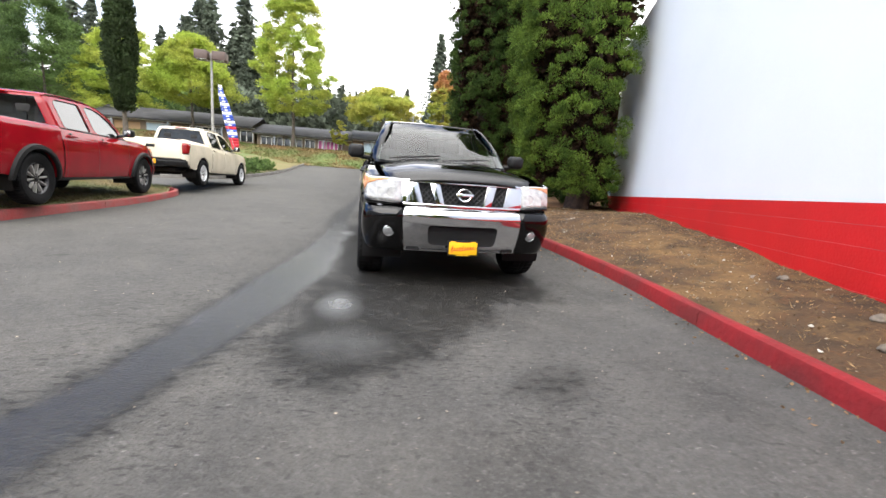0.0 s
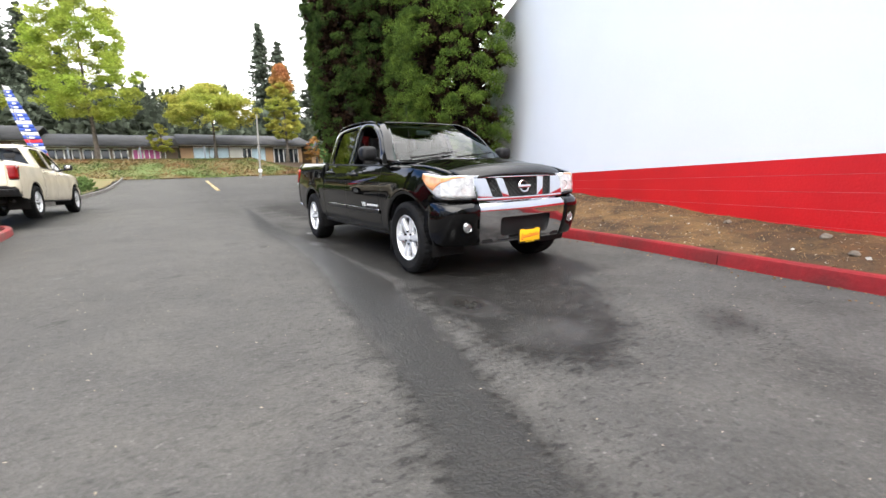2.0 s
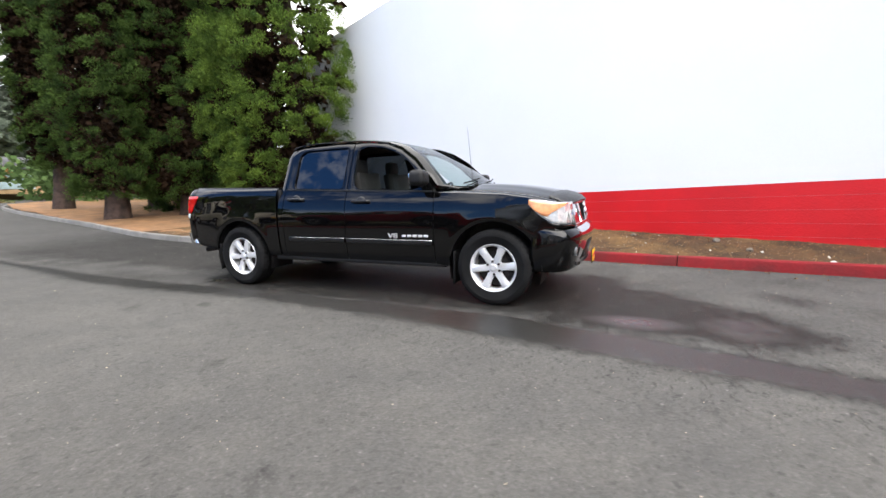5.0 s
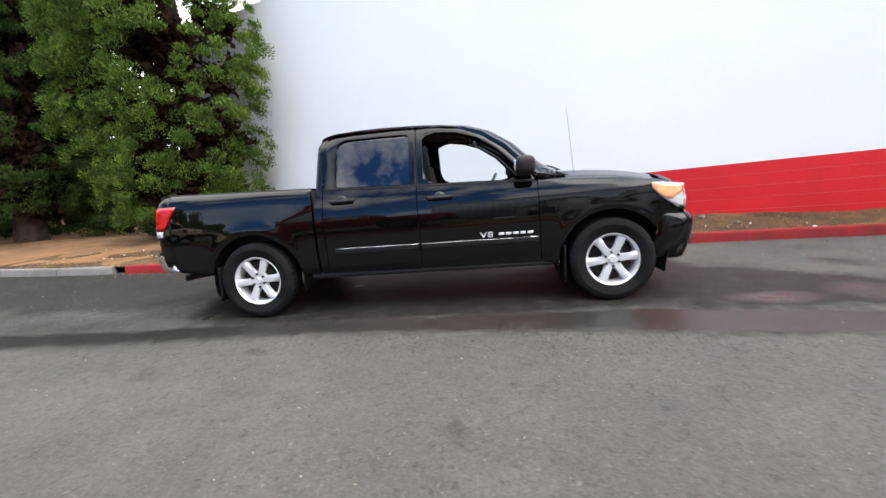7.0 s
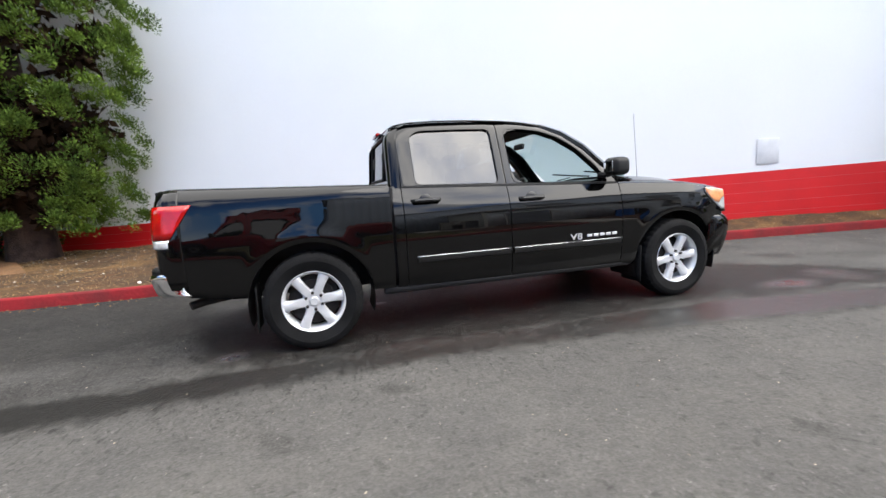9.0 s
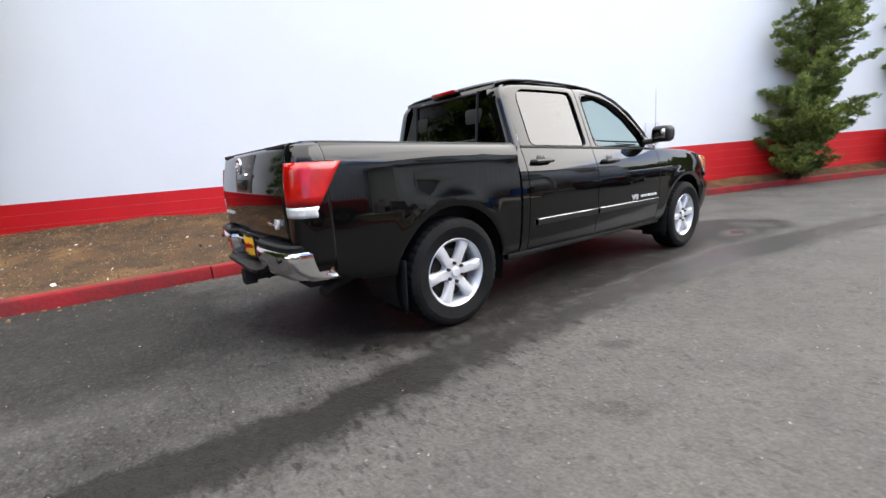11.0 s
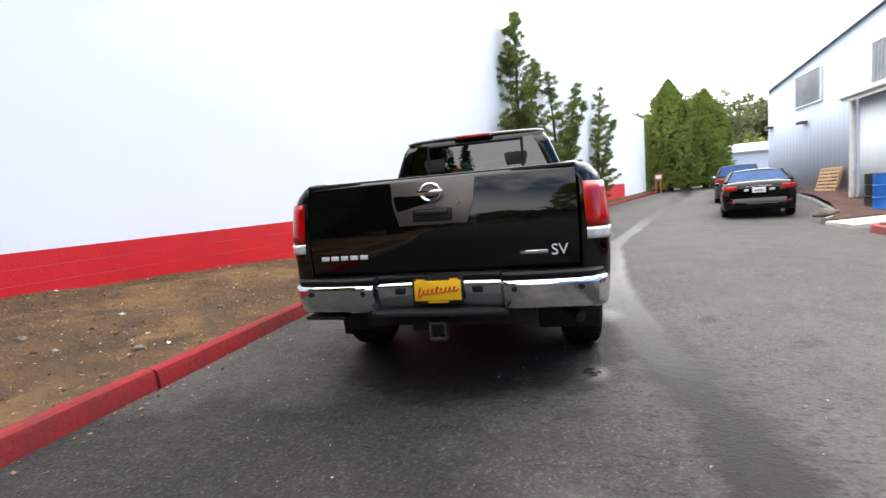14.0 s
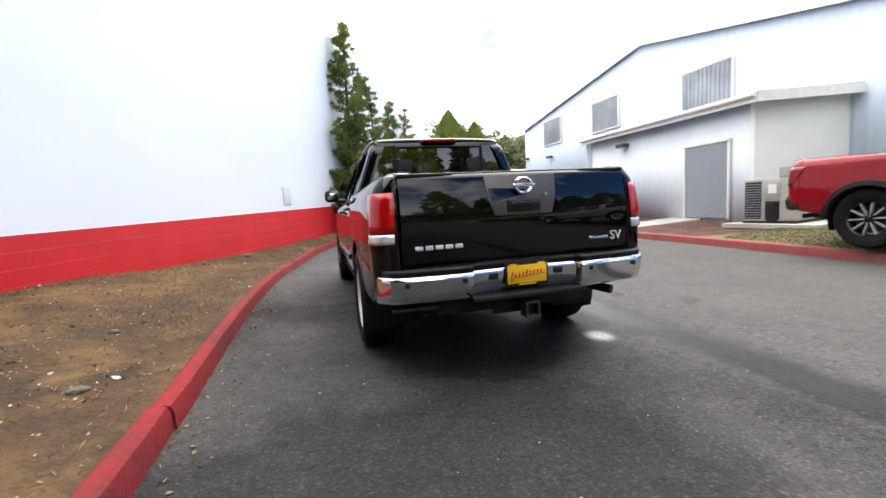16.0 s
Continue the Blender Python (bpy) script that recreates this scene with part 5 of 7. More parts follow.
        part("lamp_trim", sheet([[pt(i, lo[i] + d, 0.003) for d in (-0.03, -0.002)] for i in range(8)]), P, B, thick=0.02)
    gy = lambda x: -2.69 + 0.03 * (abs(x) / 0.6) ** 2
    bar = lambda pts, bm=None: prism([(x, gy(x) + 0.24 * (z - 0.83), z) for x, z in pts], (0, 0.05, 0), bm, 0.006)
    grille = part("grille", bar([(-0.60, 1.052), (-0.60, 1.025), (-0.3, 1.025), (0, 1.025), (0.3, 1.025), (0.60, 1.025), (0.60, 1.052), (0.3, 1.056), (0, 1.058), (-0.3, 1.056)]), "chrome", B, "chrome grille with black mesh")
    part("lower_bar", bar([(-0.59, 0.84), (-0.585, 0.81), (-0.3, 0.80), (0, 0.798), (0.3, 0.80), (0.585, 0.81), (0.59, 0.84), (0.3, 0.832), (0, 0.83), (-0.3, 0.832)]), "chrome", grille)
    for s in (-1, 1):
        part("slanted_bar", bar([(s * 0.24, 1.03), (s * 0.335, 1.03), (s * 0.275, 0.83), (s * 0.19, 0.83)][::s]), "chrome", grille)
        part("outer_bar", bar([(s * 0.45, 1.03), (s * 0.605, 1.03), (s * 0.595, 0.83), (s * 0.395, 0.83)][::s]), "chrome", grille)
    part("grille_backing", box(-0.58, 0.58, -2.60, -2.57, 0.80, 1.05), "plastic", grille)
    mesh_bm = None
    for k in range(-16, 17):
        for sg in (-1, 1):
            x0 = k * 0.052
            a, b = Vector((x0 - 0.1 * sg, 0.83)), Vector((x0 + 0.1 * sg, 1.03))
            if max(abs(a.x), abs(b.x)) < 0.56:
                mesh_bm = tube([(a.x, gy(a.x) + 0.03 + 0.004 * sg, a.y), (b.x, gy(b.x) + 0.07 + 0.004 * sg, b.y)], 0.0045, mesh_bm, 4)
    part("grille_mesh", mesh_bm, "satin", grille)
    bm = lathe([(0.058, -0.008), (0.062, 0.004), (0.074, 0.008), (0.084, 0.002), (0.086, -0.01)], 40)
    box(-0.006, 0.012, -0.1, 0.1, -0.02, 0.02, 0.006, bm)
    bmesh.ops.transform(bm, matrix=Matrix.Translation((0, -2.69, 0.93)) @ Matrix.Rotation(radians(-10), 4, "X") @ Matrix.Rotation(radians(-90), 4, "Z") @ Matrix.Diagonal((1, 0.86, 0.8, 1)), verts=bm.verts)
    part("badge", bm, "chrome", grille, "round chrome emblem with a crossbar")
    by = lambda x, z: -2.765 + 0.075 * (abs(x) / 0.7) ** 2 + interp(z, [0.36, 0.44, 0.55, 0.65, 0.71, 0.735, 0.755, 0.775, 0.80], [0.075, 0.05, 0.024, 0.006, 0.0, 0.004, 0.016, 0.037, 0.075])
    bsheet = lambda x0, x1, z0, z1, nx=14, nz=7: sheet([[(x, by(x, z), z) for x in np.linspace(x0, x1, nx)] for z in np.linspace(z0, z1, nz)])
    rim = rounded([(0.35, 0.635), (-0.35, 0.635), (-0.33, 0.44), (0.33, 0.44)], 0.05)
    skirt = [(0.585, 0.645), (-0.585, 0.645), (-0.56, 0.375), (0.56, 0.375)]
    bm = bsheet(-0.585, 0.585, 0.645, 0.80, 33, 18)
    inner, outer = loop(rim, 96), loop(skirt, 96)
    hole = [[(x0 + (x1 - x0) * t, z0 + (z1 - z0) * t) for (x0, z0), (x1, z1) in zip(inner, outer)] for t in (0, 0.08, 0.25, 0.5, 0.75, 1)]
    sheet([[(x, by(x, z) + (0.03 if k == 0 else 0.0), z) for x, z in ring_] for k, ring_ in enumerate([hole[0]] + hole)], bm, close=True)
    bump = part("front_bumper", bm, "chrome", B, "chrome centre with black ends and fog lamps", smooth=50)
    for s in (-1, 1):
        part("bumper_slot", prism([(s * 0.41, by(0.41, 0.4) - 0.008, 0.383), (s * 0.545, by(0.545, 0.4) - 0.008, 0.383), (s * 0.53, by(0.53, 0.4) - 0.008, 0.418), (s * 0.425, by(0.425, 0.4) - 0.008, 0.418)], (0, 0.012, 0)), "plastic", bump)
        rows = []
        for x, yo in ((0.59, 0), (0.66, 0), (0.74, 0), (0.82, 0.0), (0.89, 0.02), (0.935, 0.06), (0.955, 0.13), (0.962, 0.22), (0.965, 0.34)):
            rows.append([(s * (x - 0.03 * ((z - 0.62) / 0.2) ** 2), by(x, z) + yo, z) for z in np.linspace(0.37, 0.80 + 0.08 * max(0, yo - 0.1), 17)])
        end = part("bumper_end", sheet(rows), P, bump, thick=0.012)
        bm = lathe([(0.05, -0.02), (0.054, 0.004), (0.047, 0.010), (0.04, 0.004), (0.03, 0.014), (0.002, 0.018)], 28)
        bmesh.ops.transform(bm, matrix=Matrix.Translation((s * 0.71, by(0.71, 0.56) - 0.004, 0.56)) @ Matrix.Rotation(radians(-90), 4, "Z"), verts=bm.verts)
        part("fog_lamp", bm, "fog_lens", end)
    part("bumper_recess", box(-0.37, 0.37, -2.69, -2.67, 0.42, 0.66), "plastic", bump)
    part("valance", sheet([[(x, -2.66 + 0.12 * (abs(x) / 0.7) ** 2 + d, z) for x in np.linspace(-0.78, 0.78, 15)] for z, d in ((0.40, -0.06), (0.37, 0.0), (0.35, 0.1))]), "plastic", B)
    if style.get("plates"):
        def plate(y, s, z0, z1, host):
            pl = part("number_plate", box(-0.152, 0.152, y - 0.006, y + 0.006, z0, z1, 0.003), "plastic", host, "yellow dealer plate in a black frame")
            part("plate_face", box(-0.138, 0.138, y + s * 0.006, y + s * 0.009, z0 + 0.018, z1 - 0.018, 0.001), "yellow", pl)
            lean = lambda t: (0.034 if t < 0.09 else 0.027 if 0.44 < t < 0.52 else 0.014) * math.sin(2 * math.pi * 9 * t)
            cur = [(-s * (-0.118 + 0.235 * t + 0.008 * math.cos(2 * math.pi * 9 * t) + 0.35 * lean(t)), y + s * 0.011, (z0 + z1) / 2 - 0.012 + lean(t) + 0.022 * t) for t in np.linspace(0, 1, 110)]
            part("plate_script", tube(cur, 0.0033, n=5), "red_ink", pl, "red scrawled script")
            for dx in (-0.1, 0.1):
                part("plate_tab", box(dx - 0.025, dx + 0.025, y + s * 0.006, y + s * 0.0095, z1 - 0.02, z1 - 0.008), "yellow", pl)
            part("plate_caption", box(-0.06, 0.06, y + s * 0.006, y + s * 0.0095, z0 + 0.006, z0 + 0.014), "yellow", pl)
        plate(-2.775, -1, 0.352, 0.505, bump)
    # tail
    ty = lambda x, z: 2.785 - (0.05 if z > 1 else 0.02) * ((z - 1.0) / 0.3) ** 2 - 0.02 * (abs(x) / 0.8) ** 2
    gate = part("tailgate", sheet([[(x, ty(x, z) - (0.02 if abs(x) > 0.79 else 0), z) for x in (-0.80, -0.785, -0.6, -0.4, -0.2, 0, 0.2, 0.4, 0.6, 0.785, 0.80)] for z in (0.775, 0.80, 0.9, 1.0, 1.04, 1.07, 1.1, 1.2, 1.29, 1.315)]), P, B, thick=0.03)
    part("gate_cap", box(-0.798, 0.798, 2.66, 2.737, 1.308, 1.332, 0.01), "plastic", gate)
    if style.get("gate_panel"):
        part("gate_panel", prism([(-0.25, ty(0, 1.3) + 0.012, 1.302), (0.25, ty(0, 1.3) + 0.012, 1.302), (0.235, ty(0, 1.18) + 0.014, 1.16), (0.20, ty(0, 1.05) + 0.012, 1.05), (-0.20, ty(0, 1.05) + 0.012, 1.05), (-0.235, ty(0, 1.18) + 0.014, 1.16)][::-1], (0, 0.008, 0), bev=0.003), "gate_satin", gate, "satin black centre panel")
    hdl = part("gate_handle", box(-0.115, 0.115, 2.788, 2.812, 1.068, 1.142, 0.008), "plastic", gate)
    part("handle_grip", box(-0.095, 0.095, 2.805, 2.82, 1.105, 1.132, 0.006), "satin", hdl)
    bm = lathe([(0.043, -0.004), (0.047, 0.006), (0.056, 0.009), (0.064, 0.003), (0.066, -0.006)], 40)
    box(-0.004, 0.010, -0.076, 0.076, -0.015, 0.015, 0.005, bm)
    bmesh.ops.transform(bm, matrix=Matrix.Translation((0, 2.806, 1.232)) @ Matrix.Rotation(radians(90), 4, "Z") @ Matrix.Diagonal((1, 1, 0.86, 1)), verts=bm.verts)
    part("badge", bm, "chrome", gate, "round chrome emblem with a crossbar")
    part("lock", tube([(-0.155, 2.795, 1.17), (-0.155, 2.812, 1.17)], 0.011), "chrome", gate)
    for s in (-1, 1):
        def corner(z, out=0.0, x0=0.806, y1=2.555, n=9):
            """Points from the gate's edge round the rear corner to the flank at height z."""
            curl = 0.0 if z <= 1.315 else 0.06 * ((z - 1.315) / 0.022) ** 1.6
            xe, ye, r = side_x(2.555, min(z, 1.315)) + out - curl, 2.762 - 0.035 * max(0, (z - 1.0) / 0.3) ** 2 - 0.01 * max(0, 0.9 - z) + out - 0.5 * curl, 0.125
            pts = [(x0 + (xe - r - x0) * t, ye) for t in (0, 0.5)]
            pts += [(xe - r + r * math.sin(a), ye - r + r * math.cos(a)) for a in np.linspace(0, math.pi / 2, n)]
            pts += [(xe, ye - r + (y1 - ye + r) * t) for t in (0.4, 0.75, 1.0)]
            return [(s * x, y, z) for x, y in pts]
        part("bed_corner", sheet([corner(z) for z in (0.60, 0.68, 0.76, 0.84, 0.9, 0.95, 1.0, 1.05, 1.1, 1.15, 1.2, 1.25, 1.28, 1.30, 1.315, 1.323, 1.329, 1.334, 1.337)]), P, B, thick=0.006, smooth=40)
        lip = corner(1.331)
        part("corner_cap", sheet([lip, [(s * (0.8 + 0.5 * (abs(x) - 0.8)), 2.56 + 0.5 * (y - 2.56), 1.346) for x, y, z in lip], [(s * 0.79, 2.56 + 0.1 * (y - 2.56), 1.342) for x, y, z in lip]]), "plastic", B, smooth=50)
        lens = lambda z0, z1, out, n=6: sheet([corner(z, out, 0.822 + 0.05 * (1.235 - z), 2.46 + 0.66 * (1.235 - z)) for z in np.linspace(z0, z1, n)])
        clear = "lens" not in style
        tail = part("tail_lamp", lens(0.982 if clear else 0.93, 1.222, 0.009), style.get("lens", "red_lens"), B, "red tail lamp with a clear reversing lens" if clear else "dark red tail lamp", thick=0.008, smooth=40)
        if clear:
            part("reversing_lamp", lens(0.916, 0.976, 0.009, 4), "clear_lens", tail, thick=0.008, smooth=40)
        part("lamp_surround", lens(0.908, 1.228, 0.003), "plastic", tail, smooth=40)
        for z in (1.085, 1.15):
            part("lamp_divider", lens(z, z + 0.012, 0.0115, 2), "lens_shade", tail, smooth=40)
    plan = [(0.952, 2.60), (0.945, 2.70), (0.925, 2.768), (0.88, 2.815), (0.8, 2.84), (0.6, 2.86), (0.43, 2.868), (0.385, 2.855), (0.365, 2.815), (0.20, 2.80), (0.0, 2.80)]
    full = [(-x, y) for x, y in plan] + [(x, y) for x, y in plan[::-1][1:]]
    rb = part("rear_bumper", sheet([[(x, y - d, z) for x, y in full] for z, d in ((0.545, 0.07), (0.56, 0.042), (0.585, 0.026), (0.62, 0.016), (0.66, 0.006), (0.695, 0.0), (0.707, 0.005), (0.716, 0.015), (0.722, 0.03))]), "chrome" if style.get("chrome_bumper", True) else "plastic", B, "chrome step bumper with a black tread pad", thick=0.008)
    part("tread_pad", sheet([[(x * 0.985, y - d, z) for x, y in full] for z, d in ((0.722, 0.012), (0.748, 0.012), (0.758, 0.025), (0.758, 0.12))]), "plastic", rb, thick=0.006)
    part("centre_step", prism([(-0.40, 2.88, 0.535), (-0.34, 2.90, 0.535), (0.34, 2.90, 0.535), (0.40, 2.88, 0.535), (0.36, 2.74, 0.535), (-0.36, 2.74, 0.535)], (0, 0, 0.028), bev=0.006), "plastic", rb)
    for s in (-1, 1):
        part("bumper_hook", box(s * 0.20, s * 0.26, 2.80, 2.815, 0.65, 0.69, 0.006), "plastic", rb)
        for sx_, sy_ in ((0.79, 2.845), (0.44, 2.866)):
            part("parking_sensor", tube([(s * sx_, sy_ - 0.01, 0.672), (s * sx_, sy_ + 0.004, 0.672)], 0.016, n=14), "satin", rb)
    if style.get("plates"):
        plate(2.808, 1, 0.592, 0.745, rb)
    part("hitch", box(-0.045, 0.045, 2.62, 2.83, 0.415, 0.505, 0.008), "iron", B)
    for x0, x1, z0, z1 in ((-0.05, 0.05, 0.395, 0.41), (-0.05, 0.05, 0.485, 0.50), (-0.05, -0.035, 0.41, 0.485), (0.035, 0.05, 0.41, 0.485)):
        part("receiver_rim", box(x0, x1, 2.80, 2.885, z0, z1, 0.003), "iron", B)
    part("hitch_plate", box(-0.02, 0.20, 2.70, 2.72, 0.40, 0.53, 0.006), "iron", B)
    part("bumper_step", prism([(0.60, 2.80, 0.50), (0.88, 2.78, 0.50), (0.86, 2.60, 0.50), (0.62, 2.60, 0.50)], (0, 0, 0.02), bev=0.004), "plastic", B)
    part("exhaust", tube([(-0.62, 1.9, 0.47), (-0.66, 2.3, 0.47), (-0.74, 2.5, 0.455), (-0.80, 2.60, 0.44)], 0.034, n=12), "iron", B)
    # load bed
    part("bed_floor", box(-0.79, 0.79, 1.0, 2.74, 0.76, 0.79), "plastic", B)
    part("bed_liner", sheet([[(x, y, z) for x, y in ((-0.79, 2.72), (-0.79, 1.01), (0.79, 1.01), (0.79, 2.72))] for z in (0.78, 1.268)]), "plastic", B)
    # underside and inside
    part("chassis", box(-0.55, 0.55, -2.4, 2.6, 0.40, 0.52, 0.02), "iron", B)
    # unseen slab added to block the wall's red bounce under the truck
    part("underbody", box(-0.84, 0.84, -1.3, 1.05, 0.37, 0.5, 0.02), "iron", B)
    part("rear_axle", tube([(-0.8, REAR_AXLE, 0.39), (-0.1, REAR_AXLE, 0.39), (0.1, REAR_AXLE, 0.39), (0.8, REAR_AXLE, 0.39)], 0.05), "iron", B)
    part("front_axle", tube([(-0.8, FRONT_AXLE, 0.39), (0.8, FRONT_AXLE, 0.39)], 0.045), "iron", B)
    part("cab_floor", box(-0.86, 0.86, -1.4, 0.95, 0.50, 0.56), "dash", B)
    part("engine_bay", box(-0.62, 0.62, -2.55, -1.45, 0.5, 1.0, 0.05), "iron", B)
    part("dashboard", sheet([[(u * 0.84, y, z + 0.01 * (1 - u * u)) for u in np.linspace(-1, 1, 9)] for y, z in ((-1.42, 1.225), (-1.25, 1.235), (-1.1, 1.215), (-0.98, 1.14), (-0.95, 0.95), (-1.0, 0.6))]), "dash", B)
    ring = [[((0.185 + 0.016 * math.cos(b)) * math.cos(a), (0.185 + 0.016 * math.cos(b)) * math.sin(a), 0.016 * math.sin(b)) for b in np.linspace(0, 2 * math.pi, 9)[:-1]] for a in np.linspace(0, 2 * math.pi, 33)]
    bm = sheet(ring, close=True)
    box(-0.17, 0.17, -0.03, 0.03, -0.02, 0.01, 0.01, bm)
    bmesh.ops.transform(bm, matrix=pose(0.38, -0.78, 1.14, -62, 0, 0), verts=bm.verts)
    part("steering_wheel", bm, "dash", B)
    for x in (-0.4, 0.4):
        seat("front_seat", B, x, -0.28, 0.25)
    seat("rear_bench", B, 0, 0.55, 0.68)
    for s in (-1, 1):
        part("sun_visor", box(s * 0.12, s * 0.56, -0.52, -0.30, 1.735, 1.755, 0.006), "fabric", B)
    part("rear_view_mirror", box(-0.11, 0.11, -0.66, -0.62, 1.62, 1.68, 0.015), "dash", B)
    return T


MAIN = {"paint": "black_paint", "rim": "alloy", "tyre": 0.398, "knob": 0.007, "moulding": True, "flaps": True, "deflector": True, "plates": True, "open_window": True, "slider": True, "gate_panel": True, "aerial": True}
truck = pickup("glossy black crew-cab pickup with chrome grille, parked by the kerb", MAIN, pose(0, 0, 0))
# chrome lettering on the right front door and the tailgate
lettering("V8", 0.08, 0.004, "silver", truck, Matrix(((0, 0, -1, -side_x(-0.7, 0.71) - 0.006), (-1.45, 0, 0, -0.655), (0, 1, 0, 0.688), (0, 0, 0, 1))))
lettering("SV", 0.085, 0.004, "silver", truck, Matrix(((-1, 0, 0, -0.645), (0, 0, 1, 2.793), (0, 1, 0, 0.842), (0, 0, 0, 1))))
for k in range(5):
    y0 = -0.835 - 0.068 * k
    part("name_bar", box(-side_x(y0, 0.71) - 0.009, -side_x(y0, 0.71) - 0.001, y0 - 0.052, y0, 0.703, 0.729, 0.004), "silver", truck)
    x0 = 0.72 - 0.063 * k
    part("name_bar", box(x0 - 0.05, x0, 2.788, 2.797, 0.868, 0.894, 0.004), "silver", truck)
part("trim_bar", box(-0.63, -0.48, 2.788, 2.796, 0.852, 0.872, 0.004), "chrome", truck)


# ---- other parked vehicles ----
RED = {"paint": "red_paint", "rim": "dark_alloy", "tyre": 0.42, "flares": True, "handle": "red_paint", "chrome_bumper": False, "knob": 0.02, "spokes": 10, "spoke": "pole_grey", "slim": 0.33, "glass": "bright_glass", "lens": "lens_shade"}
TAN = {"paint": "cream_paint", "rim": "alloy", "tyre": 0.40, "handle": "cream_paint", "chrome_bumper": False, "plates": True, "lens": "lens_shade"}
pickup("bright red lifted crew-cab pickup standing on the grass island", RED, pose(-7.02, 2.9, 0.2, 0, 0, 181))
pickup("cream crew-cab pickup parked beside the planted corner", TAN, pose(-6.72, 9.85, 0.24, 1.2, 0, 176.5))


def car(label, paint_name, at, tall=0.0, plate_white=True):
    """A saloon or estate, its tail towards +y at y = 0."""
    C = thing("car", label, "car", "cars along the lane", at=at)
    st = [(0.0, 0.36, 0.86, 0.70), (0.03, 0.28, 0.98, 0.80), (0.12, 0.24, 1.05 + tall, 0.86), (0.5, 0.22, 1.07 + tall, 0.90), (0.9, 0.22, 1.05 + tall, 0.92), (1.6, 0.22, 1.0 + tall, 0.925), (2.6, 0.22, 0.97 + tall, 0.925), (3.4, 0.24, 0.95 + tall, 0.915), (4.2, 0.26, 0.88 + tall, 0.89), (4.65, 0.30, 0.78 + tall, 0.82), (4.8, 0.36, 0.66 + tall, 0.70)]
    rows = []
    for y, z0, z1, w in st:
        m = (z0 + z1) / 2
        half = [(0.0, z1 + 0.02), (w * 0.55, z1 + 0.012), (w * 0.82, z1 - 0.01), (w * 0.93, z1 - 0.05), (w * 0.985, m + 0.12), (w, m), (w * 0.985, z0 + 0.12), (w * 0.94, z0), (0.0, z0)]
        rows.append([(-x, -y, z) for x, z in half] + [(x, -y, z) for x, z in half[-2:0:-1]])
    body = sheet(rows, close=True)
    for r in (0, -1):
        body.verts.ensure_lookup_table()
        k = len(rows[0])
        vs = [body.verts[j] for j in (range(k) if r == 0 else range(len(rows) * k - k, len(rows) * k))]
        body.faces.new(vs)
    part("body", body, paint_name, C, smooth=45)
    top = 1.44 + tall * 1.9
    g = [(0.62 - tall, 1.085 + tall, 0.70), (1.06 - tall * 1.8, top - 0.05, 0.60), (1.7, top, 0.62), (2.3, top - 0.02, 0.62), (2.75, top - 0.12, 0.60), (3.45, 1.0 + tall, 0.72)]
    for s in (-1, 1):
        part("side_window", sheet([[(s * (0.86 if 0.5 < y < 3.4 else 0.8), -y, 1.03 + tall), (s * (w + 0.03), -y, z - 0.05)] for y, z, w in g]), "dark_pane", C)
    part("rear_window", sheet([[(u * g[0][2] * 1.05, -g[0][0], g[0][1]) for u in np.linspace(-1, 1, 7)], [(u * g[1][2], -g[1][0], g[1][1] - 0.02 * u * u) for u in np.linspace(-1, 1, 7)]]), "painted_sky_pane", C)
    part("windscreen", sheet([[(u * g[-1][2] * 1.05, -g[-1][0], g[-1][1]) for u in (-1, 0, 1)], [(u * g[-2][2], -g[-2][0], g[-2][1]) for u in (-1, 0, 1)]]), "dark_pane", C)
    part("roof", sheet([[(u * (w + 0.035), -y, z + 0.015 - 0.045 * u * u) for u in np.linspace(-1, 1, 9)] for y, z, w in g[1:-1]]), paint_name, C, thick=0.01)
    for s in (-1, 1):
        part("roof_pillar", tube([(s * 0.80, -g[0][0], g[0][1] - 0.02), (s * (g[1][2] + 0.03), -g[1][0], g[1][1] - 0.02)], 0.05, n=8), paint_name, C)
        tl = part("tail_lamp", sheet([[(s * x, -y, z) for z in np.linspace(0.82 + tall, 0.95 + tall, 4)] for x, y in ((0.52, -0.012), (0.62, 0.0), (0.74, 0.03), (0.83, 0.09), (0.875, 0.25))]), "red_lens", C, thick=0.03)
        part("reversing_lamp", box(s * 0.24, s * 0.36, 0.004, 0.026, 0.78 + tall, 0.85 + tall, 0.012), "clear_lens", tl)
        part("bumper_reflector", box(s * 0.5, s * 0.72, -0.005, 0.012, 0.47, 0.50, 0.004), "red_lens", C)
        part("door_mirror", box(s * 0.93, s * 1.08, -3.2, -3.08, 0.98 + tall, 1.1 + tall, 0.03), paint_name, C)
        for y in (0.95, 3.78):
            w = new("wheel")
            w.parent = C
            w.matrix_basis = pose(s * 0.90, -y, 0.32, 0, 0, 0 if s > 0 else 180)
            part("tyre", lathe([(0.21, -0.18), (0.29, -0.19), (0.32, -0.16), (0.32, -0.03), (0.29, 0.005), (0.21, 0.0)], 40), "rubber", w)
            part("rim", lathe([(0.21, 0.0), (0.19, -0.02), (0.05, -0.03), (0.002, -0.02)], 30), "alloy", w)
    part("chrome_bar", box(-0.30, 0.30, -0.005, 0.012, 0.915 + tall, 0.93 + tall, 0.004), "chrome", C)
    np_ = part("number_plate", box(-0.155, 0.155, 0.0, 0.022, 0.735 + tall, 0.885 + tall, 0.004), "flag_white", C, "white plate with dark bars")
    part("plate_bar", box(-0.11, 0.11, 0.022, 0.024, 0.78 + tall, 0.83 + tall), "door_grey", np_)
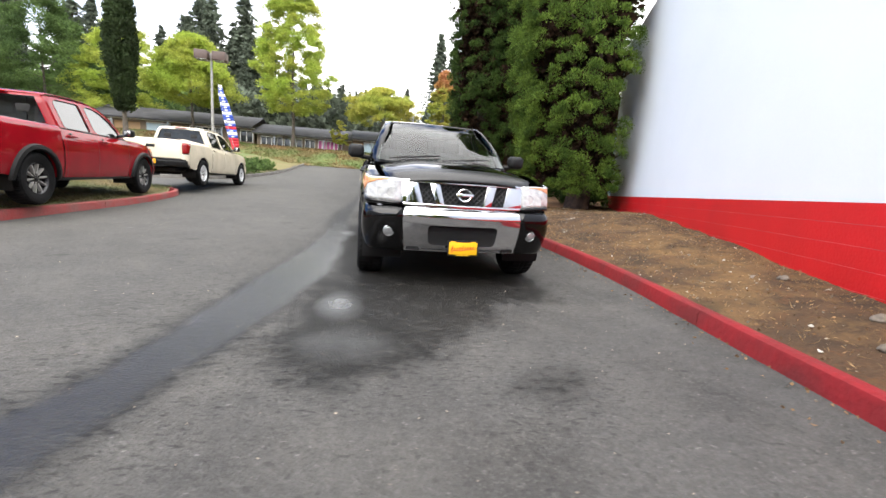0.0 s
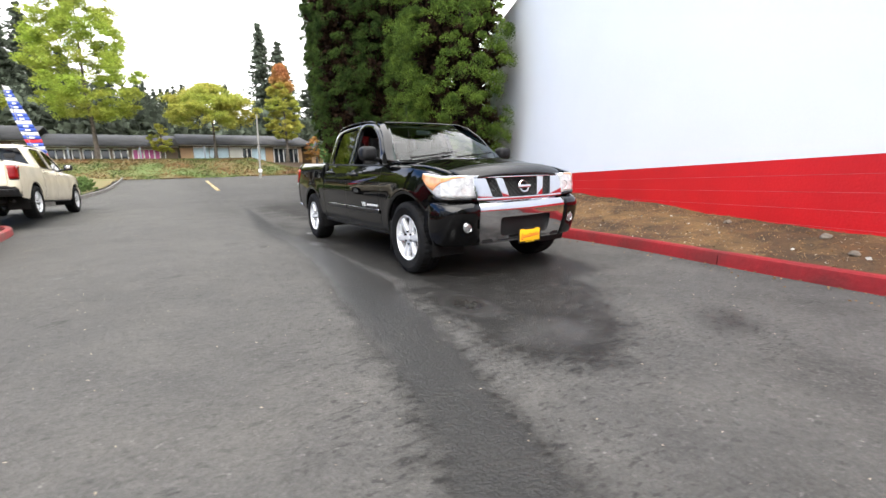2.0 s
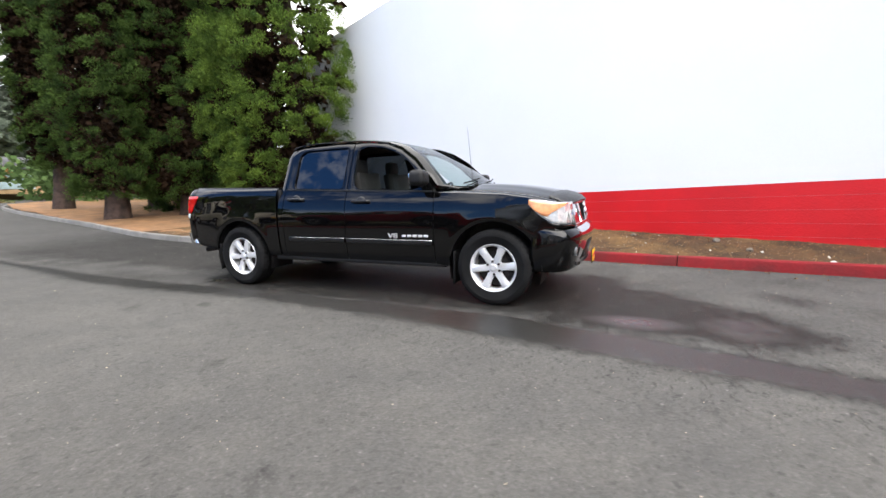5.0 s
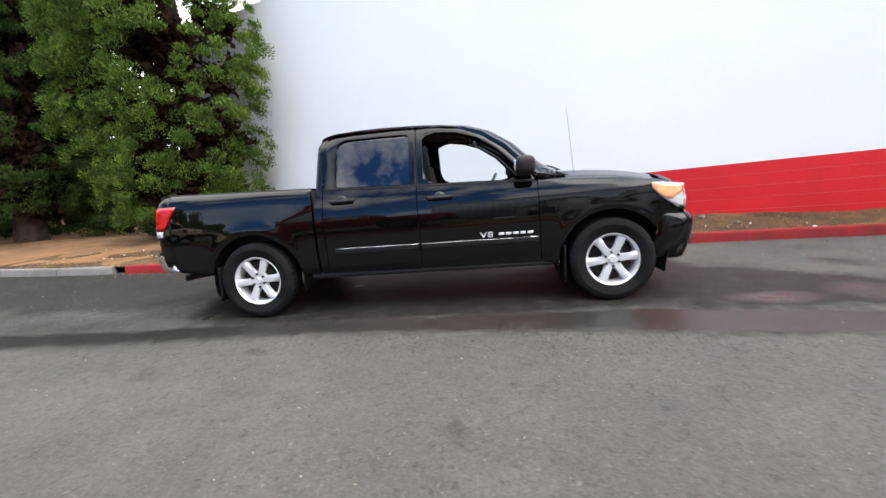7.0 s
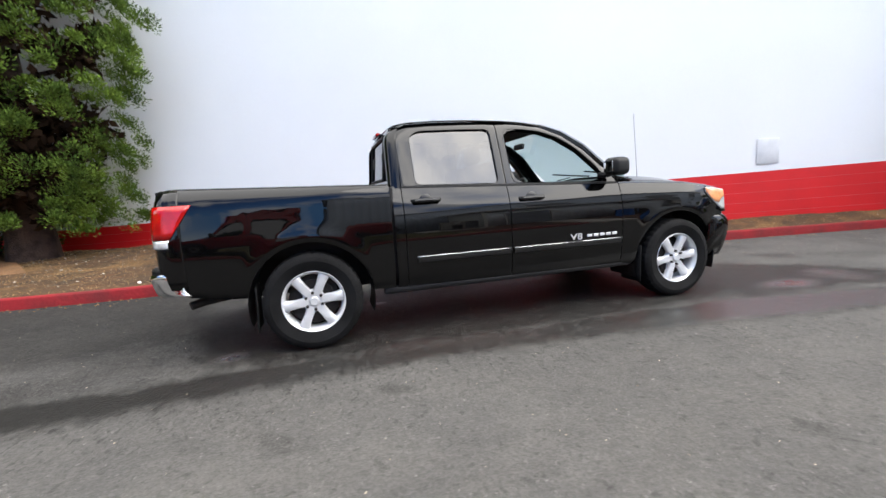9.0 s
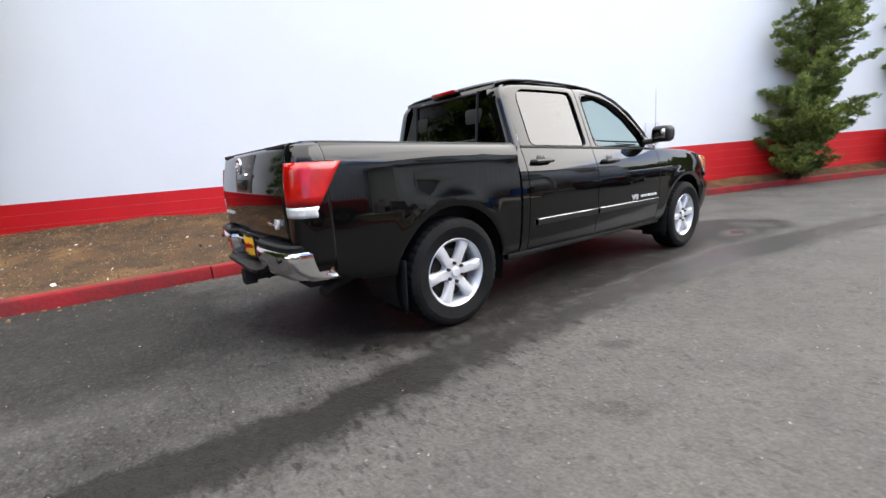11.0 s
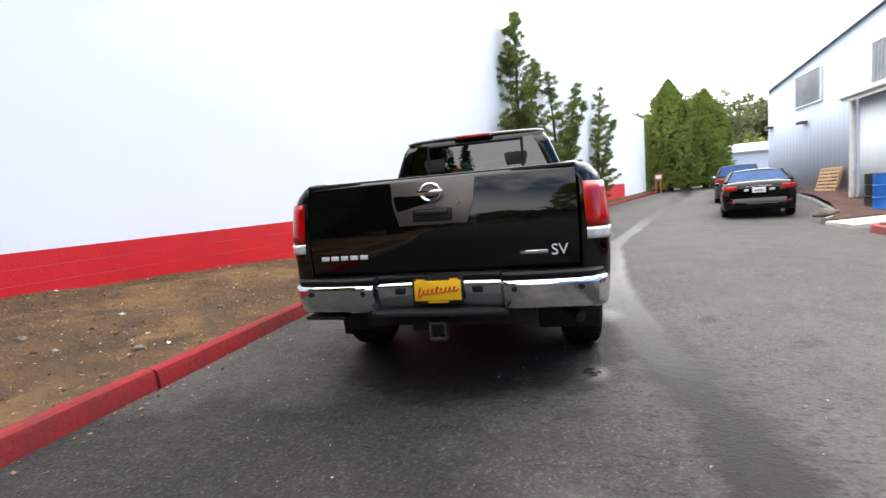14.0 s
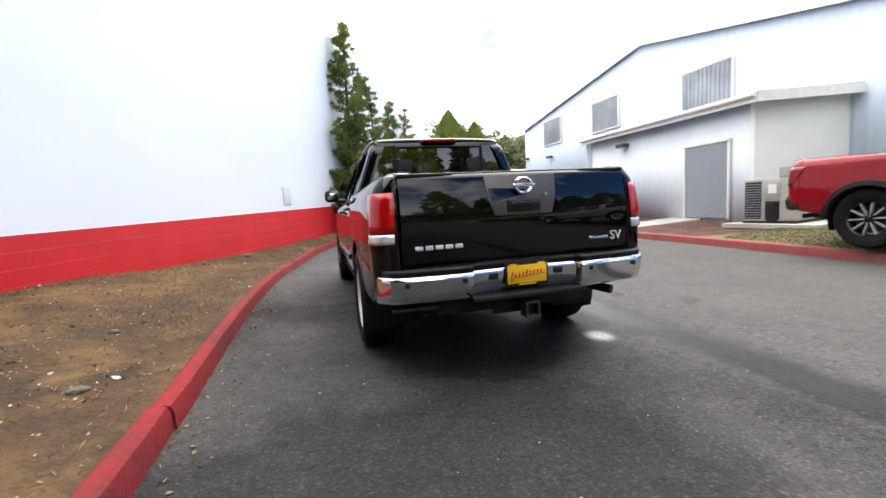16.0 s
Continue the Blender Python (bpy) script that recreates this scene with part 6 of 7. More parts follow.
    part("bumper", sheet([[(u * 0.80, 0.03 - 0.10 * u ** 4, z) for u in np.linspace(-1, 1, 13)] for z in (0.30, 0.38, 0.58)]), "plastic" if tall else paint_name, C, thick=0.02)
    return C


M["lime_scrub"] = shader("lime_scrub", (0.2, 0.24, 0.06), rough=0.85, vary=0.3, scale=0.15, fine=3, bump=0, per_piece=0.4, second=(0.11, 0.15, 0.05), spec=0.2)
M["brown_wall"] = shader("brown_wall", (0.2, 0.15, 0.11), rough=0.8, vary=0.12, scale=1, fine=20, bump=0.2)
M["hill_green"] = shader("hill_green", (0.23, 0.26, 0.14), rough=0.9, vary=0.3, scale=0.15, fine=3, bump=0, per_piece=0.4, second=(0.16, 0.19, 0.1), spec=0.2, thin=0.35)
# blue sky reflection put into the base colour of the cars' rear windows
M["painted_sky_pane"] = shader("painted_sky_pane", (0.04, 0.09, 0.22), rough=0.3, vary=0.1, bump=0, spec=0.04)
lane = math.degrees(math.atan2(-0.34, 0.94))
car("black saloon with a chrome bar and white plate by the kerb", "black_paint", pose(-6.75, -8.9, land(-6, -9) + 0.02, 0, 0, lane))
car("dark grey estate parked along the lane", "grey_paint", pose(-9.2, -16.3, land(-9, -16), 0, 0, lane), 0.16)
car("white estate parked along the lane", "white_paint", pose(-11.9, -23.6, land(-11, -23), 0, 0, lane), 0.14)


# ---- white metal building ----
def ribbed(p0, p1, z0, z1, pitch=0.3, depth=0.035, rise0=None, rise1=None):
    """Ribbed sheet siding from p0 to p1 with a top that may slope."""
    a, b = Vector((*p0, 0)), Vector((*p1, 0))
    d = (b - a).normalized()
    out = Vector((d.y, -d.x, 0))
    n = max(1, int((b - a).length / pitch))
    rows = [[], []]
    for i in range(n):
        for f, o in ((0.0, 0), (0.62, 0), (0.72, depth), (0.9, depth)):
            t = (i + f) / n
            p = a + (b - a) * t + out * o
            rows[0].append((p.x, p.y, z0))
            rows[1].append((p.x, p.y, z1(t) if callable(z1) else z1))
    return sheet(rows)


def metal_building():
    H = thing("metal_building", "white ribbed metal building with a lean-to annex", "building")
    fx = lambda y: -12.9 + 0.035 * (y + 12)
    y0, y1, ridge = -22.7, 1.4, -10.8
    top = lambda y: 7.68 - (0.133 if y < ridge else 0.216) * abs(y - ridge)
    rows0, rows1 = [], []
    for y in np.arange(y1, y0 - 0.01, -0.3):
        for dy, o in ((0, 0), (-0.2, 0), (-0.23, 0.01), (-0.28, 0.01)):
            yy = max(y0, y + dy)
            rows0.append((fx(yy) + o, yy, -0.2))
            rows1.append((fx(yy) + o, yy, top(yy)))
    wallp = part("wall", sheet([rows0, rows1]), "metal_siding", H, smooth=4, thick=0.01)
    part("end_wall", prism([(fx(y0), y0, -0.2), (fx(y0) - 14, y0, -0.2), (fx(y0) - 14, y0, top(y0)), (fx(y0), y0, top(y0))], (0, 0.1, 0)), "metal_siding", H)
    part("end_wall", prism([(fx(y1), y1, -0.2), (fx(y1) - 14, y1, -0.2), (fx(y1) - 14, y1, top(y1)), (fx(y1), y1, top(y1))], (0, -0.1, 0)), "metal_siding", H)
    for ya, yb in ((y0 - 0.2, ridge), (ridge, y1 + 0.2)):
        roof = part("roof", prism([(fx(ya) + 0.15, ya, top(ya) + 0.02), (fx(yb) + 0.15, yb, top(yb) + 0.02), (fx(yb) - 14, yb, top(yb) + 0.02), (fx(ya) - 14, ya, top(ya) + 0.02)], (0, 0, 0.08)), "metal_siding", H)
        part("gable_trim", prism([(fx(ya) + 0.16, ya, top(ya) - 0.14), (fx(yb) + 0.16, yb, top(yb) - 0.14), (fx(yb) + 0.16, yb, top(yb) + 0.10), (fx(ya) + 0.16, ya, top(ya) + 0.10)], (-0.03, 0, 0)), "trim_white", roof)
    for ya, yb, za, zb in ((-19.8, -17.7, 4.52, 6.0), (-14.5, -12.35, 4.42, 5.9), (-8.5, -6.3, 4.2, 5.62)):
        w = part("window", prism([(fx(ya) + 0.03, ya, za), (fx(yb) + 0.03, yb, za), (fx(yb) + 0.03, yb, zb), (fx(ya) + 0.03, ya, zb)], (0.03, 0, 0)), "dirty_pane", H, "dusty translucent window panel", smooth=0)
        fr = None
        for a, b in (((ya, za), (yb, za)), ((yb, za), (yb, zb)), ((yb, zb), (ya, zb)), ((ya, zb), (ya, za))):
            fr = tube([(fx(a[0]) + 0.07, a[0], a[1]), (fx(b[0]) + 0.07, b[0], b[1])], 0.045, fr, 4)
        part("window_frame", fr, "trim_white", w)
        for k in range(1, 12):
            ym = ya + (yb - ya) * k / 12
            part("pane_rib", box(fx(ym) + 0.06, fx(ym) + 0.085, ym - 0.025, ym + 0.025, za, zb, 0.006), "dirty_pane", w)
    ax = lambda y: -9.43 + 0.155 * (y + 3.0)
    ya, yb = -11.6, -3.0
    at_ = lambda y: 3.32 - 0.03 * (y + 3)
    rows0, rows1 = [], []
    for y in np.arange(yb, ya - 0.01, -0.3):
        for dy, o in ((0, 0), (-0.2, 0), (-0.23, 0.006), (-0.28, 0.006)):
            yy = max(ya, y + dy)
            rows0.append((ax(yy) + o, yy, 0.0))
            rows1.append((ax(yy) + o, yy, at_(yy)))
    annex = part("annex_wall", sheet([rows0, rows1]), "lightened_annex_siding", H, smooth=4, thick=0.01)
    part("annex_end", prism([(ax(yb) + 0.03, yb, 0.0), (-12.7, yb + 0.15, 0.0), (-12.7, yb + 0.15, 3.5), (ax(yb) + 0.03, yb, at_(yb))], (0, -0.12, 0)), "cream_siding", H)
    part("annex_end", prism([(ax(ya) + 0.03, ya, 0.0), (-12.9, ya, 0.0), (-12.9, ya, 3.8), (ax(ya) + 0.03, ya, at_(ya))], (0, 0.12, 0)), "metal_siding", H)
    ar = part("annex_roof", prism([(ax(ya) + 0.35, ya - 0.15, at_(ya) + 0.02), (ax(yb) + 0.35, yb + 0.3, at_(yb) + 0.02), (-12.6, yb + 0.45, at_(yb) + 0.30), (-12.95, ya - 0.15, at_(ya) + 0.34)], (0, 0, 0.10)), "metal_siding", H)
    part("fascia", prism([(ax(ya) + 0.36, ya - 0.15, at_(ya) - 0.13), (ax(yb) + 0.36, yb + 0.3, at_(yb) - 0.13), (ax(yb) + 0.36, yb + 0.3, at_(yb) + 0.13), (ax(ya) + 0.36, ya - 0.15, at_(ya) + 0.13)], (0.03, 0, 0)), "trim_white", ar)
    part("gutter", tube([(ax(ya) + 0.44, ya - 0.15, at_(ya) + 0.04), (ax(yb) + 0.44, yb + 0.3, at_(yb) + 0.04)], 0.06, n=8), "trim_white", ar)
    part("fascia", prism([(ax(yb) + 0.36, yb + 0.3, at_(yb) - 0.13), (-12.6, yb + 0.45, at_(yb) + 0.12), (-12.6, yb + 0.45, at_(yb) + 0.36), (ax(yb) + 0.36, yb + 0.3, at_(yb) + 0.13)], (0, 0.03, 0)), "trim_white", ar)
    part("downpipe", tube([(ax(ya) + 0.1, ya - 0.08, at_(ya)), (ax(ya) + 0.1, ya - 0.08, 0.2)], 0.085, n=8), "trim_white", annex)
    dr = part("door", prism([(ax(-5.4) + 0.05, -5.4, 0.34), (ax(-3.82) + 0.05, -3.82, 0.34), (ax(-3.82) + 0.05, -3.82, 2.42), (ax(-5.4) + 0.05, -5.4, 2.44)], (0.03, 0, 0)), "door_grey", annex, "grey steel roller door")
    for k in range(1, 22):
        z = 0.34 + 2.08 * k / 22
        part("door_slat", prism([(ax(-5.34) + 0.078, -5.34, z - 0.005), (ax(-3.88) + 0.078, -3.88, z - 0.005), (ax(-3.88) + 0.078, -3.88, z + 0.005), (ax(-5.34) + 0.078, -5.34, z + 0.005)], (0.004, 0, 0)), "door_grey", dr)
    for y in (-5.46, -3.76):
        part("door_jamb", box(ax(y) + 0.03, ax(y) + 0.10, y - 0.03, y + 0.03, 0.3, 2.5, 0.008), "trim_white", dr)
    part("door_head", prism([(ax(-5.5) + 0.03, -5.5, 2.45), (ax(-3.72) + 0.03, -3.72, 2.43), (ax(-3.72) + 0.03, -3.72, 2.49), (ax(-5.5) + 0.03, -5.5, 2.51)], (0.08, 0, 0)), "trim_white", dr)
    for host, x, y, z in ((annex, ax(-8.8), -8.8, 3.0), (wallp, fx(-19.0), -19.0, 3.75), (wallp, fx(-22.3), -22.3, 4.0)):
        lampb = part("wall_lamp", box(x + 0.03, x + 0.32, y - 0.22, y + 0.22, z - 0.06, z + 0.08, 0.03), "brown_box", host)
        part("lamp_glass", box(x + 0.08, x + 0.28, y - 0.16, y + 0.16, z - 0.08, z - 0.06), "clear_lens", lampb)


metal_building()
tagged(part("path", prism([(-6.85, -5.25, 0.10), (-9.95, -4.75, 0.335), (-10.35, -6.2, 0.335), (-7.05, -6.5, 0.10)][::-1], (0, 0, -0.25), bev=0.01), "concrete"), "pale concrete walkway to the roller door", "path", kind="structure")
tagged(part("path_pad", prism([(-8.2, -2.85, 0.31), (-8.35, -0.9, 0.31), (-9.95, -0.9, 0.31), (-9.42, -2.85, 0.31)][::-1], (0, 0, -0.1)), "concrete"), "small concrete pad under the cooling unit", "pad", kind="structure")


def cooling_unit():
    U = thing("air_conditioner", "grey-beige outdoor cooling unit on a concrete pad", "air conditioner", at=pose(-8.92, -2.15, 0.31, 0, 0, 12))
    part("casing", box(-0.42, 0.40, -0.42, 0.62, 0.05, 1.0, 0.02), "unit_beige", U)
    coil = part("coil_panel", box(0.395, 0.412, -0.40, -0.06, 0.10, 0.95, 0.006), "iron", U, "dark coil behind fins")
    for k in range(14):
        part("fin", box(0.412, 0.422, -0.39, -0.07, 0.13 + 0.058 * k, 0.146 + 0.058 * k), "door_grey", coil)
    part("service_opening", box(0.392, 0.408, 0.02, 0.30, 0.08, 0.5, 0.004), "plastic", U)
    part("compressor", tube([(0.36, 0.16, 0.05), (0.36, 0.16, 0.46)], 0.11, n=20), "satin", U)
    part("access_panel", box(0.396, 0.412, 0.33, 0.60, 0.10, 0.92, 0.008), "unit_beige", U)
    part("access_panel", box(0.396, 0.412, 0.0, 0.31, 0.53, 0.95, 0.008), "unit_beige", U)
    part("rating_plate", box(0.411, 0.416, 0.08, 0.24, 0.68, 0.88), "flag_white", U)
    part("side_casing", box(-0.95, -0.42, -0.35, 0.55, 0.05, 0.98, 0.015), "unit_beige", U)
    part("top_box", box(-0.2, 0.0, 0.1, 0.31, 1.0, 1.26, 0.02), "pole_grey", U)
    part("top_box", box(-0.45, -0.25, 0.1, 0.31, 1.0, 1.24, 0.02), "unit_beige", U)
    part("base_rail", box(-0.96, 0.42, -0.44, 0.64, 0.0, 0.06, 0.01), "iron", U)


M["unit_beige"] = shader("unit_beige", (0.36, 0.35, 0.31), rough=0.6, vary=0.12, scale=3, bump=0.05)


cooling_unit()


def drum(label, mat, x, y):
    D = thing("barrel", label, "barrel", "barrels by the annex", at=pose(x, y, land(x, y) + 0.18))
    bm = bmesh.new()
    prof = [(0.002, 0.0), (0.27, 0.0), (0.285, 0.01), (0.285, 0.03), (0.275, 0.05), (0.275, 0.28), (0.288, 0.295), (0.275, 0.31), (0.275, 0.58), (0.288, 0.595), (0.275, 0.61), (0.275, 0.84), (0.287, 0.855), (0.287, 0.875), (0.27, 0.88), (0.265, 0.86), (0.002, 0.86)]
    sheet([[(r * math.cos(a), r * math.sin(a), z) for r, z in prof] for a in np.linspace(0, 2 * math.pi, 37)], bm)
    part("shell", bm, mat, D)
    part("bung", tube([(0.16, 0.05, 0.86), (0.16, 0.05, 0.885)], 0.035), "satin", D)


drum("blue plastic drum on the mulch", "blue_drum", -8.95, -7.55)
drum("black steel drum on the mulch", "black_drum", -9.2, -8.25)
pal = thing("pallet", "raw wooden pallet leaning on the metal building", "pallet", at=pose(-12.45, -16.35, land(0, -16) + 0.24, 0, -14, 4))
for k in range(7):
    part("slat", box(-0.02, 0.0, -0.6, 0.6, 0.02 + 0.15 * k, 0.12 + 0.15 * k, 0.004), "raw_wood", pal)
for y in (-0.55, 0, 0.55):
    part("bearer", box(-0.11, -0.02, y - 0.04, y + 0.04, 0.0, 1.05, 0.004), "raw_wood", pal)
rk = thing("rock", "pale boulder at the bed's corner", "rock", at=pose(-7.45, -7.2, land(0, -7) + 0.2))


def boulder(name, r, seed, mat, parent=None):
    bm = bmesh.new()
    bmesh.ops.create_icosphere(bm, subdivisions=3, radius=1)
    for v in bm.verts:
        v.co *= 1 + 0.35 * noise.noise(v.co * 1.3 + Vector((seed, 0, 0)))
        v.co = Vector((v.co.x * r, v.co.y * r * 0.75, v.co.z * r * 0.5))
    return part(name, bm, mat, parent, smooth=50)


boulder("stone", 0.25, 3, "stone", rk)
for k, (x, y, r) in enumerate(((2.66, 2.42, 0.05), (3.28, -3.2, 0.06), (3.78, 2.5, 0.05), (2.3, -4.75, 0.06), (3.0, 1.1, 0.04), (2.75, -4.4, 0.07))):
    ob = boulder("stone", r, 10 + k, "stone")
    ob.location = (x, y, bank_height(x, y) + r * 0.2)
    tagged(ob, "small pale stone lying on the bare bank", "stone", "stones on the bank")


# ---- school, house, street furniture ----
def school():
    S = thing("school_building", "long low school with a dark roof and varied panels", "building")
    y0 = 41.8
    # wings from west to east: ends, eave height, ridge height
    wings = ((-61, -11.9, 4.58, 6.15), (-11.9, -2.0, 4.15, 5.52), (-2.0, 9.4, 4.32, 5.70))
    for xa, xb, eave, ridge in wings:
        part("wall", box(xa + 0.2, xb - 0.1, y0, y0 + 9, 1.6, eave + 0.1), "brown_wall", S)
        roof = part("roof", sheet([[(x, y, z) for x in (xa - 0.1, xb + (0.8 if xb > 0 else -0.1))] for y, z in ((y0 - 1.0, eave), (y0 - 0.98, eave + 0.15), (y0 + 4.5, ridge), (y0 + 10, eave + 0.3))]), "roof_dark", S, thick=0.08)
        part("eave", box(xa, xb + (0.8 if xb > 0 else 0), y0 - 1.03, y0 - 0.97, eave - 0.03, eave + 0.13), "roof_dark", roof)
        part("soffit", box(xa, xb, y0 - 0.95, y0 - 0.02, eave - 0.04, eave - 0.01), "trim_white", roof)
        for k in range(int((xb - xa) / 4.9)):
            part("post", box(xa + 2 + k * 4.9, xa + 2.12 + k * 4.9, y0 - 0.92, y0 - 0.8, 2.2, eave - 0.04), "door_grey", S)
    random.seed(5)
    bays = [(-22.0, -19.8, "blue_panel"), (-19.55, -18.3, "tan_wall"), (-18.05, -15.1, "dark_pane"), (-14.6, -13.4, "brown_wall"), (-13.3, -12.1, "dark_pane"),
            (-11.3, -9.2, "dark_pane"), (-9.0, -7.2, "dark_pane"), (-6.9, -5.9, "dark_pane"),
            (-5.55, -4.75, "magenta_panel"), (-4.7, -3.95, "magenta_panel"), (-3.9, -3.1, "magenta_panel"), (-1.9, -0.85, "tan_wall"), (-0.8, 0.5, "blue_panel"), (0.55, 2.2, "blue_panel"), (2.3, 3.4, "pale_wall"), (3.45, 4.3, "dark_pane"), (4.35, 5.6, "blue_panel"), (5.65, 6.35, "tan_wall"), (6.45, 7.9, "dark_pane"), (7.95, 8.9, "dark_pane"), (8.95, 9.35, "tan_wall")]
    x = -59.0
    while x < -24:
        w = random.choice((1.2, 2.4, 3.0, 1.8))
        bays.append((x, x + w - 0.15, random.choice(("dark_pane", "dark_pane", "tan_wall", "dark_pane", "pale_wall"))))
        x += w
    for x0, x1, kind in bays:
        top = next(w[2] for w in wings if w[0] <= x0 < w[1]) - 0.12
        foot = top - (1.2 if x0 < -12 else 1.55)
        pn = part("facade_panel", box(x0, x1, y0 - 0.06, y0 - 0.01, foot, top - 0.14, 0.01), kind, S)
        part("panel_head", box(x0, x1, y0 - 0.075, y0 - 0.015, top - 0.13, top - 0.02, 0.01), "trim_white" if kind not in ("brown_wall", "tan_wall") else "brown_wall", pn)
        if kind in ("dark_pane", "magenta_panel"):
            m = max(2, round((x1 - x0) / 0.55))
            for k in range(m + 1):
                xm = x0 + (x1 - x0) * k / m
                part("mullion", box(xm - 0.035, xm + 0.035, y0 - 0.10, y0 - 0.062, foot, top - 0.14), "trim_white", pn)


school()
hs = thing("house", "small house with a pale blue garage door", "house", at=pose(13.4, 44, 2.75))
part("wall", box(-2.4, 5.8, 0, 6, -1.2, 1.35), "tan_wall", hs)
part("garage_door", box(-1.15, 1.15, -0.06, -0.01, -0.35, 1.08, 0.01), "blue_panel", hs, "pale blue sectional door")
part("roof", sheet([[(x, y, z) for x in (-2.9, 6.3)] for y, z in ((-0.7, 1.25), (-0.7, 1.4), (3, 2.5), (6.6, 1.35))]), "roof_dark", hs, thick=0.08)
far = thing("shed", "long white shed beyond the end of the lane", "building", at=pose(-21.5, -45, land(0, -45)))
part("wall", box(-6, 5, -4, 0, 0, 3.0), "metal_siding", far)
part("roof", sheet([[(x, y, z) for x in (-6.3, 5.3)] for y, z in ((0.3, 2.9), (0.3, 3.05), (-4.3, 4.1))]), "trim_white", far, thick=0.06)

lp = thing("street_lamp", "tall grey street lamp with two brown box heads", "street lamp", at=pose(-10.45, 24, land(0, 24) + 0.4))
part("pole", tube([(0, 0, 0), (0, 0, 3), (0, 0, 6.6)], 0.10, n=12, r1=0.06), "pole_grey", lp)
for s in (-1, 1):
    hd = part("lamp_head", box(s * 0.12, s * 0.9, -0.4, 0.4, 6.15, 6.68, 0.05), "brown_box", lp)
    part("lamp_glass", box(s * 0.2, s * 0.82, -0.32, 0.32, 6.135, 6.15), "clear_lens", hd)
part("crossarm", tube([(-0.4, 0, 6.5), (0.4, 0, 6.5)], 0.04), "pole_grey", lp)
ps = thing("utility_pole", "slim grey pole with a white marker plate on the bank", "pole", at=pose(3.05, 30.5, land(0, 30) + 0.0))
part("shaft", tube([(0, 0, 0), (0.06, 0, 2.4), (0.15, 0, 4.9)], 0.08, n=10, r1=0.05), "pole_grey", ps)
part("marker", box(-0.14, 0.14, -0.14, -0.115, 0.5, 0.78, 0.01), "flag_white", ps)
sg = thing("post_sign", "short reddish wooden post with a small sign board", "sign", at=pose(-9.75, -31.6, land(0, -31) + 0.12))
for x in (-0.17, 0.17):
    part("post", box(x - 0.05, x + 0.05, -0.05, 0.05, 0, 1.45, 0.01), "orange_paint", sg)
part("board", box(-0.28, 0.28, 0.05, 0.075, 0.95, 1.45, 0.008), "orange_paint", sg)
part("notice", box(-0.2, 0.2, 0.075, 0.08, 1.1, 1.36), "trim_white", sg)
fl = thing("feather_flag", "red, white and blue feather flag on a bent pole", "flag", at=pose(-7.6, 16.2, land(0, 16) + 0.15))
flag_c = lambda t: Vector((-0.18 + 0.62 * (1 - t) ** 1.5, 0, 1.2 + 2.95 * t))
part("pole", tube([(0.55, 0, 0), (0.53, 0, 1.2), (0.24, 0, 2.2), (-0.02, 0, 3.2), (-0.2, 0, 4.18)], 0.014, n=6), "pole_grey", fl)
for k in range(22):
    t0, t1 = k / 22, (k + 1) / 22
    w = lambda t: 0.46 * math.sin(math.pi * min(1, 0.1 + 0.84 * t ** 0.75)) ** 0.7
    p, q = flag_c(t0), flag_c(t1)
    col = "flag_red" if t0 < 0.12 else ("flag_white" if k % 4 in (1,) else "flag_red" if k % 4 == 3 else "flag_blue") if t0 < 0.45 else ("flag_blue" if k % 3 else "flag_white")
    part("cloth", sheet([[(p.x - 0.02, 0.01 * math.sin(k), p.z), (p.x + w(t0), 0.05 * math.sin(k * 0.9), p.z)], [(q.x - 0.02, 0.01 * math.sin(k + 1), q.z), (q.x + w(t1), 0.05 * math.sin((k + 1) * 0.9), q.z)]]), col, fl, thick=0.004)
    if col == "flag_blue":
        part("star", box(p.x + w(t0) * 0.3, p.x + w(t0) * 0.6, -0.07, 0.07, p.z + 0.03, p.z + 0.09), "flag_white", fl)
for k, (x0, y0, x1, y1, wd) in enumerate(((-0.95, 19.5, -0.8, 29.5, 0.09),)):
    d = Vector((x1 - x0, y1 - y0, 0)).normalized()
    n_ = Vector((-d.y, d.x, 0)) * wd
    rows = [[(x0 + (x1 - x0) * t + n_.x * s, y0 + (y1 - y0) * t + n_.y * s, land(0, y0 + (y1 - y0) * t) + 0.008) for s in (-1, 1)] for t in np.linspace(0, 1, 12)]
    tagged(part("road_line", sheet(rows), "line_yellow", thick=0.004), "worn yellow paint line on the asphalt", "road marking", kind="structure")


# ---- plants ----
rng = np.random.default_rng(7)


def leaves_mesh(name, pos, dirs, length, width, mat, parent, label="", bend=0.25):
    """Many small pointed leaves, each a bent kite at pos along dirs."""
    n = len(pos)
    d = dirs / np.linalg.norm(dirs, axis=1, keepdims=True)
    r = rng.normal(size=(n, 3))
    u = np.cross(d, r)
    u /= np.linalg.norm(u, axis=1, keepdims=True) + 1e-9
    w = np.cross(d, u)
    L = length * rng.uniform(0.6, 1.35, (n, 1))
    W = width * rng.uniform(0.7, 1.3, (n, 1))
    v = np.stack([pos - d * L * 0.45, pos + u * W + w * L * bend * 0.4, pos + d * L * 0.55, pos - u * W + w * L * bend * 0.4], 1).reshape(-1, 3)
    me = bpy.data.meshes.new(name)
    me.vertices.add(4 * n), me.loops.add(4 * n), me.polygons.add(n)
    me.vertices.foreach_set("co", v.astype(np.float32).ravel())
    me.loops.foreach_set("vertex_index", np.arange(4 * n, dtype=np.int32))
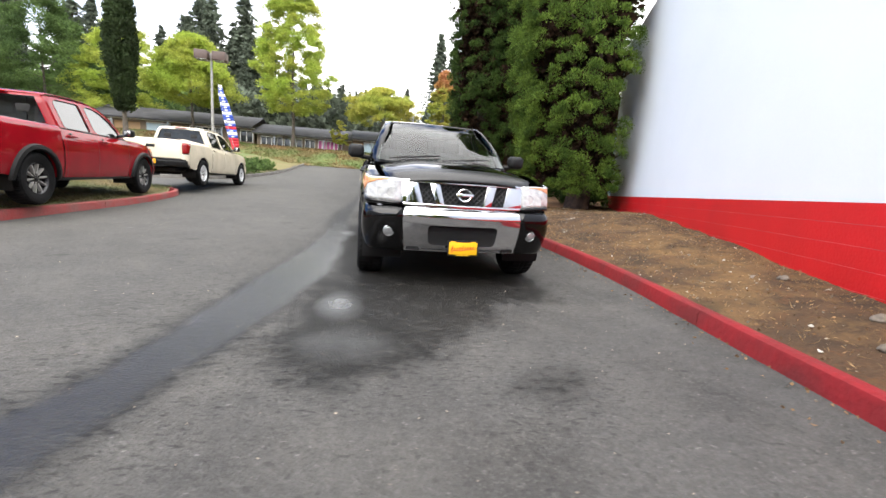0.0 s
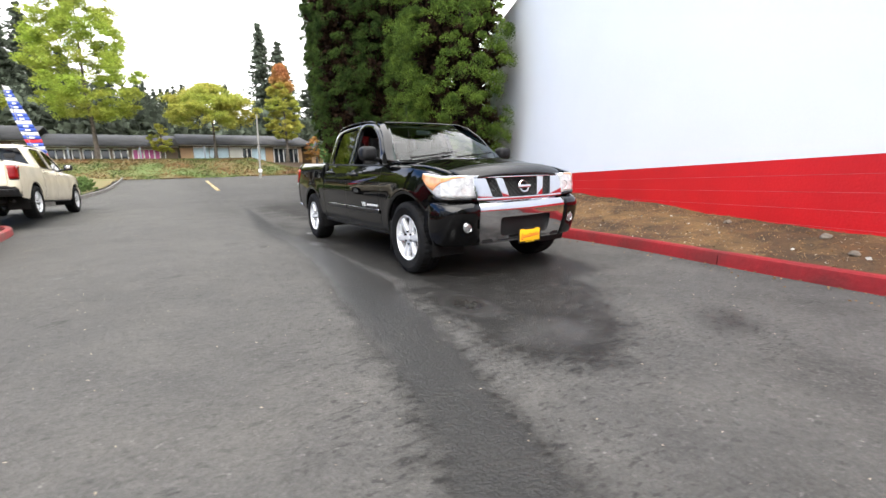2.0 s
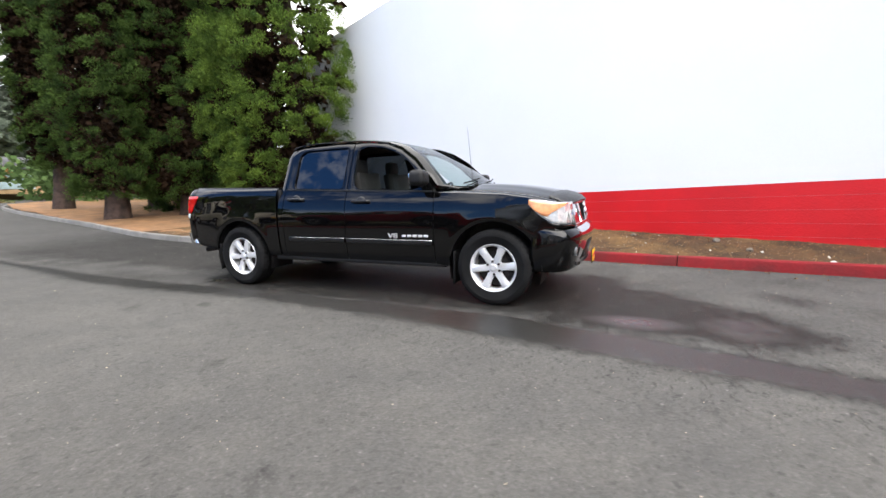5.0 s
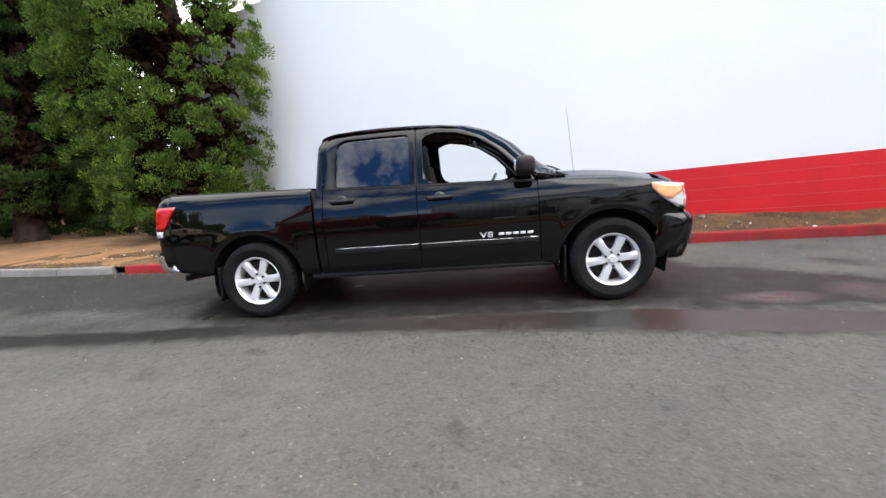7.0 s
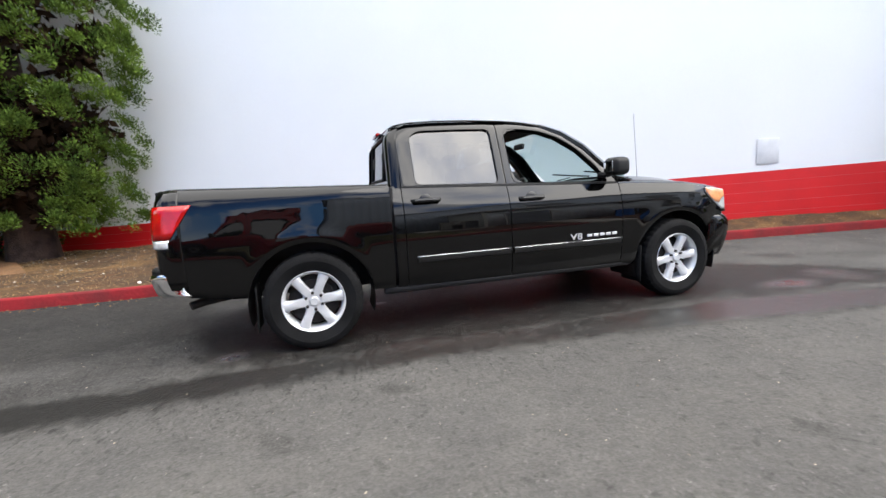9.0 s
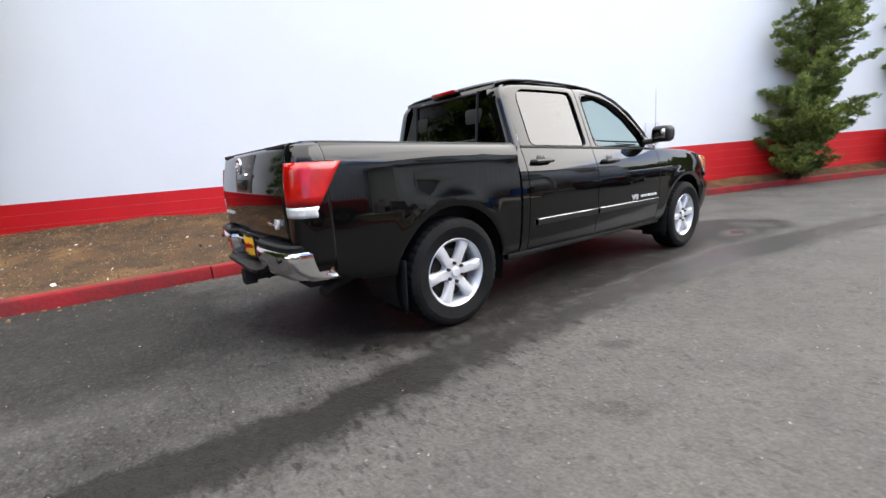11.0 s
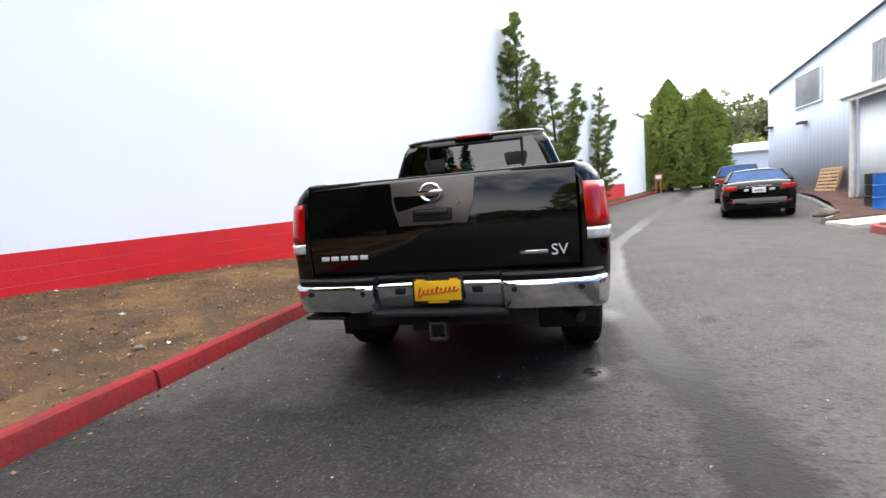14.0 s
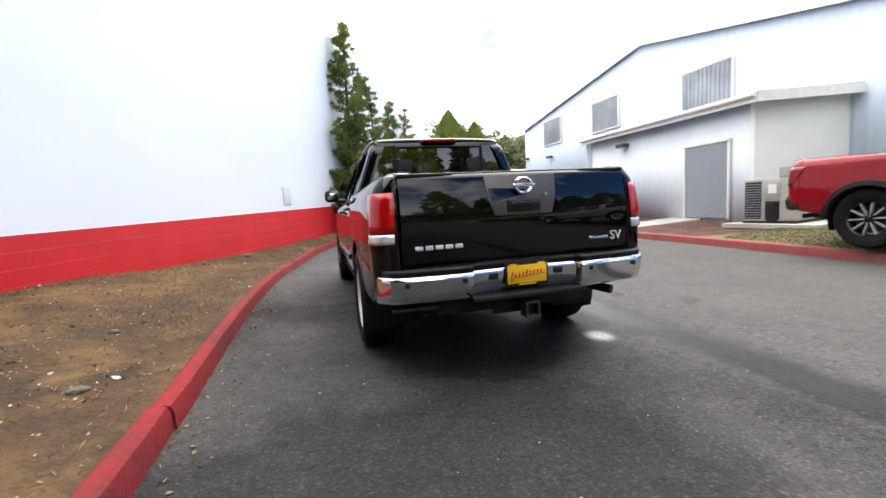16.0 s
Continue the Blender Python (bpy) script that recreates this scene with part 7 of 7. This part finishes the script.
    me.polygons.foreach_set("loop_start", np.arange(0, 4 * n, 4, dtype=np.int32))
    me.update(calc_edges=True)
    me.materials.append(M[mat])
    ob = new(name, me)
    ob.parent = parent
    return tagged(ob, label)


def clumps(centres, radii, per, up=0.35, shell=0.55):
    """Points and directions of leaves in round tufts about the centres."""
    m = len(centres)
    s = rng.normal(size=(m, per, 3))
    s /= np.linalg.norm(s, axis=2, keepdims=True)
    rad = rng.uniform(shell, 1.0, (m, per, 1)) * radii[:, None, None]
    p = centres[:, None, :] + s * rad * np.array([1, 1, 0.85])
    d = s + np.array([0, 0, up]) + rng.normal(scale=0.35, size=s.shape)
    return p.reshape(-1, 3), d.reshape(-1, 3)


def profile_centres(n, h0, h1, rad, inner=0.55, squash=1.0):
    z = h0 + (h1 - h0) * rng.random(n)
    a = rng.uniform(0, 2 * math.pi, n)
    t = (z - h0) / (h1 - h0)
    R = np.array([rad(v) for v in t]) * (inner + (1 - inner) * np.sqrt(rng.random(n)))
    R = R * (1 + 0.12 * np.sin(3 * a + 9 * t) + 0.1 * np.sin(7 * a - 14 * t))
    return np.stack([R * np.cos(a), R * np.sin(a) * squash, z], 1)


def trunk(parent, h, r, mat="bark", limbs=8, spread=1.5, z0=1.5, flare=1.4):
    pts = [(0.05 * math.sin(z * 0.7), 0.05 * math.cos(z * 0.9) - 0.05, z) for z in np.linspace(-0.2, h, 12)]
    rows = []
    for k, p in enumerate(pts):
        rr = r * (1 - 0.85 * k / 11) * (flare if k == 0 else 1.15 if k == 1 else 1)
        rows.append([(p[0] + rr * (1 + 0.12 * math.sin(3 * a + k)) * math.cos(a), p[1] + rr * (1 + 0.12 * math.sin(3 * a + k)) * math.sin(a), p[2]) for a in np.linspace(0, 2 * math.pi, 15)[:-1]])
    tr = part("trunk", sheet(rows, close=True), mat, parent, smooth=60)
    for k in range(limbs):
        a, z = k * 2.4, z0 + (h * 0.85 - z0) * k / max(1, limbs)
        ln = spread * (1 - 0.6 * k / limbs)
        part("limb", tube([(0, 0, z), (0.5 * ln * math.cos(a), 0.5 * ln * math.sin(a), z + 0.15 * ln), (ln * math.cos(a), ln * math.sin(a), z + 0.45 * ln)], r * 0.22, n=6, r1=r * 0.06), mat, tr)
    return tr


def cedar(label, x, y, h, R, n, per, size, clip=None, bare=1.2, mat="dark_cedar"):
    T = thing("cedar_tree", label, "tree", "cedars on the verge", at=pose(x, y, land(x, y) + 0.15))
    trunk(T, h * 0.9, 0.34, limbs=10, spread=R * 0.7)
    shape = lambda t: R * (0.62 + 1.5 * t if t < 0.25 else 1.0 - 0.18 * (t - 0.25) if t < 0.6 else 0.937 * (1 - ((t - 0.6) / 0.4) ** 2.2) + 0.03)
    c = profile_centres(n, bare, h, shape, 0.7)
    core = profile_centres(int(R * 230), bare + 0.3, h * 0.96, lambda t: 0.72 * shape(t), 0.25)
    if clip:
        c = c[np.array([clip(x + p[0], y + p[1]) for p in c])]
        core = core[np.array([clip(x + p[0] + 0.3, y + p[1]) for p in core])]
    p, d = clumps(c, rng.uniform(0.17, 0.4, len(c)), per, 0.8, 0.3)
    axis_out = p * np.array([1, 1, 0])
    axis_out /= np.linalg.norm(axis_out, axis=1, keepdims=True) + 1e-6
    tuft = p - np.repeat(c, per, axis=0)
    tuft /= np.linalg.norm(tuft, axis=1, keepdims=True) + 1e-6
    keep = (tuft * (axis_out + np.array([0, 0, 0.7]))).sum(1) > -0.1
    leaves_mesh("crown", p[keep], d[keep], size, size * 0.19, mat, T, "dense tufted green foliage with dark gaps")
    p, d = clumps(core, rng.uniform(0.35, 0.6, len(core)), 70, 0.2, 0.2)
    leaves_mesh("inner_foliage", p, d, 0.24, 0.07, "shaded_cedar_core", T, "brown inner growth darkened for the crown's shade")
    return T


in_front = lambda x, y: x < wall_x(y) - 0.5 or y > 10.35
cedar("broad dense cedar with tufted green foliage beside the white wall", 6.8, 7.7, 16.5, 2.9, 2300, 430, 0.068, in_front, 0.6, "cedar")
cedar("dark cedar standing behind the broad one", 7.2, 14.0, 14.0, 2.3, 950, 360, 0.075, None, 0.8)
cedar("tall dark cedar by the grey kerb", 4.85, 14.9, 15.5, 1.65, 850, 360, 0.075, None, 0.9)
cedar("tall dark cedar on the dry verge", 6.6, 22.4, 16.5, 1.55, 520, 260, 0.105, None, 2.0)
cedar("tall dark cedar on the dry verge", 9.3, 19.5, 15.0, 2.3, 500, 260, 0.115, None, 0.8)
cedar("dark cedar deep in the grove", 11.8, 17.2, 15.0, 2.5, 420, 230, 0.12, None, 0.7)
cedar("dark cedar deep in the grove", 13.0, 22.6, 16.0, 2.5, 380, 230, 0.12, None, 0.7)


def shrub(label, x, y, r, h, n):
    hb = thing("shrub", label, "shrub", "dark shrubs under the cedars", at=pose(x, y, land(x, y) + 0.18))
    bm = None
    for k in range(5):
        bm = tube([(0, 0, 0), (0.3 * r * math.cos(k * 1.3), 0.3 * r * math.sin(k * 1.3), h * 0.5), (0.5 * r * math.cos(k * 1.3), 0.5 * r * math.sin(k * 1.3), h * 0.8)], 0.025, bm, 6, 0.01)
    part("stem", bm, "bark", hb)
    c = profile_centres(n, 0.1, h, lambda t: r * (1 - 0.5 * t * t), 0.3)
    c = c[np.array([wall_x(y + q[1]) - 0.3 > x + q[0] or y + q[1] > 10.3 for q in c])]
    p, d = clumps(c, rng.uniform(0.15, 0.3, len(c)), 90, 0.5, 0.3)
    leaves_mesh("foliage", p, d, 0.085, 0.026, "dark_cedar", hb)


shrub("low dark evergreen shrub at the foot of the wall's end", 7.9, 9.0, 1.1, 1.25, 90)
shrub("dark spreading shrub in the shade of the cedars", 9.0, 12.2, 1.5, 1.5, 150)
shrub("dark spreading shrub in the shade of the cedars", 10.6, 15.2, 1.8, 1.7, 170)
shrub("dark spreading shrub in the shade of the cedars", 8.8, 17.0, 1.5, 1.4, 130)
shrub("dark spreading shrub in the shade of the cedars", 12.6, 13.0, 1.9, 1.9, 170)


def wall_conifer(label, x, y, h, tops, R, n):
    """A pruned spiky juniper against the wall, with one or more leaning leaders."""
    T = thing("juniper_tree", label, "tree", "junipers along the wall", at=pose(x, y, bank_height(x + 0.1, y)))
    cs, rs = [], []
    bm = None
    for k, (dx, dy, top) in enumerate(tops):
        lead = lambda t: np.array([dx * t ** 1.3, dy * t ** 1.3, top * t])
        bm = tube([tuple(lead(t)) for t in np.linspace(0, 1, 8)], 0.09, bm, 8, 0.02)
        share = 1.0 if k == 0 else 0.5
        for q in range(int(n * top / h)):
            t = 0.02 + 0.98 * rng.random() ** 1.15
            a = rng.uniform(0, 2 * math.pi)
            ln = share * R * (0.5 + 0.5 * min(1, t * 7)) * (1 - t) ** 0.6 * rng.uniform(0.45, 1.15) + 0.06
            m = max(2, int(ln / 0.13))
            u = np.linspace(0.25, 1, m)
            out = lead(t)[None, :] + ln * np.stack([u * math.cos(a), u * math.sin(a), 0.05 + 0.38 * u ** 1.9], 1)
            cs.append(out + rng.normal(scale=0.03, size=out.shape))
            rs.append(0.25 - 0.12 * u)
    part("trunk", bm, "bark", T)
    c, r = np.concatenate(cs), np.concatenate(rs)
    keep = np.array([x + q[0] < wall_x(y + q[1]) - 0.02 for q in c])
    c, r = c[keep], r[keep]
    p, d = clumps(c, r, 88, 0.9, 0.15)
    p[:, 2] = np.repeat(c[:, 2], 88) + 0.72 * (p[:, 2] - np.repeat(c[:, 2], 88))
    leaves_mesh("foliage", p, d, 0.09, 0.013, "juniper", T, "layered blue-green needles on upswept branches")


wall_conifer("tall narrow juniper with upswept branches against the red base", 0.02, -10.5, 7.4, ((-0.1, -0.2, 7.35), (-0.75, -1.4, 6.0)), 1.3, 150)
wall_conifer("forked juniper with leaning tips against the wall", -1.55, -14.6, 6.0, ((0.35, 1.26, 5.7), (-1.1, -2.1, 5.95), (-1.45, -2.9, 5.2)), 1.1, 78)
wall_conifer("narrow juniper with a split tip against the wall", -3.65, -19.2, 6.4, ((-0.48, -1.1, 6.3), (-1.5, -3.4, 4.9)), 1.05, 84)


def cone_tree(label, x, y, h, R):
    T = thing("conical_tree", label, "tree", "conical evergreens at the lane's end", at=pose(x, y, land(x, y)))
    trunk(T, h * 0.85, 0.18, limbs=5, spread=R * 0.6)
    c = profile_centres(2600, 0.25, h, lambda t: R * (0.8 + 1.1 * t if t < 0.18 else (1 - ((t - 0.18) / 0.82) ** 2.3)) + 0.06, 0.75)
    p, d = clumps(c, rng.uniform(0.1, 0.19, len(c)), 55, 1.4, 0.3)
    leaves_mesh("crown", p, d, 0.1, 0.024, "arborvitae", T)
    c = profile_centres(420, 0.3, h * 0.95, lambda t: 0.72 * R * (0.8 + 1.1 * t if t < 0.18 else (1 - ((t - 0.18) / 0.82) ** 2.3)) + 0.04, 0.5)
    p, d = clumps(c, rng.uniform(0.3, 0.45, len(c)), 50, 1.2, 0.2)
    leaves_mesh("inner_foliage", p, d, 0.3, 0.09, "arborvitae", T)


cone_tree("large conical evergreen at the end of the lane", -11.6, -35.2, 9.2, 2.35)
cone_tree("smaller conical evergreen at the end of the lane", -14.7, -36.4, 8.3, 2.0)


def broadleaf(label, x, y, z, h, R, bare, mat, tip=None, n=260, per=215, size=0.15, cone=False):
    T = thing("deciduous_tree", label, "tree", "street trees by the school", at=pose(x, y, z))
    trunk(T, h * 0.8, 0.16, "grey_bark", 9, R * 0.8, bare)
    c = profile_centres(int(n * 1.3), bare, h, (lambda t: R * (min(1, (t + 0.1) / 0.24) * (1 - t) ** 0.62 + 0.04)) if cone else (lambda t: R * (math.sin(math.pi * min(1, 0.2 + 0.8 * t) ** 0.8) ** 0.8 * 0.98 + 0.04)), 0.35)
    gaps = np.array([noise.noise((x + q[0] * 0.55, y + q[1] * 0.55, q[2] * 1.15)) for q in c])
    c = c[gaps > -0.2]
    # boughs lie in flat tiers with pointed ends
    c[:, 2] += 0.14 * np.hypot(c[:, 0], c[:, 1])
    rr = rng.uniform(0.32, 0.78, len(c)) * R / 3.3
    if tip:
        hi = c[:, 2] > bare + (h - bare) * (0.66 + 0.12 * rng.random(len(c)))
        p, d = clumps(c[hi], rr[hi], per, 0.2, 0.3)
        leaves_mesh("crown_tip", p, d, size, size * 0.4, tip, T)
        c, rr = c[~hi], rr[~hi]
    p, d = clumps(c, rr, per, 0.2, 0.15)
    p[:, 2] = np.repeat(c[:, 2], per) + 0.62 * (p[:, 2] - np.repeat(c[:, 2], per))
    leaves_mesh("crown", p, d, size * 0.9, size * 0.36, mat, T)


broadleaf("tall lime-green tree turning yellow on the grass bank", -7.9, 40.0, 3.0, 17.5, 4.0, 3.0, "lime_leaf", n=480, cone=True)
broadleaf("round yellow-green tree before the school", -17.2, 40.0, 2.9, 9.6, 4.4, 3.3, "lime_leaf", n=360, cone=True)
broadleaf("spreading golden tree before the school", 0.95, 40.6, 3.0, 6.5, 3.7, 2.7, "gold_leaf", n=300)
broadleaf("slender green tree with an orange top", 7.6, 40.8, 2.8, 9.2, 2.1, 2.2, "gold_leaf", "orange_leaf", n=240, cone=True)
broadleaf("small russet tree beside the school wall", -3.3, 40.6, 3.1, 3.0, 0.9, 0.4, "gold_leaf", n=60)
broadleaf("small russet tree beside the school wall", 10.6, 40.8, 2.4, 2.8, 1.2, 0.3, "orange_leaf", n=60)
broadleaf("rust-tinged tree behind the parked cars", -33.0, 46.0, 3.0, 13.5, 4.5, 2, "wood_green", "wood_green", n=300)
broadleaf("dull green tree behind the parked cars", -26.5, 47.0, 3.0, 12.0, 4.2, 2, "lime_leaf", n=260)
broadleaf("dull green tree behind the parked cars", -40.0, 45.0, 3.0, 14.5, 4.8, 2, "wood_green", n=300)
pp = thing("poplar_tree", "dark columnar tree in front of the school", "tree", at=pose(-20.5, 34.6, land(0, 34) + 1.0))
trunk(pp, 11, 0.2, "grey_bark", 6, 0.8, 1.6)
c = profile_centres(900, 2.6, 14, lambda t: 1.1 * min(1.0, 0.3 + 1.5 * t) * (1 - t ** 3) + 0.05, 0.6)
p, d = clumps(c, rng.uniform(0.3, 0.5, len(c)), 60, 1.0, 0.35)
leaves_mesh("crown", p, d, 0.17, 0.06, "poplar_leaf", pp)


def fir_mesh(name, h, R, layers, parent, mat="fir"):
    """A tall fir: drooping boughs in uneven layers."""
    P, D = [], []
    for k in range(layers):
        t = (k + rng.random()) / layers
        z = h * (0.12 + 0.88 * t)
        rad = R * (1 - t) ** 0.8 * rng.uniform(0.65, 1.1) + 0.25
        for b in range(int(5 + 4 * (1 - t))):
            a = rng.uniform(0, 2 * math.pi)
            ln = rad * rng.uniform(0.6, 1.1)
            m = int(9 + 11 * ln / 2)
            s = rng.random(m)
            q = np.stack([s * ln * math.cos(a), s * ln * math.sin(a), z - 0.25 * s * s * ln + 0 * s], 1) + rng.normal(scale=(0.22, 0.22, 0.14), size=(m, 3)) * (0.4 + ln / 3)
            P.append(q)
            D.append(np.tile((math.cos(a), math.sin(a), -0.2), (m, 1)) + rng.normal(scale=0.6, size=(m, 3)))
    return leaves_mesh(name, np.concatenate(P), np.concatenate(D), 0.8, 0.17, mat, parent)


def fir(label, h, R, layers):
    F = thing("fir_tree", label, "tree", "tall firs behind the school", at=pose(0, 0, -500))
    part("trunk", tube([(0, 0, 0), (0, 0, h * 0.5), (0, 0, h * 0.98)], 0.35, n=8, r1=0.05), "bark", F)
    fir_mesh("crown", h, R, layers, F)
    return F


firs = [fir("tall dark fir with drooping boughs behind the school", 24, 4.6, 54), fir("tall dark fir with drooping boughs behind the school", 20, 5.2, 42)]
spots = [(-57, 80, 24), (-47, 84, 21), (-40.5, 78, 25.5), (-36.5, 82, 21), (-29.2, 80, 29), (-25.5, 86, 24), (-22, 80, 28), (-19, 84, 24.5), (13.4, 80, 25.5), (15.8, 78, 22), (22.5, 80, 25), (26.7, 82, 24), (29.5, 80, 23), (34, 84, 26),
         (18.2, 86, 19), (-6, 92, 16), (-2.5, 90, 15), (1.0, 94, 16.5), (4, 90, 15), (-7.5, 80, 13.5), (-5, 84, 15), (-3.5, 80, 13), (-1.5, 84, 14), (0.5, 80, 13), (2.5, 84, 14.5), (-9.5, 84, 15), (5.5, 82, 13.5), (-0.5, 88, 15), (-4.2, 76, 11.5), (-12.5, 82, 15), (-62, 84, 22), (-68, 80, 25), (-52, 70, 22), (38, 80, 24), (45, 84, 24), (-11, 90, 17), (8.5, 92, 17), (-15.5, 88, 20), (-75, 78, 24), (-33, 86, 25), (-31, 77, 22), (-27, 78, 26), (-44, 76, 23), (-50, 82, 26), (-24, 90, 27), (-20.5, 77, 21), (-55, 76, 24)]
for k, (x, y, h) in enumerate(spots):
    src = firs[k % 2]
    s = h / (24 if k % 2 == 0 else 20)
    copy_thing(src, pose(x, y, 2.6, 0, 0, 47 * k)).scale = (s * rng.uniform(0.85, 1.1), s * rng.uniform(0.85, 1.1), s)
for f in firs:
    for o in (*f.children_recursive, f):
        bpy.data.objects.remove(o)


def woods(name, label, x0, x1, y, base, height, n, mat, per=26, size=1.0, depth=6):
    c = np.stack([rng.uniform(x0, x1, n), y + rng.uniform(-depth, depth, n), np.zeros(n)], 1)
    tops = np.array([height * (0.65 + 0.38 * noise.noise((q[0] * 0.13, q[1] * 0.1, 4)) + 0.15 * noise.noise((q[0] * 0.6, 0, 9))) for q in c])
    c[:, 2] = base + tops * rng.random(n) ** 0.7
    p, d = clumps(c, rng.uniform(0.9, 1.9, n), per, 0.5, 0.4)
    ob = leaves_mesh(name, p, d, size, size * 0.42, mat, None)
    tagged(ob, label, "woods", kind="stuff")


woods("far_woods", "dark mixed woods behind the school", -90, 60, 66, 2.5, 10.5, 1500, "fir")
woods("mid_woods", "dull green trees behind the parked pickups", -80, -24, 58, 2.5, 12, 900, "wood_green", per=50, size=0.6)
woods("hill_woods", "wooded green hillside beyond the lane", -110, 40, -92, 4, 17, 3400, "hill_green", per=62, size=0.6, depth=14)
woods("hill_scrub", "rough bushes below the hillside woods", -70, -12, -58, 1.6, 6, 500, "lime_scrub", per=50, size=0.42)
woods("verge_woods", "trees and scrub behind the cedars", 11, 40, 34, 1.2, 5, 320, "wood_green", size=0.5)
hg = thing("hedge", "low clipped green shrubs in the planted corner", "hedge", at=pose(-7.2, 17.2, land(0, 17) + 0.15))
c = np.stack([rng.uniform(-1.6, 0.7, 150), rng.uniform(-3.0, 6.0, 150), rng.uniform(0.1, 0.75, 150)], 1)
p, d = clumps(c, rng.uniform(0.2, 0.36, len(c)), 50, 0.6, 0.3)
leaves_mesh("foliage", p, d, 0.14, 0.05, "wood_green", hg)


# ---- litter on the bank and asphalt ----
def scatter(name, label, n, area, size, mat, category, flat=0.15, keep=None):
    xs, ys = rng.uniform(area[0], area[1], n), rng.uniform(area[2], area[3], n)
    P, keepers = [], []
    for x, y in zip(xs, ys):
        if keep and not keep(x, y):
            continue
        on_bank = x > interp(y, KERB_Y, KERB_X) + 0.17
        P.append((x, y, (bank_height(x, y) if on_bank else land(x, y)) + 0.008))
    P = np.array(P)
    d = rng.normal(size=P.shape) * np.array([1, 1, flat])
    ob = leaves_mesh(name, P, d, size, size * 0.3, mat, None)
    tagged(ob, label, category, kind="stuff")


bank_only = lambda x, y: interp(y, KERB_Y, KERB_X) + 0.18 < x < wall_x(y) - 0.05
scatter("wood_chips", "pale chips and leaf crumbs strewn on the bank", 6000, (-1, 8.5, -10, 9), 0.024, "chips", "litter", 0.3, bank_only)
scatter("pale_scraps", "white wood scraps and torn paper on the bank", 420, (-1, 8.5, -10, 9), 0.062, "pale_scrap", "litter", 0.25, bank_only)
scatter("dead_leaves", "brown fallen leaves on the bank", 11000, (-1, 8.5, -10, 9), 0.026, "dead_leaf", "litter", 0.4, bank_only)
near_kerb = lambda x, y: 0 < interp(y, KERB_Y, KERB_X) - x < 0.35 * rng.random() ** 2 + 0.02
scatter("gutter_litter", "small leaves gathered along the kerb", 9000, (-1, 2.3, -10, 6.4), 0.03, "dead_leaf", "litter", 0.2, near_kerb)
on_road = lambda x, y: x < interp(y, KERB_Y, KERB_X) - 0.05
scatter("grit", "pale grit and crumbs on the asphalt", 1700, (-7, 2.1, -8, 8), 0.013, "chips", "litter", 0.2, on_road)


def tufts():
    xs = rng.uniform(-1, 8.5, 60000)
    ys = rng.uniform(-10, 9, 60000)
    P = []
    for x, y in zip(xs, ys):
        k, w = interp(y, KERB_Y, KERB_X) + 0.2, wall_x(y) - 0.04
        if not k < x < w:
            continue
        s = (x - k) / max(0.2, w - k)
        dense = 0.7 * noise.noise((x * 0.9, y * 0.9, 11)) + 0.35 + (0.6 if s > 0.8 + 0.1 * noise.noise((y * 1.3, 0, 4)) else 0)
        if rng.random() < dense:
            P.append((x, y, bank_height(x, y) + 0.02))
    P = np.array(P)
    d = rng.normal(size=P.shape) * np.array([1, 1, 0.35]) + np.array([0, 0, 0.55])
    tagged(leaves_mesh("dry_grass", P, d, 0.05, 0.0026, "straw", None), "dry straw-coloured grass blades on the bank", "grass", kind="stuff")
    gx, gy = rng.uniform(-10.5, -6.2, 34000), rng.uniform(-1.5, 7.9, 34000)
    P = np.array([(x, y, land(x, y) + 0.15 + 0.1 * min(1, max(0, (-6.2 - x) / 2))) for x, y in zip(gx, gy) if x < interp(y, [-2, 0, 2, 4, 6.3, 7.3], [-6.62, -6.4, -6.26, -6.16, -6.2, -6.55])])
    d = rng.normal(size=P.shape) * np.array([1, 1, 0.3]) + np.array([0, 0, 0.7])
    tagged(leaves_mesh("island_grass", P, d, 0.055, 0.005, "straw_green", None), "short patchy grass of the island", "grass", kind="stuff")


def weeds():
    gx, gy = rng.uniform(-45, 9, 26000), rng.uniform(33.2, 40.5, 26000)
    P = []
    for x, y in zip(gx, gy):
        P.append((x, y, land(x, y) + 0.05 + far_bank(x, y)))
    d = rng.normal(size=(len(P), 3)) * np.array([1, 1, 0.3]) + np.array([0, 0, 0.8])
    tagged(leaves_mesh("bank_weeds", np.array(P), d, 0.24, 0.04, "weed", None), "rank green and rusty weeds on the far bank", "grass", kind="stuff")


M["weed"] = shader("weed", (0.09, 0.13, 0.035), rough=0.9, vary=0.3, scale=0.5, fine=6, bump=0, per_piece=0.5, second=(0.2, 0.11, 0.05), thin=0.3)
weeds()
M["straw_green"] = shader("straw_green", (0.1, 0.115, 0.035), rough=0.9, vary=0.25, scale=0.8, fine=10, bump=0, per_piece=0.5, second=(0.17, 0.13, 0.06))
tufts()
lf = leaves_mesh("fallen_leaf", np.array([(-3.17, -3.98, 0.018)]), np.array([(1.0, 0.4, 0.02)]), 0.075, 0.02, "orange_leaf", None)
tagged(lf, "orange fallen leaf lying on the asphalt", "leaf")
